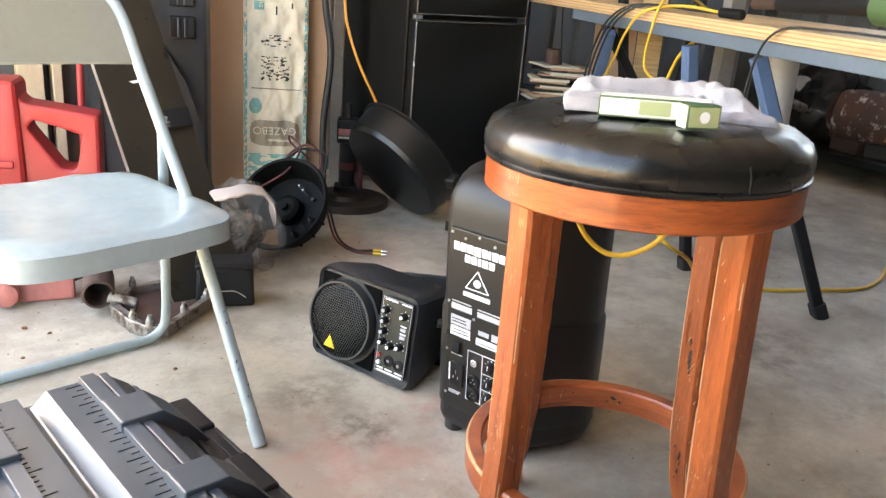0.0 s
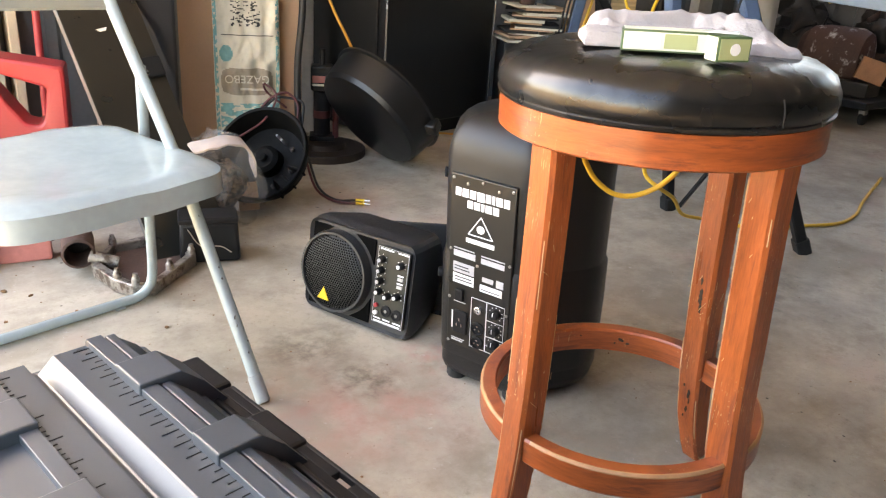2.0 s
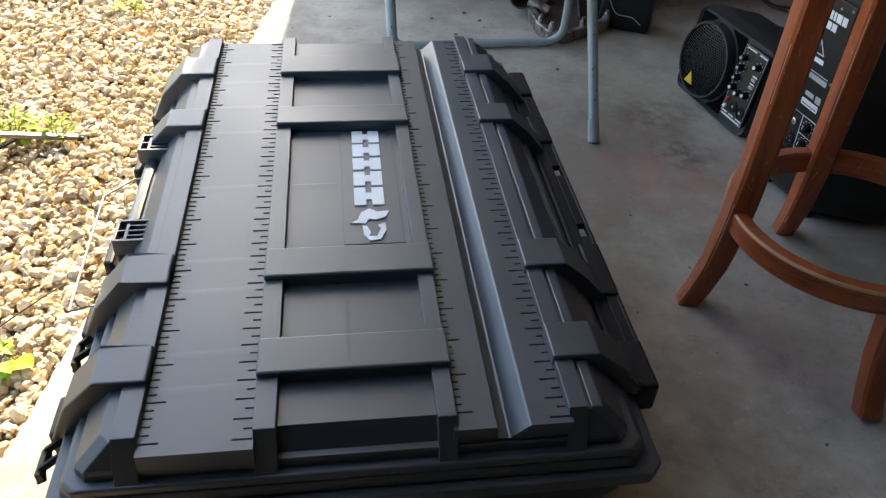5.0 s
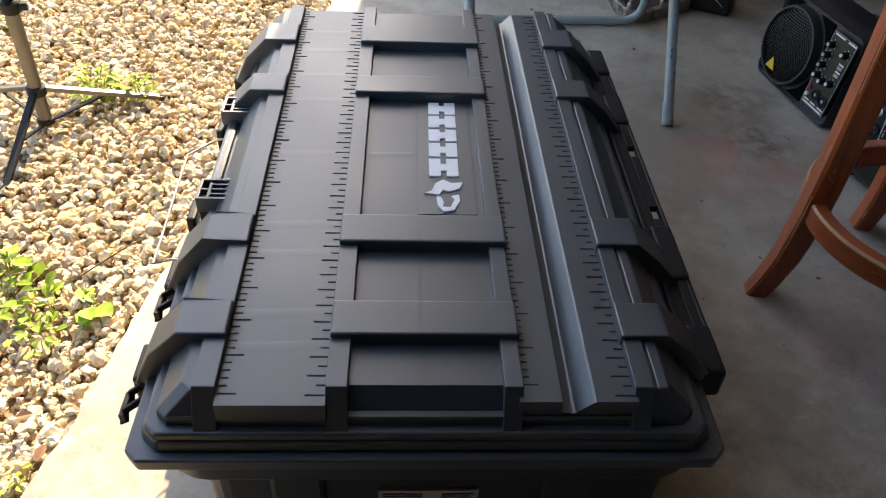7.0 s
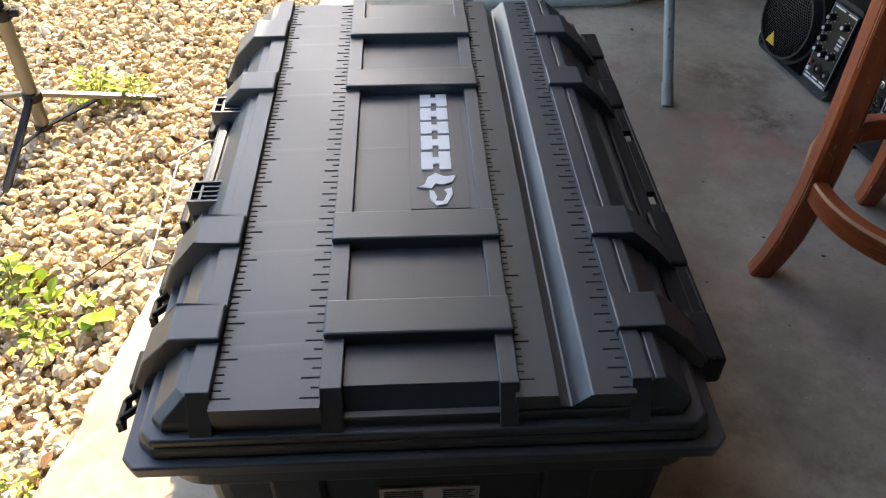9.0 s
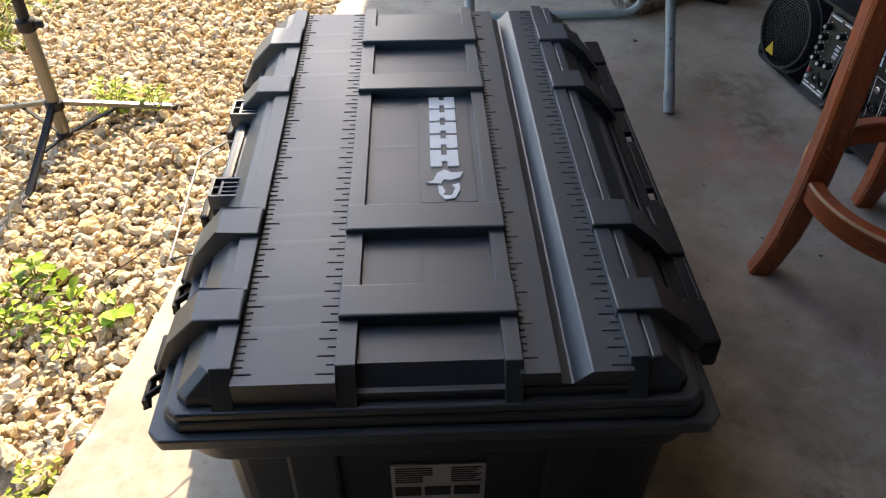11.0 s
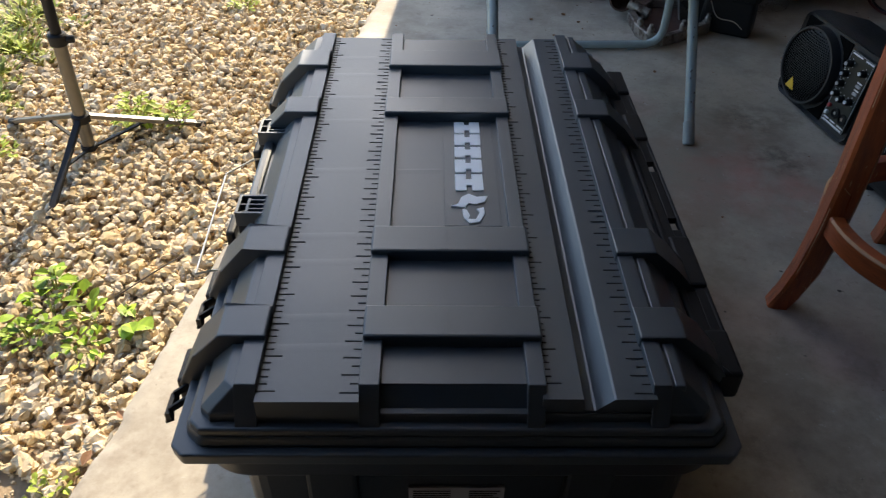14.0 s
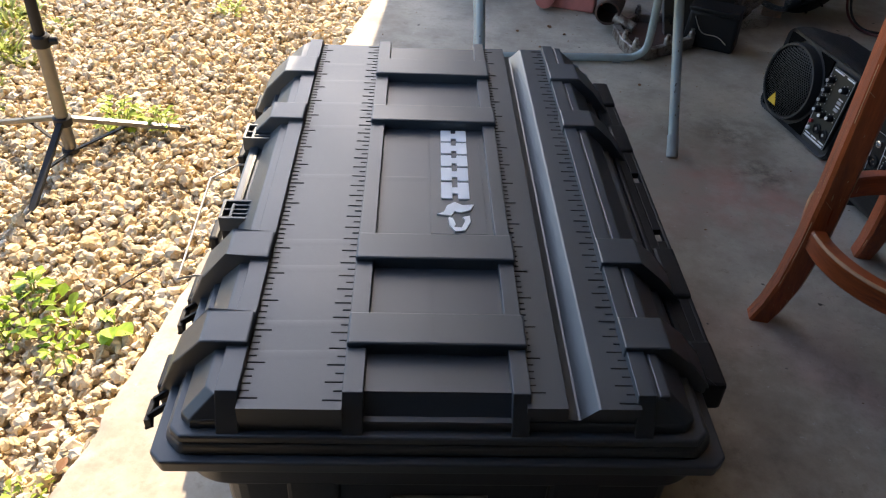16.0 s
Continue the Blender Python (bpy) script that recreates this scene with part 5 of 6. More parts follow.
    # frames round the sockets and controls
    for x0, x1, z0, z1 in ((0.046, 0.078, 0.108, 0.214), (0.078, 0.114, 0.108, 0.214), (0.078, 0.114, 0.176, 0.2145), (0.078, 0.114, 0.142, 0.177), (0.078, 0.114, 0.122, 0.1425)):
        for a in ((x0, x1, z1 - 0.0008, z1), (x0, x1, z0, z0 + 0.0008), (x0, x0 + 0.0008, z0, z1), (x1 - 0.0008, x1, z0, z1)):
            bar(*a, name="print_line")
    S = lambda x, z: Matrix.Translation((x, -0.006, z)) @ pose(0, 0, 0, 90)
    switch = part("power_switch", box(0.014, 0.030, -0.0125, -0.005, 0.198, 0.222, 0.002), M_PLASTIC_DARK, plate)
    inlet = part("mains_inlet", box(0.010, 0.040, -0.011, -0.005, 0.128, 0.178, 0.004), M_PLASTIC_DARK, plate)
    for x, z in ((0.020, 0.148), (0.030, 0.148), (0.025, 0.159)):
        part("pin", box(x - 0.001, x + 0.001, -0.0125, -0.010, z - 0.003, z + 0.003), M_CHROME, inlet)
    bar(0.006, 0.0085, 0.135, 0.172)
    for z in (0.152, 0.122):
        sock = part("socket", lathe([(0.0135, 0), (0.0135, 0.004), (0.0115, 0.005), (0.0112, 0.001), (0.002, 0.001)], 24, S(0.062, z)), M_PLASTIC_DARK, plate)
        for k in range(3):
            t = radians(90 + 120 * k)
            part("pin", lathe([(0.0016, 0.001), (0.0016, 0.004)], 8, S(0.062 + 0.005 * math.cos(t), z + 0.005 * math.sin(t))), M_CHROME, sock)
    part("line_jack", lathe([(0.0075, 0), (0.0075, 0.005), (0.005, 0.006), (0.004, 0.001)], 16, S(0.062, 0.192)), M_TRIM, plate)
    for z in (0.196, 0.160, 0.132):
        knob = part("knob", lathe([(0.0095, 0), (0.009, 0.010), (0.007, 0.013), (0.002, 0.0135)], 16, S(0.097, z)), M_PLASTIC_DARK, plate)
        part("pointer", box(0.0965, 0.0975, -0.0202, -0.0185, z, z + 0.008), M_WHITE_PRINT, knob)
        for k in range(9):
            t = radians(-50 + 35 * k)
            bar(0.097 + 0.0128 * math.cos(t) - 0.0008, 0.097 + 0.0128 * math.cos(t) + 0.0008, z + 0.0128 * math.sin(t) - 0.0008, z + 0.0128 * math.sin(t) + 0.0008, name="tick")
    for x, z in ((0.002, 0.438), (0.059, 0.440), (0.116, 0.438), (0.0, 0.30), (0.118, 0.30), (0.0, 0.20), (0.118, 0.20), (0.0, 0.104), (0.055, 0.28), (0.03, 0.432), (0.09, 0.432)):
        part("screw", lathe([(0.0028, 0), (0.0026, 0.002), (0.0008, 0.0026)], 10, S(x, z)), M_STEEL, plate)


big_speaker()

# open black tray behind the small loudspeaker
root = thing("plastic_tray", "open black plastic tray leaning behind the small loudspeaker", "tray", pose(1.20, 1.38, 0, 0, 0, -70))
part("floor_plate", box(-0.24, 0.13, -0.07, 0.09, 0.0, 0.012, 0.004), M_PLASTIC_DARK, root)
part("side", prism([(-0.24, 0.0), (0.135, 0.0), (0.135, 0.205), (-0.24, 0.15)], -0.097, -0.085, 0.004, m=pose(0, 0, 0, 82)), M_PLASTIC_DARK, root)
part("side", box(0.125, 0.137, -0.07, 0.09, 0.0, 0.17, 0.004), M_PLASTIC_DARK, root)
part("side", box(-0.247, -0.235, -0.07, 0.09, 0.0, 0.12, 0.004), M_PLASTIC_DARK, root)


# ---- fridge ----
root = thing("fridge", "black two-door fridge with bright door trim", "fridge", GAR @ pose(2.20, 2.96, 0, 0, 0, 8))
part("body", box(0, 0.66, 0.055, 0.62, 0.03, 1.70, 0.008), M_FRIDGE, root)
for name, z0, z1 in (("freezer_door", 0.07, 0.752), ("fridge_door", 0.772, 1.69)):
    door = part(name, box(0.002, 0.658, 0.0, 0.052, z0, z1, 0.010, 3), M_FRIDGE, root)
    part("edge_trim", box(0.001, 0.006, -0.002, 0.004, z0 + 0.01, z1 - 0.01, 0.001), M_TRIM, door, "thin bright trim")
    part("edge_trim", box(0.654, 0.659, -0.002, 0.004, z0 + 0.01, z1 - 0.01, 0.001), M_TRIM, door, "thin bright trim")
    z = z1 - 0.006 if z1 < 1 else z0 + 0.002
    part("edge_trim", box(0.004, 0.656, -0.002, 0.003, z, z + 0.004, 0.001), M_TRIM, door, "thin bright trim")
part("hinge", box(-0.006, 0.03, -0.006, 0.02, 0.754, 0.770, 0.002), M_TRIM, root, "bright hinge plate")
part("kickplate", box(0.01, 0.65, 0.05, 0.07, 0.0, 0.06, 0.003), M_PLASTIC_DARK, root)

# ---- sack, cardboard, leaning things along the far wall ----
VIEW = pose(1.46, 2.60, 0, 0, 0, -32.1)
sheet = part("cardboard_sheet", box(-0.285, 0.195, 0.0, 0.012, 0.0, 1.25, 0.002), M_CARDBOARD, at=VIEW @ pose(0, 0.07, 0, -3))
tagged(sheet, "tall brown cardboard sheet leaning against the wall", "cardboard")


def sack():
    root = thing("paper_sack", "cream and teal printed paper sack leaning upright", "paper sack", VIEW @ pose(0, 0, 0, -3))
    bm = bmesh.new()
    nx, nz = 40, 150

    def bulge(i, j):
        """How far the paper stands out, with crumples."""
        x, z = i / nx * 14, j / nz * 40
        fold = abs(noise.noise(Vector((x * 0.30 + z * 0.12, z * 0.22 - x * 0.2, 4)))) + 0.5 * abs(noise.noise(Vector((x * 0.7, z * 0.55, 9))))
        return -0.022 * math.sin(math.pi * i / nx) ** 0.5 - 0.014 + 0.014 * noise.noise(Vector((x * 0.5, z * 0.35, 1))) + 0.016 * fold
    front = [[bm.verts.new((-0.118 + 0.23 * i / nx + 0.004 * noise.noise(Vector((0.3, j * 0.09, 2))), bulge(i, j), 0.99 * j / nz)) for i in range(nx + 1)] for j in range(nz + 1)]
    back = [[bm.verts.new((-0.118 + 0.23 * i / nx, 0.03 + 0.012 * math.sin(math.pi * i / nx), 0.99 * j / nz)) for i in range(nx + 1)] for j in range(nz + 1)]
    for g in (front, back):
        for j in range(nz):
            for i in range(nx):
                bm.faces.new((g[j][i], g[j][i + 1], g[j + 1][i + 1], g[j + 1][i]))
    for j in range(nz):
        bm.faces.new((front[j][0], front[j + 1][0], back[j + 1][0], back[j][0]))
        bm.faces.new((front[j][nx], back[j][nx], back[j + 1][nx], front[j + 1][nx]))
    for i in range(nx):
        bm.faces.new((front[0][i], back[0][i], back[0][i + 1], front[0][i + 1]))
        bm.faces.new((front[nz][i], front[nz][i + 1], back[nz][i + 1], back[nz][i]))
    part("paper", bm, M_PAPER, root, sharp=60)

    def patch(name, x0, x1, z0, z1, mt, lift=0.0016, label="", keep=None):
        """A printed patch that follows the paper, cut to shape by keep(u, v)."""
        b = bmesh.new()
        g = []
        ku, kv = max(4, int((x1 - x0) / 0.004)), max(4, int((z1 - z0) / 0.004))
        for j in range(kv + 1):
            row = []
            for i in range(ku + 1):
                x, z = x0 + (x1 - x0) * i / ku, z0 + (z1 - z0) * j / kv
                row.append(b.verts.new((x, bulge((x + 0.118) / 0.23 * nx, z / 0.99 * nz) - lift, z)))
            g.append(row)
        for j in range(kv):
            for i in range(ku):
                if keep is None or keep((i + 0.5) / ku * 2 - 1, (j + 0.5) / kv * 2 - 1):
                    b.faces.new((g[j][i], g[j][i + 1], g[j + 1][i + 1], g[j + 1][i]))
        bmesh.ops.delete(b, geom=[v for v in b.verts if not v.link_faces], context="VERTS")
        return part(name, b, mt, root, label, sharp=60)
    worn = lambda lim, k, s=9: (lambda u, v: noise.noise(Vector((u * s * 0.4, v * s, k))) + 0.6 * noise.noise(Vector((u * s, v * s * 2, k + 3))) < lim)
    disc = lambda u, v: u * u + v * v < 1
    plate = lambda u, v: abs(u) ** 6 + abs(v) ** 3 < 1
    patch("print_band", -0.116, -0.104, 0.05, 0.98, M_TEAL, keep=lambda u, v: noise.noise(Vector((u, v * 30, 1))) < 0.15)
    patch("print_band", 0.098, 0.110, 0.05, 0.98, M_TEAL, keep=lambda u, v: noise.noise(Vector((u, v * 30, 6))) < 0.15)
    patch("print_band", -0.10, 0.10, 0.10, 0.245, M_TEAL, label="smeared teal band at the foot", keep=worn(0.12, 2, 5))
    patch("print_block", -0.095, 0.085, 0.275, 0.370, M_TAN, label="tan rounded block on the sack", keep=plate)
    patch("print_spot", -0.098, -0.052, 0.392, 0.448, M_TEAL, keep=disc)
    patch("print_line", -0.09, 0.09, 0.483, 0.486, M_INK, 0.002)
    patch("print_block", -0.055, 0.045, 0.515, 0.60, M_INK, 0.002, "smudged black print", keep=worn(-0.18, 5, 7))
    patch("print_block", -0.055, 0.050, 0.635, 0.675, M_INK, 0.002, "smudged black print", keep=worn(-0.22, 8, 6))
    patch("print_block", -0.08, -0.045, 0.76, 0.79, M_TEAL, 0.002, keep=worn(0.2, 3, 4))
    patch("print_mark", -0.005, 0.001, 0.745, 0.775, M_INK, 0.002)
    patch("print_mark", 0.05, 0.056, 0.77, 0.79, M_INK, 0.002)
    # upside-down word, as the sack stands on its head
    cu = bpy.data.curves.new("word", "FONT")
    cu.body, cu.size, cu.align_x, cu.align_y, cu.extrude = "GAZEBO", 0.040, "CENTER", "CENTER", 0.0004
    tmp = bpy.data.objects.new("word", cu)
    scene.collection.objects.link(tmp)
    bpy.context.view_layer.update()
    me = bpy.data.meshes.new_from_object(tmp.evaluated_get(bpy.context.evaluated_depsgraph_get()))
    bpy.data.objects.remove(tmp)
    me.materials.append(M_PAPER)
    word = new("printed_word", me)
    word.parent, word.matrix_basis = root, pose(-0.005, -0.050, 0.335, 90, 180, 0)
    patch("print_mark", -0.03, 0.06, 0.292, 0.300, M_PAPER, 0.003)


sack()

# tall black bin with clip handles, and the grey wall post beside the sack
root = thing("plastic_bin", "tall black plastic bin with ribbed clips", "bin", pose(1.087, 2.683, 0, 0, 0, -30))
part("body", prism([(-0.13, -0.09), (0.13, -0.09), (0.13, 0.12), (-0.13, 0.12)], 0.0, 1.02, 0.02, 3, 1.06), M_BIN_SHADED_BASE, root)
for z in (0.70, 0.80):
    part("clip", box(0.02, 0.10, -0.118, -0.092, z - 0.035, z + 0.035, 0.006), M_PLASTIC_DARK, root)
    part("clip_rib", box(0.045, 0.052, -0.124, -0.116, z - 0.03, z + 0.03, 0.002), M_PLASTIC, root)
    part("clip_rib", box(0.066, 0.073, -0.124, -0.116, z - 0.03, z + 0.03, 0.002), M_PLASTIC, root)
part("strap", sweep([(0.0, -0.10, 0.62), (0.06, -0.115, 0.52), (0.10, -0.11, 0.40)], 0.016, 0.006, up=(0, 1, 0)), M_BIN_SHADED_BASE, root)

# black panel leaning towards the wall
root = thing("shelf_board", "flat black shelf board leaning back against the bin", "board", pose(0.885, 1.98, 0.014, 0, 0, -6) @ pose(0, 0, 0, -33) @ pose(0, 0, 0, 0, -6))
part("sheet", box(-0.115, 0.105, 0.0, 0.022, 0.0, 1.02, 0.003), M_PANEL, root)
part("edge_strip", box(-0.117, -0.115, -0.001, 0.020, 0.014, 1.018, 0.0005), M_STEEL, root, "thin bright edge")
part("sticker", prism([(-0.016, 0.003), (0.016, 0.006), (0.010, -0.003), (-0.006, -0.005)], 0, 0.001, m=Matrix.Translation((-0.02, -0.001, 0.66)) @ pose(0, 0, 0, 90)), M_WHITE_PRINT, root, "torn white sticker")
part("bracket", box(0.02, 0.10, -0.022, -0.001, 0.50, 0.56, 0.006), M_PLASTIC_DARK, root)
# black disc on the sheet paints the shade of a small hole
part("hole", lathe([(0.004, 0), (0.004, 0.001)], 12, Matrix.Translation((-0.02, -0.001, 0.60)) @ pose(0, 0, 0, 90)), M_RECESS_SHADE, root)

root = thing("black_box", "low black plastic box on the floor beside the panel", "box", pose(0.90, 1.955, 0, 0, 0, -28))
part("body", prism([(-0.075, -0.04), (0.085, -0.04), (0.085, 0.05), (-0.075, 0.05)], 0, 0.115, 0.01, 2, 0.94), M_PLASTIC_DARK, root)
part("lid", prism([(-0.074, -0.04), (0.082, -0.04), (0.082, 0.049), (-0.074, 0.049)], 0.112, 0.128, 0.005), M_PLASTIC_DARK, root)
part("wire", tube([(-0.05, -0.042, 0.10), (-0.02, -0.046, 0.055), (0.03, -0.045, 0.05), (0.06, -0.044, 0.03)], 0.0015, 6, 4), M_WIRE, root)


# ---- red fuel can ----
def fuel_can():
    root = thing("fuel_can", "red plastic fuel can with moulded handle opening", "fuel can", pose(0.655, 2.69, 0, 0, 0, -27))
    outer = [(-0.05, 0.0), (0.182, 0.0), (0.192, 0.430), (0.13, 0.440), (-0.012, 0.462), (-0.05, 0.51)]
    inner = [(0.074, 0.262), (0.108, 0.256), (0.124, 0.275), (0.140, 0.368), (0.010, 0.412), (-0.012, 0.388)]
    bm = bmesh.new()
    Y = (-0.060, 0.060)
    vo = [[bm.verts.new((x, y, z)) for x, z in outer] for y in Y]
    vi = [[bm.verts.new((x, y, z)) for x, z in inner] for y in Y]
    for i in range(6):
        j = (i + 1) % 6
        for k in (0, 1):
            bm.faces.new((vo[k][i], vo[k][j], vi[k][j], vi[k][i]))
        bm.faces.new((vo[0][i], vo[1][i], vo[1][j], vo[0][j]))
        bm.faces.new((vi[0][i], vi[0][j], vi[1][j], vi[1][i]))
    bmesh.ops.recalc_face_normals(bm, faces=bm.faces)
    bmesh.ops.bevel(bm, geom=bm.edges[:], offset=0.010, segments=2, affect="EDGES", profile=0.5)
    part("handle_end", bm, M_RED, root)
    part("body", prism([(-0.24, -0.09), (-0.02, -0.09), (-0.02, 0.09), (-0.24, 0.09)], 0.0, 0.53, 0.022, 3, 0.93), M_RED, root)
    part("neck", rod((-0.16, 0, 0.52), (-0.19, 0, 0.58), 0.03, 20, 0.004), M_RED, root)
    part("spout", tube([(-0.19, 0, 0.575), (-0.215, 0, 0.63), (-0.26, 0, 0.67)], 0.014, 12, 4), M_RED, root)
    for z in (0.12, 0.2, 0.28):
        part("rib", box(-0.21, -0.05, -0.097, -0.085, z - 0.012, z + 0.012, 0.005), M_RED, root)


fuel_can()
tagged(part("red_pole", rod((0, 0, 0), (0, 0, 1.3), 0.014, 14), M_RED, at=GAR @ pose(1.0, WALL_Y - 0.17, 0, -4, 2, 0)), "red painted steel pole leaning on the wall", "pole")
tagged(part("yellow_stake", rod((0, 0, 0), (0, 0, 1.25), 0.010, 12, 0.002), M_YELLOW, at=GAR @ pose(0.10, 2.86, 0, -10, 3, 0)), "thin yellow stake leaning near the doorway", "stake")

# car battery
root = thing("car_battery", "black car battery with green top on the floor", "battery", GAR @ pose(0.278, 2.64, 0))
part("case", box(-0.078, 0.078, -0.105, 0.105, 0.0, 0.205, 0.006), M_PLASTIC_DARK, root)
part("cover", box(-0.081, 0.081, -0.108, 0.108, 0.202, 0.232, 0.006), M_PLASTIC_DARK, root)
part("sticker", box(-0.05, 0.05, -0.07, 0.04, 0.2325, 0.2335), M_GREEN_BOX, root, "green sticker")
for x in (-0.055, 0.055):
    part("terminal", rod((x, 0.075, 0.23), (x, 0.075, 0.25), 0.009, 14, 0.002), M_STEEL, root)
# crumpled white bag and dark rags behind it
tagged(part("white_bag", blob(0.07, 0.06, 0.065, 0.035, 16, 3, 4), M_CLOTH, at=GAR @ pose(0.36, 2.88, 0.27)), "crumpled white plastic bag on the rags", "bag")
tagged(part("rag", blob(0.20, 0.12, 0.20, 0.07, 9, 7, 4), M_DARK_CLOTH, at=GAR @ pose(0.45, 2.92, 0.13)), "heap of dark greasy rags", "rags")
tagged(part("rag", blob(0.16, 0.10, 0.11, 0.05, 11, 2, 4), M_DARK_CLOTH, at=pose(0.44, 2.50, 0.06)), "heap of dark greasy rags", "rags")


# ---- car parts on the floor ----
root = thing("exhaust_flange", "rusty pipe stub with dirty cast frame lying on the floor", "car part", pose(0.585, 2.05, 0))
part("pipe", lathe([(0.034, 0), (0.040, 0.002), (0.040, 0.10), (0.034, 0.16), (0.030, 0.16), (0.034, 0.10), (0.034, 0.0)], 28, align((0.0, -0.015, 0.062), (0.06, 0.14, 0.07)), closed=False), M_RUST_PLAIN, root)
# black plug paints in the shade inside the hollow pipe
part("pipe_shade", rod((0.03, 0.06, 0.066), (0.04, 0.10, 0.068), 0.033, 20), M_RECESS_SHADE, root, "black plug painting the shade inside the pipe")
part("elbow", tube([(0.03, -0.01, 0.05), (0.055, -0.03, 0.04), (0.085, -0.05, 0.03)], 0.017, 12, 4), M_ALU, root)
fr = [(0.03, -0.045, 0.022), (0.035, -0.15, 0.02), (0.055, -0.205, 0.02), (0.085, -0.222, 0.02), (0.16, -0.175, 0.02), (0.25, -0.122, 0.022), (0.285, -0.01, 0.02), (0.24, 0.05, 0.02), (0.12, 0.06, 0.02), (0.03, -0.045, 0.022)]
part("cast_frame", crumple(sweep(fr, 0.022, 0.036), 0.006, 40), M_ALU, root)
part("floor_pan", prism([(x, y) for x, y, z in fr[:-1]], 0.003, 0.014), M_RUST_PLAIN, root)
for x, y, z in fr[1:-1]:
    part("bolt", lathe([(0.010, 0.0), (0.010, 0.016), (0.006, 0.024), (0.006, 0.03)], 8, pose(x, y, 0.034)), M_ALU, root)
root = thing("jack_arm", "faded red steel jack piece on the floor", "car part", pose(0.50, 2.24, 0, 0, 0, -20))
part("beam", box(-0.10, 0.09, -0.03, 0.03, 0.0, 0.075, 0.008), M_PINK, root)
part("lug", lathe([(0.03, 0), (0.032, 0.004), (0.032, 0.04), (0.02, 0.044)], 20, pose(-0.075, -0.031, 0.04, 90)), M_PINK, root)
part("sleeve", rod((0.05, 0, 0.06), (0.17, 0.05, 0.085), 0.03, 16, 0.004), M_RUST_PLAIN, root)

# clear bag with wadding
root = thing("clear_bag", "crumpled clear plastic bag holding brown paper wadding", "bag", pose(1.04, 2.17, 0, 0, 0, 20))


def crinkle(bm, amount, scale, seed):
    """Sharp folds, as in stiff film."""
    for v in bm.verts:
        q = v.co * scale + Vector((seed, 2 * seed, 0))
        f = 1 - 2 * abs(noise.noise(q)) + 0.5 * (1 - 2 * abs(noise.noise(q * 2.3)))
        v.co += v.co.normalized() * amount * (f - 0.7)
    return bm


inv_bag = root.matrix_basis.inverted()
bm = crinkle(crinkle(blob(0.14, 0.105, 0.135, 0.05, 11, 5, 6), 0.022, 14, 3), 0.010, 38, 8)
bm.transform(Matrix.Translation((0.02, -0.02, 0.125)))
part("film", bm, M_FILM, root, sharp=14)
part("wadding", crinkle(blob(0.115, 0.09, 0.115, 0.05, 12, 1, 5, Matrix.Translation((0, 0, 0.12))), 0.02, 22, 4), M_WAD, root, "crumpled dark brown paper", sharp=14)
hdr = [(0.934, 2.08, 0.272), (1.0, 2.07, 0.284), (1.072, 2.07, 0.280), (1.112, 2.08, 0.256), (1.136, 2.09, 0.212), (1.146, 2.10, 0.165)]
fold = sweep(smooth_path([inv_bag @ Vector(q) for q in hdr], 5), 0.006, 0.050, up=(0.5, 0.8, 0.3))
part("header", crumple(fold, 0.006, 30, 2), M_HEADER, root, "pale pinkish paper edge of the bag", sharp=40)
tagged(part("card_scrap", box(-0.03, 0.035, -0.002, 0.002, 0.0, 0.09), M_CARDBOARD, at=pose(1.19, 2.20, 0.004, -25, 0, -20)), "torn brown cardboard scrap", "cardboard")

# black motor drum and its cable
root = thing("motor_drum", "black round winch drum standing tilted on its rim", "drum", pose(0, 0, 0))
AX = align((1.262, 2.24, 0.168), (0.535, 1.921, 0.776)) @ Matrix.Diagonal((0.86, 0.86, 1, 1))
part("shell", lathe([(0.01, -0.085), (0.140, -0.085), (0.155, -0.075), (0.182, -0.012), (0.193, -0.006), (0.195, 0.004), (0.190, 0.012), (0.180, 0.010), (0.168, -0.012), (0.145, -0.068), (0.01, -0.072)], 56, AX), M_DRUM, root, sharp=30)
part("hub", lathe([(0.060, -0.072), (0.055, -0.035), (0.038, -0.026), (0.016, -0.026), (0.016, -0.010), (0.002, -0.008)], 28, AX), M_DRUM, root)
for k in range(3):
    part("fin", box(0.105, 0.168, -0.004, 0.004, -0.07, -0.022 - 0.006 * (k % 2), 0.002, m=AX @ pose(0, 0, 0, 0, 0, k * 21 - 50)), M_DRUM, root)
for k in range(3):
    t = radians(k * 50 - 60)
    part("bolt", lathe([(0.009, -0.01), (0.009, 0.007), (0.003, 0.009)], 6, AX @ pose(0.105 * math.cos(t), 0.105 * math.sin(t), -0.066)), M_DARK_STEEL, root)
for q in ((0.02, 0.10), (0.045, 0.085)):
    part("terminal", rod(AX @ Vector((*q, -0.072)), AX @ Vector((*q, -0.030)), 0.004, 12, 0.001), M_STEEL, root, "bright terminal stud")
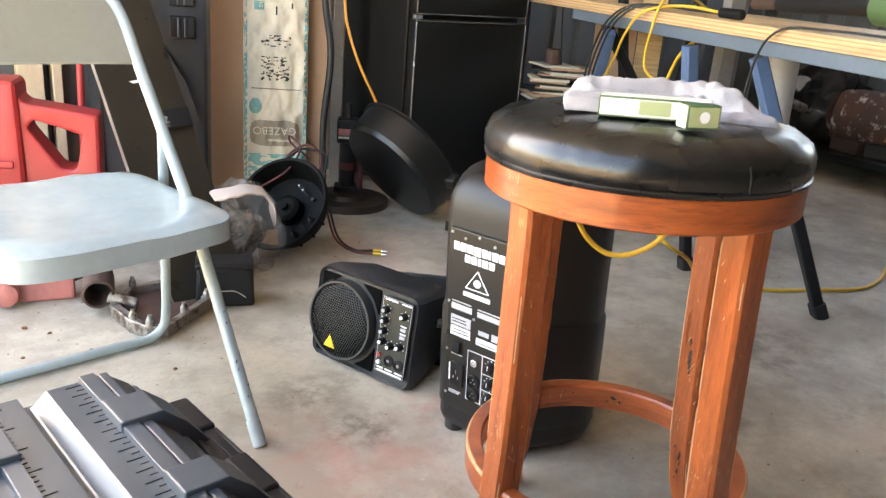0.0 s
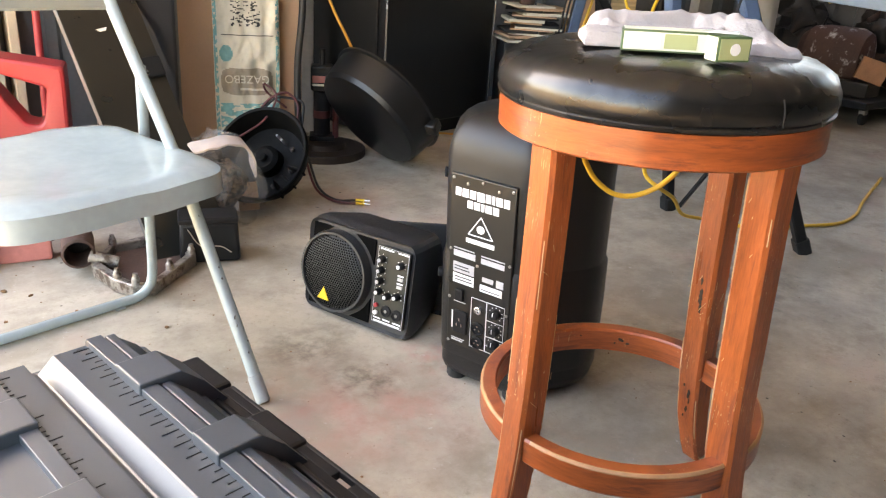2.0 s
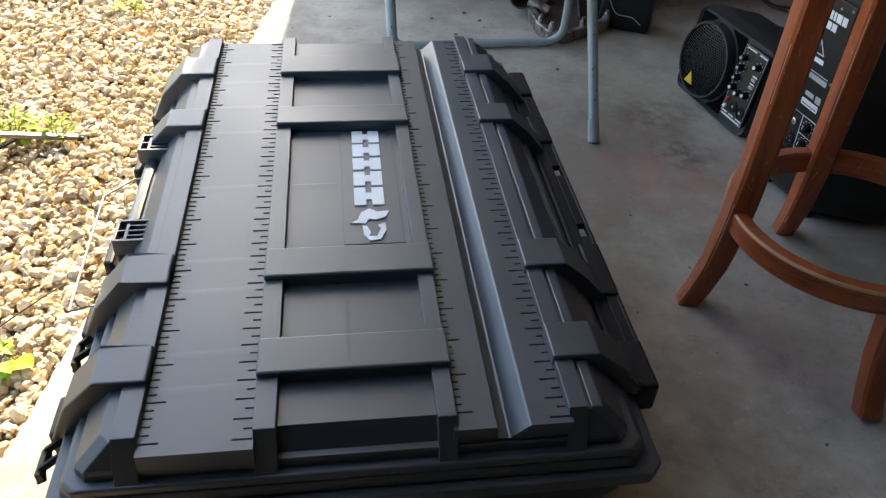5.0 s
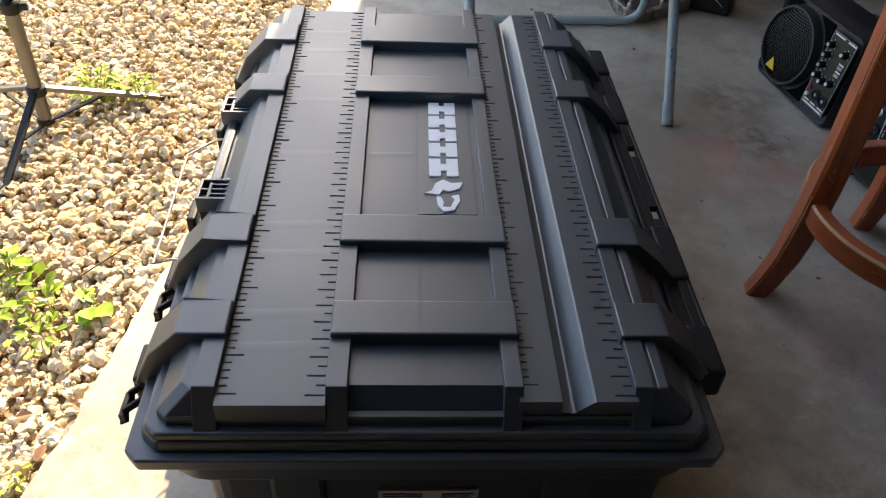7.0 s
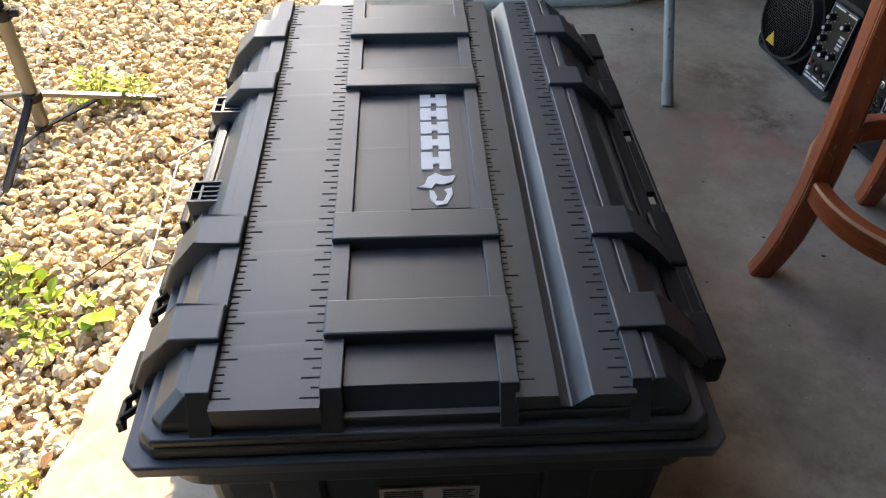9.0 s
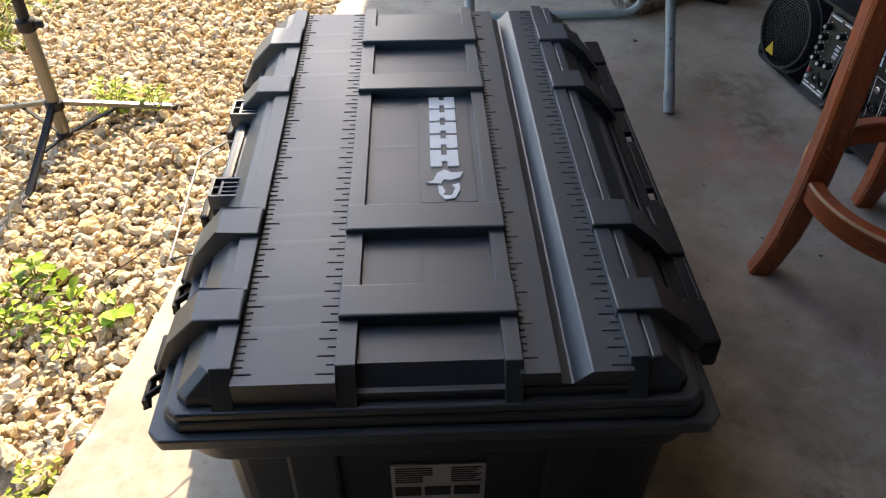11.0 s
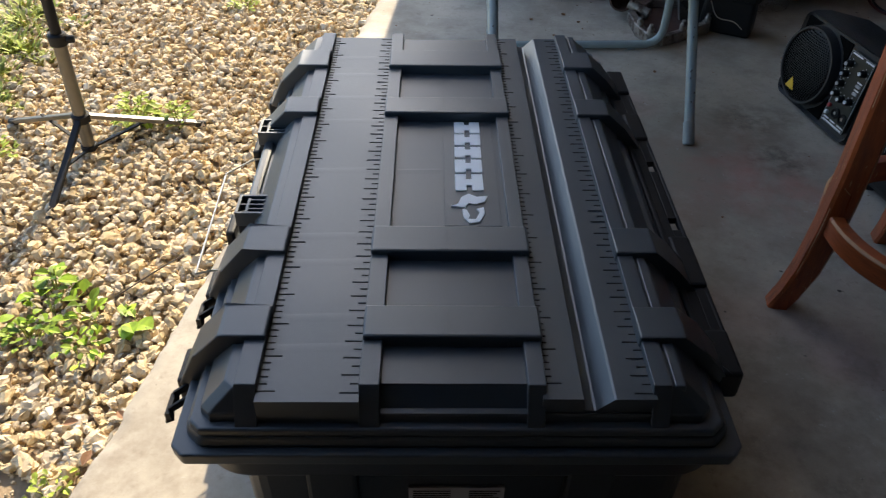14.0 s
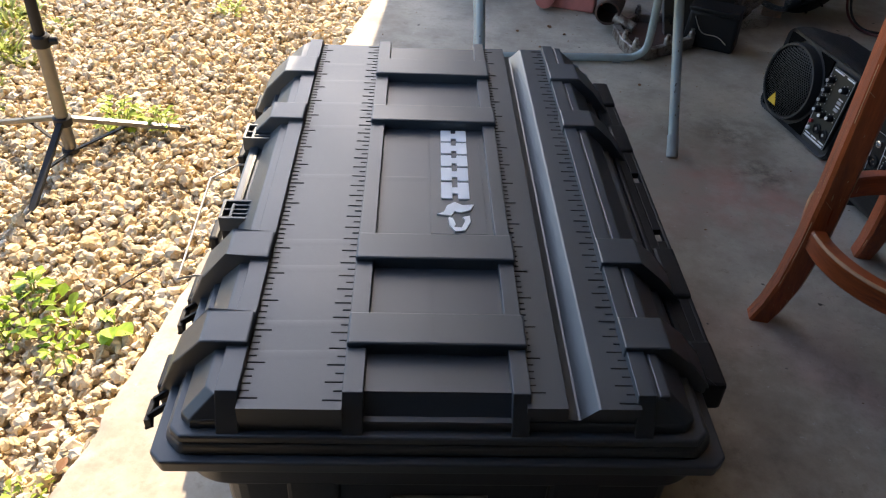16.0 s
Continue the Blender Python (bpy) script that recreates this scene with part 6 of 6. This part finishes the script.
for k, mt, lab in ((0, M_RED_CORD, "dark red lead"), (1, M_BLACK_CORD, "black lead")):
    o = 0.022 * k
    root = thing("cable", "twin black and red cable trailing to yellow crimp lugs", "cable", pose(0, 0, 0))
    part("lead", tube([(1.33, 2.38, 0.24), (1.38 + o, 2.36, 0.31), (1.43 + o, 2.33, 0.335 - o), (1.455 + o, 2.30, 0.30), (1.44 + o, 2.28, 0.25), (1.435 + 0.6 * o, 2.27, 0.20), (1.448 + 0.6 * o, 2.24, 0.11), (1.45 + 0.6 * o, 2.19, 0.03), (1.46 + 0.6 * o, 2.11, 0.008), (1.505 + o, 2.045 + 1.2 * o, 0.007)], 0.0042, 8, 6), mt, root, lab)
    part("lug", rod((1.505 + o, 2.045 + 1.2 * o, 0.008), (1.525 + o, 2.023 + 1.2 * o, 0.008), 0.0048, 12, 0.001), M_YELLOW, root, "yellow crimp lug")
    part("ring", tube([(1.525 + o, 2.023 + 1.2 * o, 0.008), (1.538 + o, 2.009 + 1.2 * o, 0.007)], 0.004, 8), M_CHROME, root)
root = thing("cable", "red cable loop over the motor", "cable", pose(0, 0, 0))
part("lead", tube([(1.24, 2.34, 0.20), (1.33, 2.31, 0.26), (1.385, 2.32, 0.33), (1.365, 2.36, 0.365), (1.39, 2.38, 0.33), (1.44, 2.34, 0.28)], 0.0035, 8, 6), M_RED_CORD, root)

# brake disc with a bottle jack standing on it
root = thing("brake_disc", "dark rusty brake disc lying on the floor", "brake disc", pose(1.808, 2.605, 0))
part("rotor", lathe([(0.06, 0.0), (0.165, 0.0), (0.168, 0.003), (0.168, 0.026), (0.165, 0.03), (0.09, 0.03), (0.085, 0.05), (0.03, 0.052)], 48), M_DISC, root)
root = thing("bottle_jack", "black bottle jack with faded red plate standing on the brake disc", "jack", pose(1.820, 2.635, 0.052, 0, 0, -38))
part("base", box(-0.05, 0.05, -0.045, 0.045, 0.0, 0.02, 0.004), M_PLASTIC_DARK, root)
part("cylinder", rod((0, 0, 0.02), (0, 0, 0.20), 0.033, 24, 0.004), M_PLASTIC_DARK, root)
part("band", rod((0, 0, 0.09), (0, 0, 0.12), 0.0345, 24), M_RED_CORD, root)
part("head", box(-0.045, 0.045, -0.04, 0.04, 0.20, 0.30, 0.010), M_PLASTIC_DARK, root)
part("plate", box(-0.038, 0.026, -0.0425, -0.039, 0.235, 0.262), M_PINK, root, "faded red plate")
part("plate", box(-0.038, 0.026, -0.0425, -0.039, 0.222, 0.230), M_CREAM_BOX, root, "pale stripe")
part("ram", rod((0, 0, 0.30), (0, 0, 0.36), 0.012, 16, 0.002), M_DARK_STEEL, root)
part("pump", rod((0.055, -0.01, 0.01), (0.055, -0.01, 0.18), 0.012, 14, 0.002), M_RED_CORD, root)

# black tub leaning on its rim
N = Vector((-0.80, 0.03, -0.60)).normalized()
C = Vector((1.792, 2.331, 0.190))
root = thing("plastic_tub", "round black plastic drain tub standing on its rim", "tub", pose(0, 0, 0))
part("shell", lathe([(0.005, 0.0), (0.19, 0.0), (0.212, 0.006), (0.222, 0.022), (0.235, 0.118), (0.245, 0.122), (0.245, 0.130), (0.231, 0.130), (0.214, 0.03), (0.19, 0.012), (0.005, 0.012)], 64, align(C, C - N)), M_TUB, root)
part("pouring_lip", box(-0.035, 0.035, -0.02, 0.03, -0.03, 0.02, 0.008, m=align(C - N * 0.09 + Vector((0.045, -0.222, -0.035)), C - N)), M_TUB, root)


# ---- work table on a steel trestle ----
A, B = Vector((2.62, 2.16, 0)), Vector((1.80, 0.50, 0))
D = (B - A).normalized()
TBL = Matrix.Translation(A + Vector((0, 0, 0.028))) @ pose(0, 0, 0, 0, 0, math.degrees(math.atan2(D.y, D.x))) @ pose(0, 0, 0, 0, 0.9, 0)   # x towards the near end, y away from the room's middle
LT = (B - A).length
root = thing("work_table", "raw pine plank table top with striped edge", "table", TBL)
for k in range(4):
    part("plank", box(-0.52, LT + 0.3, -0.03 + 0.196 * k, 0.1625 + 0.196 * k, 0.815, 0.852 - 0.001 * (k % 2), 0.002), M_PLY, root)
for k in range(3):
    part("ply_layer", box(-0.518, LT + 0.298, -0.0308, -0.0298, 0.821 + 0.011 * k, 0.824 + 0.011 * k), M_WORN, root, "darker glued layer in the edge")
root = thing("trestle", "blue-grey steel trestle with splayed blue and black legs", "trestle", TBL)
part("beam", box(-0.03, LT + 0.25, -0.02, 0.03, 0.775, 0.8145, 0.003), M_GREY_STEEL, root)
inv = TBL.inverted()
for top, foot in (((2.255, 1.42, 0.775), (2.395, 1.365, 0)), ((2.49, 1.90, 0.775), (2.80, 2.24, 0)), ((2.09, 1.11, 0.775), (2.38, 0.875, 0))):
    a, b = inv @ Vector(top), inv @ Vector(foot)
    mid = a.lerp(b, 0.52)
    leg = part("leg", sweep([a, mid], 0.042, 0.042), M_BLUE, root)
    part("leg_extension", sweep([mid, b], 0.034, 0.034), M_PLASTIC_DARK, leg, "black lower leg")
    part("foot", sweep([a.lerp(b, 0.94), b], 0.044, 0.044), M_BLACK_RUBBER, leg)
a, b = inv @ Vector((2.4, 1.326, 0.02)), inv @ Vector((2.4, 1.241, 0.181))
part("brace", sweep([a, b], 0.02, 0.012), M_PLASTIC_DARK, root)
for x in (0.2, LT - 0.2):
    part("leg", sweep([(x, 0.02, 0.775), (x, 0.62, 0.0 - 0.042 + 0.026 * x)], 0.036, 0.036), M_PLASTIC_DARK, root)

root = thing("power_tool", "black and green hand tool lying on the table", "power tool", TBL)
part("grip", rod((LT - 0.78, 0.10, 0.912), (LT - 0.40, 0.08, 0.93), 0.026, 20, 0.006), M_PLASTIC_DARK, root)
part("nose", rod((LT - 0.92, 0.12, 0.905), (LT - 0.78, 0.10, 0.912), 0.017, 18, 0.004), M_RUST_PLAIN, root)
part("body", rod((LT - 0.40, 0.08, 0.928), (LT - 0.20, 0.07, 0.93), 0.046, 22, 0.01), M_GREEN_BOX, root, "green housing")
root = thing("cable", "yellow extension cord looping from the table behind the stool", "cable", pose(0, 0, 0))
E1 = lambda x, y, z: tuple(TBL @ Vector((x, y, z)))
part("cord", tube([E1(0.80, 0.10, 0.868), E1(0.68, 0.03, 0.875), E1(0.58, -0.05, 0.845), E1(0.52, -0.075, 0.76), E1(0.475, -0.08, 0.66), (1.60, 1.30, 0.66), (1.000, 0.930, 0.660), (0.981, 0.855, 0.558), (0.988, 0.845, 0.532), (0.997, 0.830, 0.508), (1.013, 0.803, 0.488), (1.030, 0.774, 0.488), (1.045, 0.744, 0.506), (1.054, 0.726, 0.526), (1.061, 0.713, 0.550), (1.065, 0.703, 0.579),
                   (1.17, 0.78, 0.66), (1.80, 1.15, 0.66), E1(0.67, -0.06, 0.66), E1(0.66, -0.055, 0.80), E1(0.655, -0.02, 0.89), E1(0.64, 0.08, 0.905), E1(0.60, 0.2, 0.862)], 0.0046, 18, 6), M_CORD, root)
part("plug", rod(E1(0.80, 0.10, 0.868), E1(0.90, 0.11, 0.868), 0.016, 18, 0.004), M_PLASTIC_DARK, root)
root = thing("cable", "yellow cord dropping to the floor and running across it", "cable", pose(0, 0, 0))
part("cord", tube([E1(0.74, 0.10, 0.80), E1(0.72, 0.02, 0.70), (2.0, 1.36, 0.50), (1.912, 1.238, 0.314), (1.92, 1.225, 0.25), (1.94, 1.19, 0.218), (2.08, 1.2, 0.15), (2.25, 1.24, 0.05), (2.387, 1.219, 0.008), (2.439, 1.089, 0.008), (2.586, 0.991, 0.008), (2.757, 0.897, 0.008), (2.93, 0.888, 0.008), (3.12, 0.923, 0.008), (3.557, 0.983, 0.008)], 0.006, 18, 6), M_CORD, root)
for k in range(3):
    root = thing("cable", "thin black cable hanging over the table edge", "cable", pose(0, 0, 0))
    x = 0.36 + 0.03 * k
    part("cord", tube([E1(x + 0.3, 0.15, 0.862), E1(x + 0.1, 0.0, 0.864), E1(x, -0.06, 0.80), E1(x - 0.10, -0.06, 0.66), E1(x - 0.16, -0.05, 0.5)], 0.004, 8, 6), M_BLACK_CORD, root)
root = thing("cable", "thin black cable hanging over the table edge", "cable", pose(0, 0, 0))
part("cord", tube([E1(LT - 0.15, 0.04, 0.86), E1(LT - 0.45, 0.0, 0.862), E1(LT - 0.60, -0.045, 0.84), E1(LT - 0.66, -0.05, 0.7), E1(LT - 0.67, -0.04, 0.4)], 0.0035, 8, 6), M_BLACK_CORD, root)

# things standing behind the table
tagged(part("spirit_level", box(-0.05, 0.05, -0.012, 0.012, 0, 1.0, 0.003), M_PLY, at=pose(2.76, 1.88, 0, -4, 0, -45)), "yellowish timber level standing upright", "level")
tagged(part("grey_post", box(-0.03, 0.03, -0.03, 0.03, 0, ROOF - 0.12, 0.004), M_STUD, at=pose(2.80, 1.58, 0, 0, 0, -30)), "grey steel post", "post", kind="structure")
tagged(part("white_pipe", rod((0, 0, 0), (0, 0, 0.80), 0.055, 24, 0.004), M_LABEL, at=pose(2.75, 1.30, 0, -3, 2, 0)), "pale grey plastic pipe standing upright", "pipe")
for x, y, a in ((2.85, 1.95, -6), (2.88, 1.86, 4)):
    tagged(part("black_pole", rod((0, 0, 0), (0, 0, 1.0), 0.022, 14), M_PLASTIC_DARK, at=pose(x, y, 0, a, a, 0)), "black steel pole leaning upright", "pole", group="black poles behind the table")
root = thing("paper_stack", "untidy stack of papers and tins on a dark crate", "stack", pose(2.87, 2.42, 0, 0, 0, -42))
part("crate", box(-0.14, 0.14, -0.1, 0.15, 0.0, 0.42, 0.006), M_PLASTIC_DARK, root)
z = 0.42
for k in range(16):
    h = random.uniform(0.004, 0.014)
    o = random.uniform(-0.04, 0.04)
    part("folded_paper", box(-0.11 + o, 0.08 + 2 * o, -0.09, 0.10, z, z + h, 0.002, m=pose(0, 0, 0, 0, 0, random.uniform(-16, 16))), (M_PAPER, M_DARK_CLOTH, M_CARDBOARD)[k % 3], root)
    z += h
part("tin", rod((-0.04, -0.02, z), (-0.04, -0.02, z + 0.07), 0.035, 20, 0.003), M_RUST_PLAIN, root)
tagged(part("cardboard_sheet", box(-0.10, 0.10, 0, 0.012, 0, 1.2, 0.002), M_CARDBOARD, at=pose(3.12, 2.30, 0, -4, 0, -45)), "tall brown cardboard sheet behind the stack", "cardboard")
tagged(part("cable", tube([gar(2.95, 2.95, 1.6), gar(2.95, 2.93, 0.9), gar(2.99, 2.93, 0.55), gar(3.0, 2.92, 0.3)], 0.004, 8, 6), M_BLACK_CORD), "thin black cable hanging beside the fridge", "cable")
tagged(part("cable", tube([(1.63, 2.50, 1.3), (1.66, 2.474, 0.824), (1.676, 2.462, 0.708), (1.711, 2.436, 0.59), (1.77, 2.41, 0.468), (1.90, 2.46, 0.30), (2.15, 2.56, 0.06), (2.40, 2.60, 0.007), (2.52, 2.46, 0.006), (2.50, 2.20, 0.006)], 0.0052, 10, 6), M_ORANGE_CORD), "orange extension cord hanging behind the tub", "cable")
tagged(part("cable", tube([VIEW @ Vector((0.20, 0.05, 1.5)), VIEW @ Vector((0.165, 0.03, 0.9)), VIEW @ Vector((0.195, 0.02, 0.62)), VIEW @ Vector((0.175, 0.02, 0.36)), VIEW @ Vector((0.18, 0.0, 0.05))], 0.013, 10, 6), M_BLACK_CORD), "thick black hose hanging on the wall post", "hose")

tagged(part("grey_post", box(-0.025, 0.025, -0.025, 0.025, 0, ROOF - 0.12, 0.004), M_STUD, at=pose(1.966, 2.923, 0, 0, 0, -38)), "grey steel post beside the fridge", "post", kind="structure")

# old engine on a dolly
root = thing("engine_dolly", "black dolly on castors", "dolly", pose(4.979, 1.639, 0, 0, 0, -10))
part("deck", box(-0.40, 0.42, -0.34, 0.42, 0.11, 0.15, 0.008), M_PLASTIC_DARK, root)
for x, y in ((-0.24, -0.26), (-0.24, 0.24), (0.29, -0.26), (0.29, 0.24)):
    caster = part("castor", box(x - 0.02, x + 0.02, y - 0.018, y + 0.018, 0.06, 0.11, 0.003), M_STEEL, root)
    part("wheel", lathe([(0.01, -0.013), (0.036, -0.013), (0.04, -0.009), (0.04, 0.009), (0.036, 0.013), (0.01, 0.013)], 24, pose(x + 0.01, y, 0.04, 90)), M_BLACK_RUBBER, caster)
root = thing("old_tank", "rusty brown steel tank with flaking white paint", "tank", pose(4.83, 1.70, 0.15, 0, 0, -25) @ Matrix.Diagonal((0.84, 0.84, 0.98, 1)))
part("shell", lathe([(0.03, -0.24), (0.10, -0.22), (0.145, -0.16), (0.16, -0.06), (0.162, 0.16), (0.14, 0.22), (0.04, 0.25)], 40, Matrix.Translation((0, 0, 0.205)) @ pose(0, 0, 0, 90, 0, 20)), M_RUST, root)
part("cradle", box(-0.13, 0.13, -0.12, 0.12, 0.0, 0.075, 0.006), M_RUST_PLAIN, root)
part("side_block", box(-0.17, 0.06, -0.34, -0.12, 0.0, 0.085, 0.01, m=pose(0, 0, 0, 0, 0, 20)), M_DARK_STEEL, root)
tagged(part("brick", box(-0.04, 0.04, -0.075, 0.075, 0.0, 0.125, 0.006), M_BRICK, at=pose(4.73, 1.462, 0.236, 14, 6, 22)), "orange brick on the dolly", "brick")


def scrap_heap(label, at, rx, ry, rz, seed):
    """Cast pieces, tubes and plates thrown together."""
    root = thing("scrap_heap", label, "scrap", at)
    rng = random.Random(seed)
    part("casting", crumple(blob(rx * 0.8, ry * 0.8, rz * 0.75, 0.10, 7, seed, 4), 0.05, 19), M_DARK_STEEL, root, sharp=70)
    for k in range(16):
        a, t = rng.uniform(0, 6.28), rng.uniform(-0.6, 0.9)
        q = math.sqrt(max(0.0, 1 - t * t))
        p = Vector((rx * 0.8 * q * math.cos(a), ry * 0.8 * q * math.sin(a), rz * 0.8 * t))
        d = Vector((rng.uniform(-1, 1), rng.uniform(-1, 1), rng.uniform(-0.6, 0.6))).normalized() * rng.uniform(0.06, 0.16)
        mt = rng.choice((M_ALU, M_RUST_PLAIN, M_STEEL, M_PLASTIC_DARK))
        if k % 3 == 0:
            part("tube", rod(p - d, p + d, rng.uniform(0.01, 0.03), 18, 0.003), mt, root)
        elif k % 3 == 1:
            part("plate", box(-0.09, 0.09, -0.05, 0.05, -0.008, 0.008, 0.003, m=align(p, p + d)), mt, root)
        else:
            part("pulley", lathe([(0.02, -0.02), (0.06, -0.02), (0.066, -0.012), (0.05, 0.0), (0.066, 0.012), (0.06, 0.02), (0.02, 0.02)], 28, align(p, p + d)), mt, root)


scrap_heap("heap of rusty engine parts", pose(5.15, 2.05, 0.34), 0.34, 0.30, 0.34, 3)
scrap_heap("heap of dark scrap on the dolly", pose(5.15, 1.50, 0.40), 0.24, 0.24, 0.26, 8)
tagged(part("tape_reel", lathe([(0.03, 0), (0.07, 0), (0.07, 0.05), (0.03, 0.05), (0.03, 0.0)], 28, pose(5.08, 1.90, 0.67, 70, 0, 30), closed=False), M_YELLOW), "yellow reel of tape on the scrap", "tape")

# ---- on the stool: carton and cloth ----
def stool_top():
    root = thing("small_carton", "small opened pale green carton on the stool seat", "carton", pose(0.789, 0.636, 0.7640, 0, 0, -57) @ pose(0, 0, 0, 0, -2) @ Matrix.Diagonal((1.13, 1.05, 1.25, 1)))
    part("tray", box(-0.045, 0.062, -0.014, 0.016, 0.0, 0.021, 0.0012), M_GREEN_BOX, root)
    part("front_print", box(-0.043, 0.060, -0.0149, -0.0141, 0.002, 0.019), M_CREAM_BOX, root, "pale printed side")
    part("white_print", box(-0.040, -0.004, -0.0156, -0.0150, 0.004, 0.018), M_WHITE_PRINT, root)
    part("lid_print", box(-0.043, 0.060, -0.013, 0.015, 0.0212, 0.0218), M_CREAM_BOX, root)
    part("white_flap", prism([(0.042, -0.016), (0.074, -0.020), (0.078, 0.004), (0.052, 0.008)], 0.0215, 0.0225), M_WHITE_PRINT, root, "folded white inner flap")
    part("colour_block", box(0.0, 0.034, -0.0156, -0.0150, 0.004, 0.018), M_LIME, root, "lime printed block")
    CAP = pose(0.050, -0.060, -0.001, 0, 0, 22)
    cap = part("end_cap", box(0.0, 0.037, 0.0, 0.024, 0.0, 0.023, 0.001, m=CAP), M_GREEN_BOX, root, "green end cap bent aside")
    part("cap_print", box(0.002, 0.035, -0.0008, -0.0001, 0.002, 0.021, m=CAP), M_LIME, cap)
    part("cap_flap", box(-0.0010, -0.0002, 0.001, 0.023, 0.001, 0.022, m=CAP), M_CREAM_BOX, cap, "pale inner face of the cap")
    part("cap_spot", lathe([(0.0055, 0), (0.0055, 0.0008)], 18, CAP @ pose(0.019, -0.0008, 0.0115, 90)), M_WHITE_PRINT, cap)
    cloth = thing("work_cloth", "crumpled pale grey cotton cloth on the stool seat", "cloth", pose(0.869, 0.650, 0.7615, 0, 0, -50))
    outline = [(-0.148, -0.030), (-0.142, 0.000), (-0.135, 0.045), (-0.06, 0.055), (0.02, 0.062), (0.075, 0.058), (0.10, 0.03), (0.146, -0.022), (0.142, -0.034), (0.08, -0.040), (0.02, -0.046), (-0.06, -0.042), (-0.135, -0.046)]

    def edge(x, y):
        """Distance inwards from the cloth's outline."""
        best, inside = 9.0, False
        for (x0, y0), (x1, y1) in zip(outline, outline[1:] + outline[:1]):
            k = max(0.0, min(1.0, ((x - x0) * (x1 - x0) + (y - y0) * (y1 - y0)) / ((x1 - x0) ** 2 + (y1 - y0) ** 2)))
            best = min(best, math.hypot(x - x0 - k * (x1 - x0), y - y0 - k * (y1 - y0)))
            if (y0 > y) != (y1 > y) and x < x0 + (y - y0) / (y1 - y0) * (x1 - x0):
                inside = not inside
        return best if inside else -best

    def roll(x, y, p, q, r, h, h2=None):
        """Height of a rounded fold along p-q."""
        k = max(0.0, min(1.0, ((x - p[0]) * (q[0] - p[0]) + (y - p[1]) * (q[1] - p[1])) / ((q[0] - p[0]) ** 2 + (q[1] - p[1]) ** 2)))
        d = math.hypot(x - p[0] - k * (q[0] - p[0]), y - p[1] - k * (q[1] - p[1])) / r
        return (h + ((h if h2 is None else h2) - h) * k) * math.sqrt(max(0.0, 1 - d * d))

    bm = bmesh.new()
    grid = {}
    for i in range(118):
        for j in range(50):
            x, y = -0.134 + 0.0025 * i, -0.052 + 0.0025 * j
            e = edge(x, y)
            if e < -0.002:
                continue
            crease = 1 - 2 * abs(noise.noise(Vector((x * 16 + y * 9, y * 30, 2)))) + 0.5 * (1 - 2 * abs(noise.noise(Vector((x * 40, y * 70 + x * 30, 5)))))
            h = max(0.008 + 0.003 * crease, roll(x, y, (-0.108, 0.030), (0.055, 0.050), 0.019, 0.034, 0.042), roll(x, y, (-0.100, 0.012), (0.03, 0.030), 0.014, 0.024, 0.020), roll(x, y, (-0.128, -0.010), (-0.02, 0.000), 0.015, 0.017),
                    roll(x, y, (0.060, 0.046), (0.045, 0.0), 0.012, 0.040, 0.022), roll(x, y, (0.070, 0.024), (0.138, -0.027), 0.028, 0.044, 0.006), roll(x, y, (0.03, 0.040), (0.09, 0.012), 0.022, 0.038, 0.040), roll(x, y, (-0.02, 0.012), (0.04, 0.008), 0.013, 0.022))
            h = (h + 0.004 * crease) * min(1.0, math.sqrt(max(0.0, e + 0.002) / 0.014))
            grid[i, j] = bm.verts.new((x, y, max(0.001, h)))
    for (i, j), v in grid.items():
        if (i + 1, j) in grid and (i, j + 1) in grid and (i + 1, j + 1) in grid:
            bm.faces.new((v, grid[i + 1, j], grid[i + 1, j + 1], grid[i, j + 1]))
    bmesh.ops.delete(bm, geom=[v for v in bm.verts if not v.link_faces], context="VERTS")
    rim = bmesh.ops.extrude_edge_only(bm, edges=[e for e in bm.edges if e.is_boundary])["geom"]
    for v in rim:
        if isinstance(v, bmesh.types.BMVert):
            v.co.z = 0.0
    part("fabric", bm, M_CLOTH, cloth, sharp=80)


stool_top()

# litter and marks on the floor
for x, y, r in ((0.45, 2.0, 0.006), (0.36, 1.9, 0.005), (0.5, 1.86, 0.004), (0.62, 1.66, 0.005), (0.41, 2.06, 0.008), (0.30, 2.02, 0.006)):
    tagged(part("debris", blob(r, r * 0.8, r * 0.5, r * 0.4, 90, x * 9, 2), M_DRY, at=pose(x, y, r * 0.4)), "small crumb of dry dirt on the floor", "debris", group="crumbs on the floor")
speck = bmesh.new()
bmesh.ops.create_icosphere(speck, subdivisions=1, radius=1)
co = np.array([v.co[:] for v in speck.verts])
fa = np.array([[v.index for v in f.verts] for f in speck.faces])
speck.free()
rng = np.random.default_rng(5)
verts, faces = [], []
for k in range(420):
    c = rng.uniform((0.15, 0.1), (3.4, 3.0)) if k % 3 else rng.normal((0.9, 1.9), (0.5, 0.35))
    s = 0.0009 + 0.0022 * rng.random() ** 3
    p = GAR @ Vector((float(c[0]), float(c[1]), 0.0))
    verts.append(co * np.array((s, s * rng.uniform(0.5, 1), s * 0.5)) + np.array((p.x, p.y, 0.3 * s)))
    faces.append(fa + len(co) * k)
me = bpy.data.meshes.new("grit")
me.from_pydata(np.concatenate(verts).tolist(), [], np.concatenate(faces).tolist())
me.materials.append(M_DRY)
tagged(new("grit", me), "dark grit and crumbs scattered on the slab", "grit", kind="stuff")
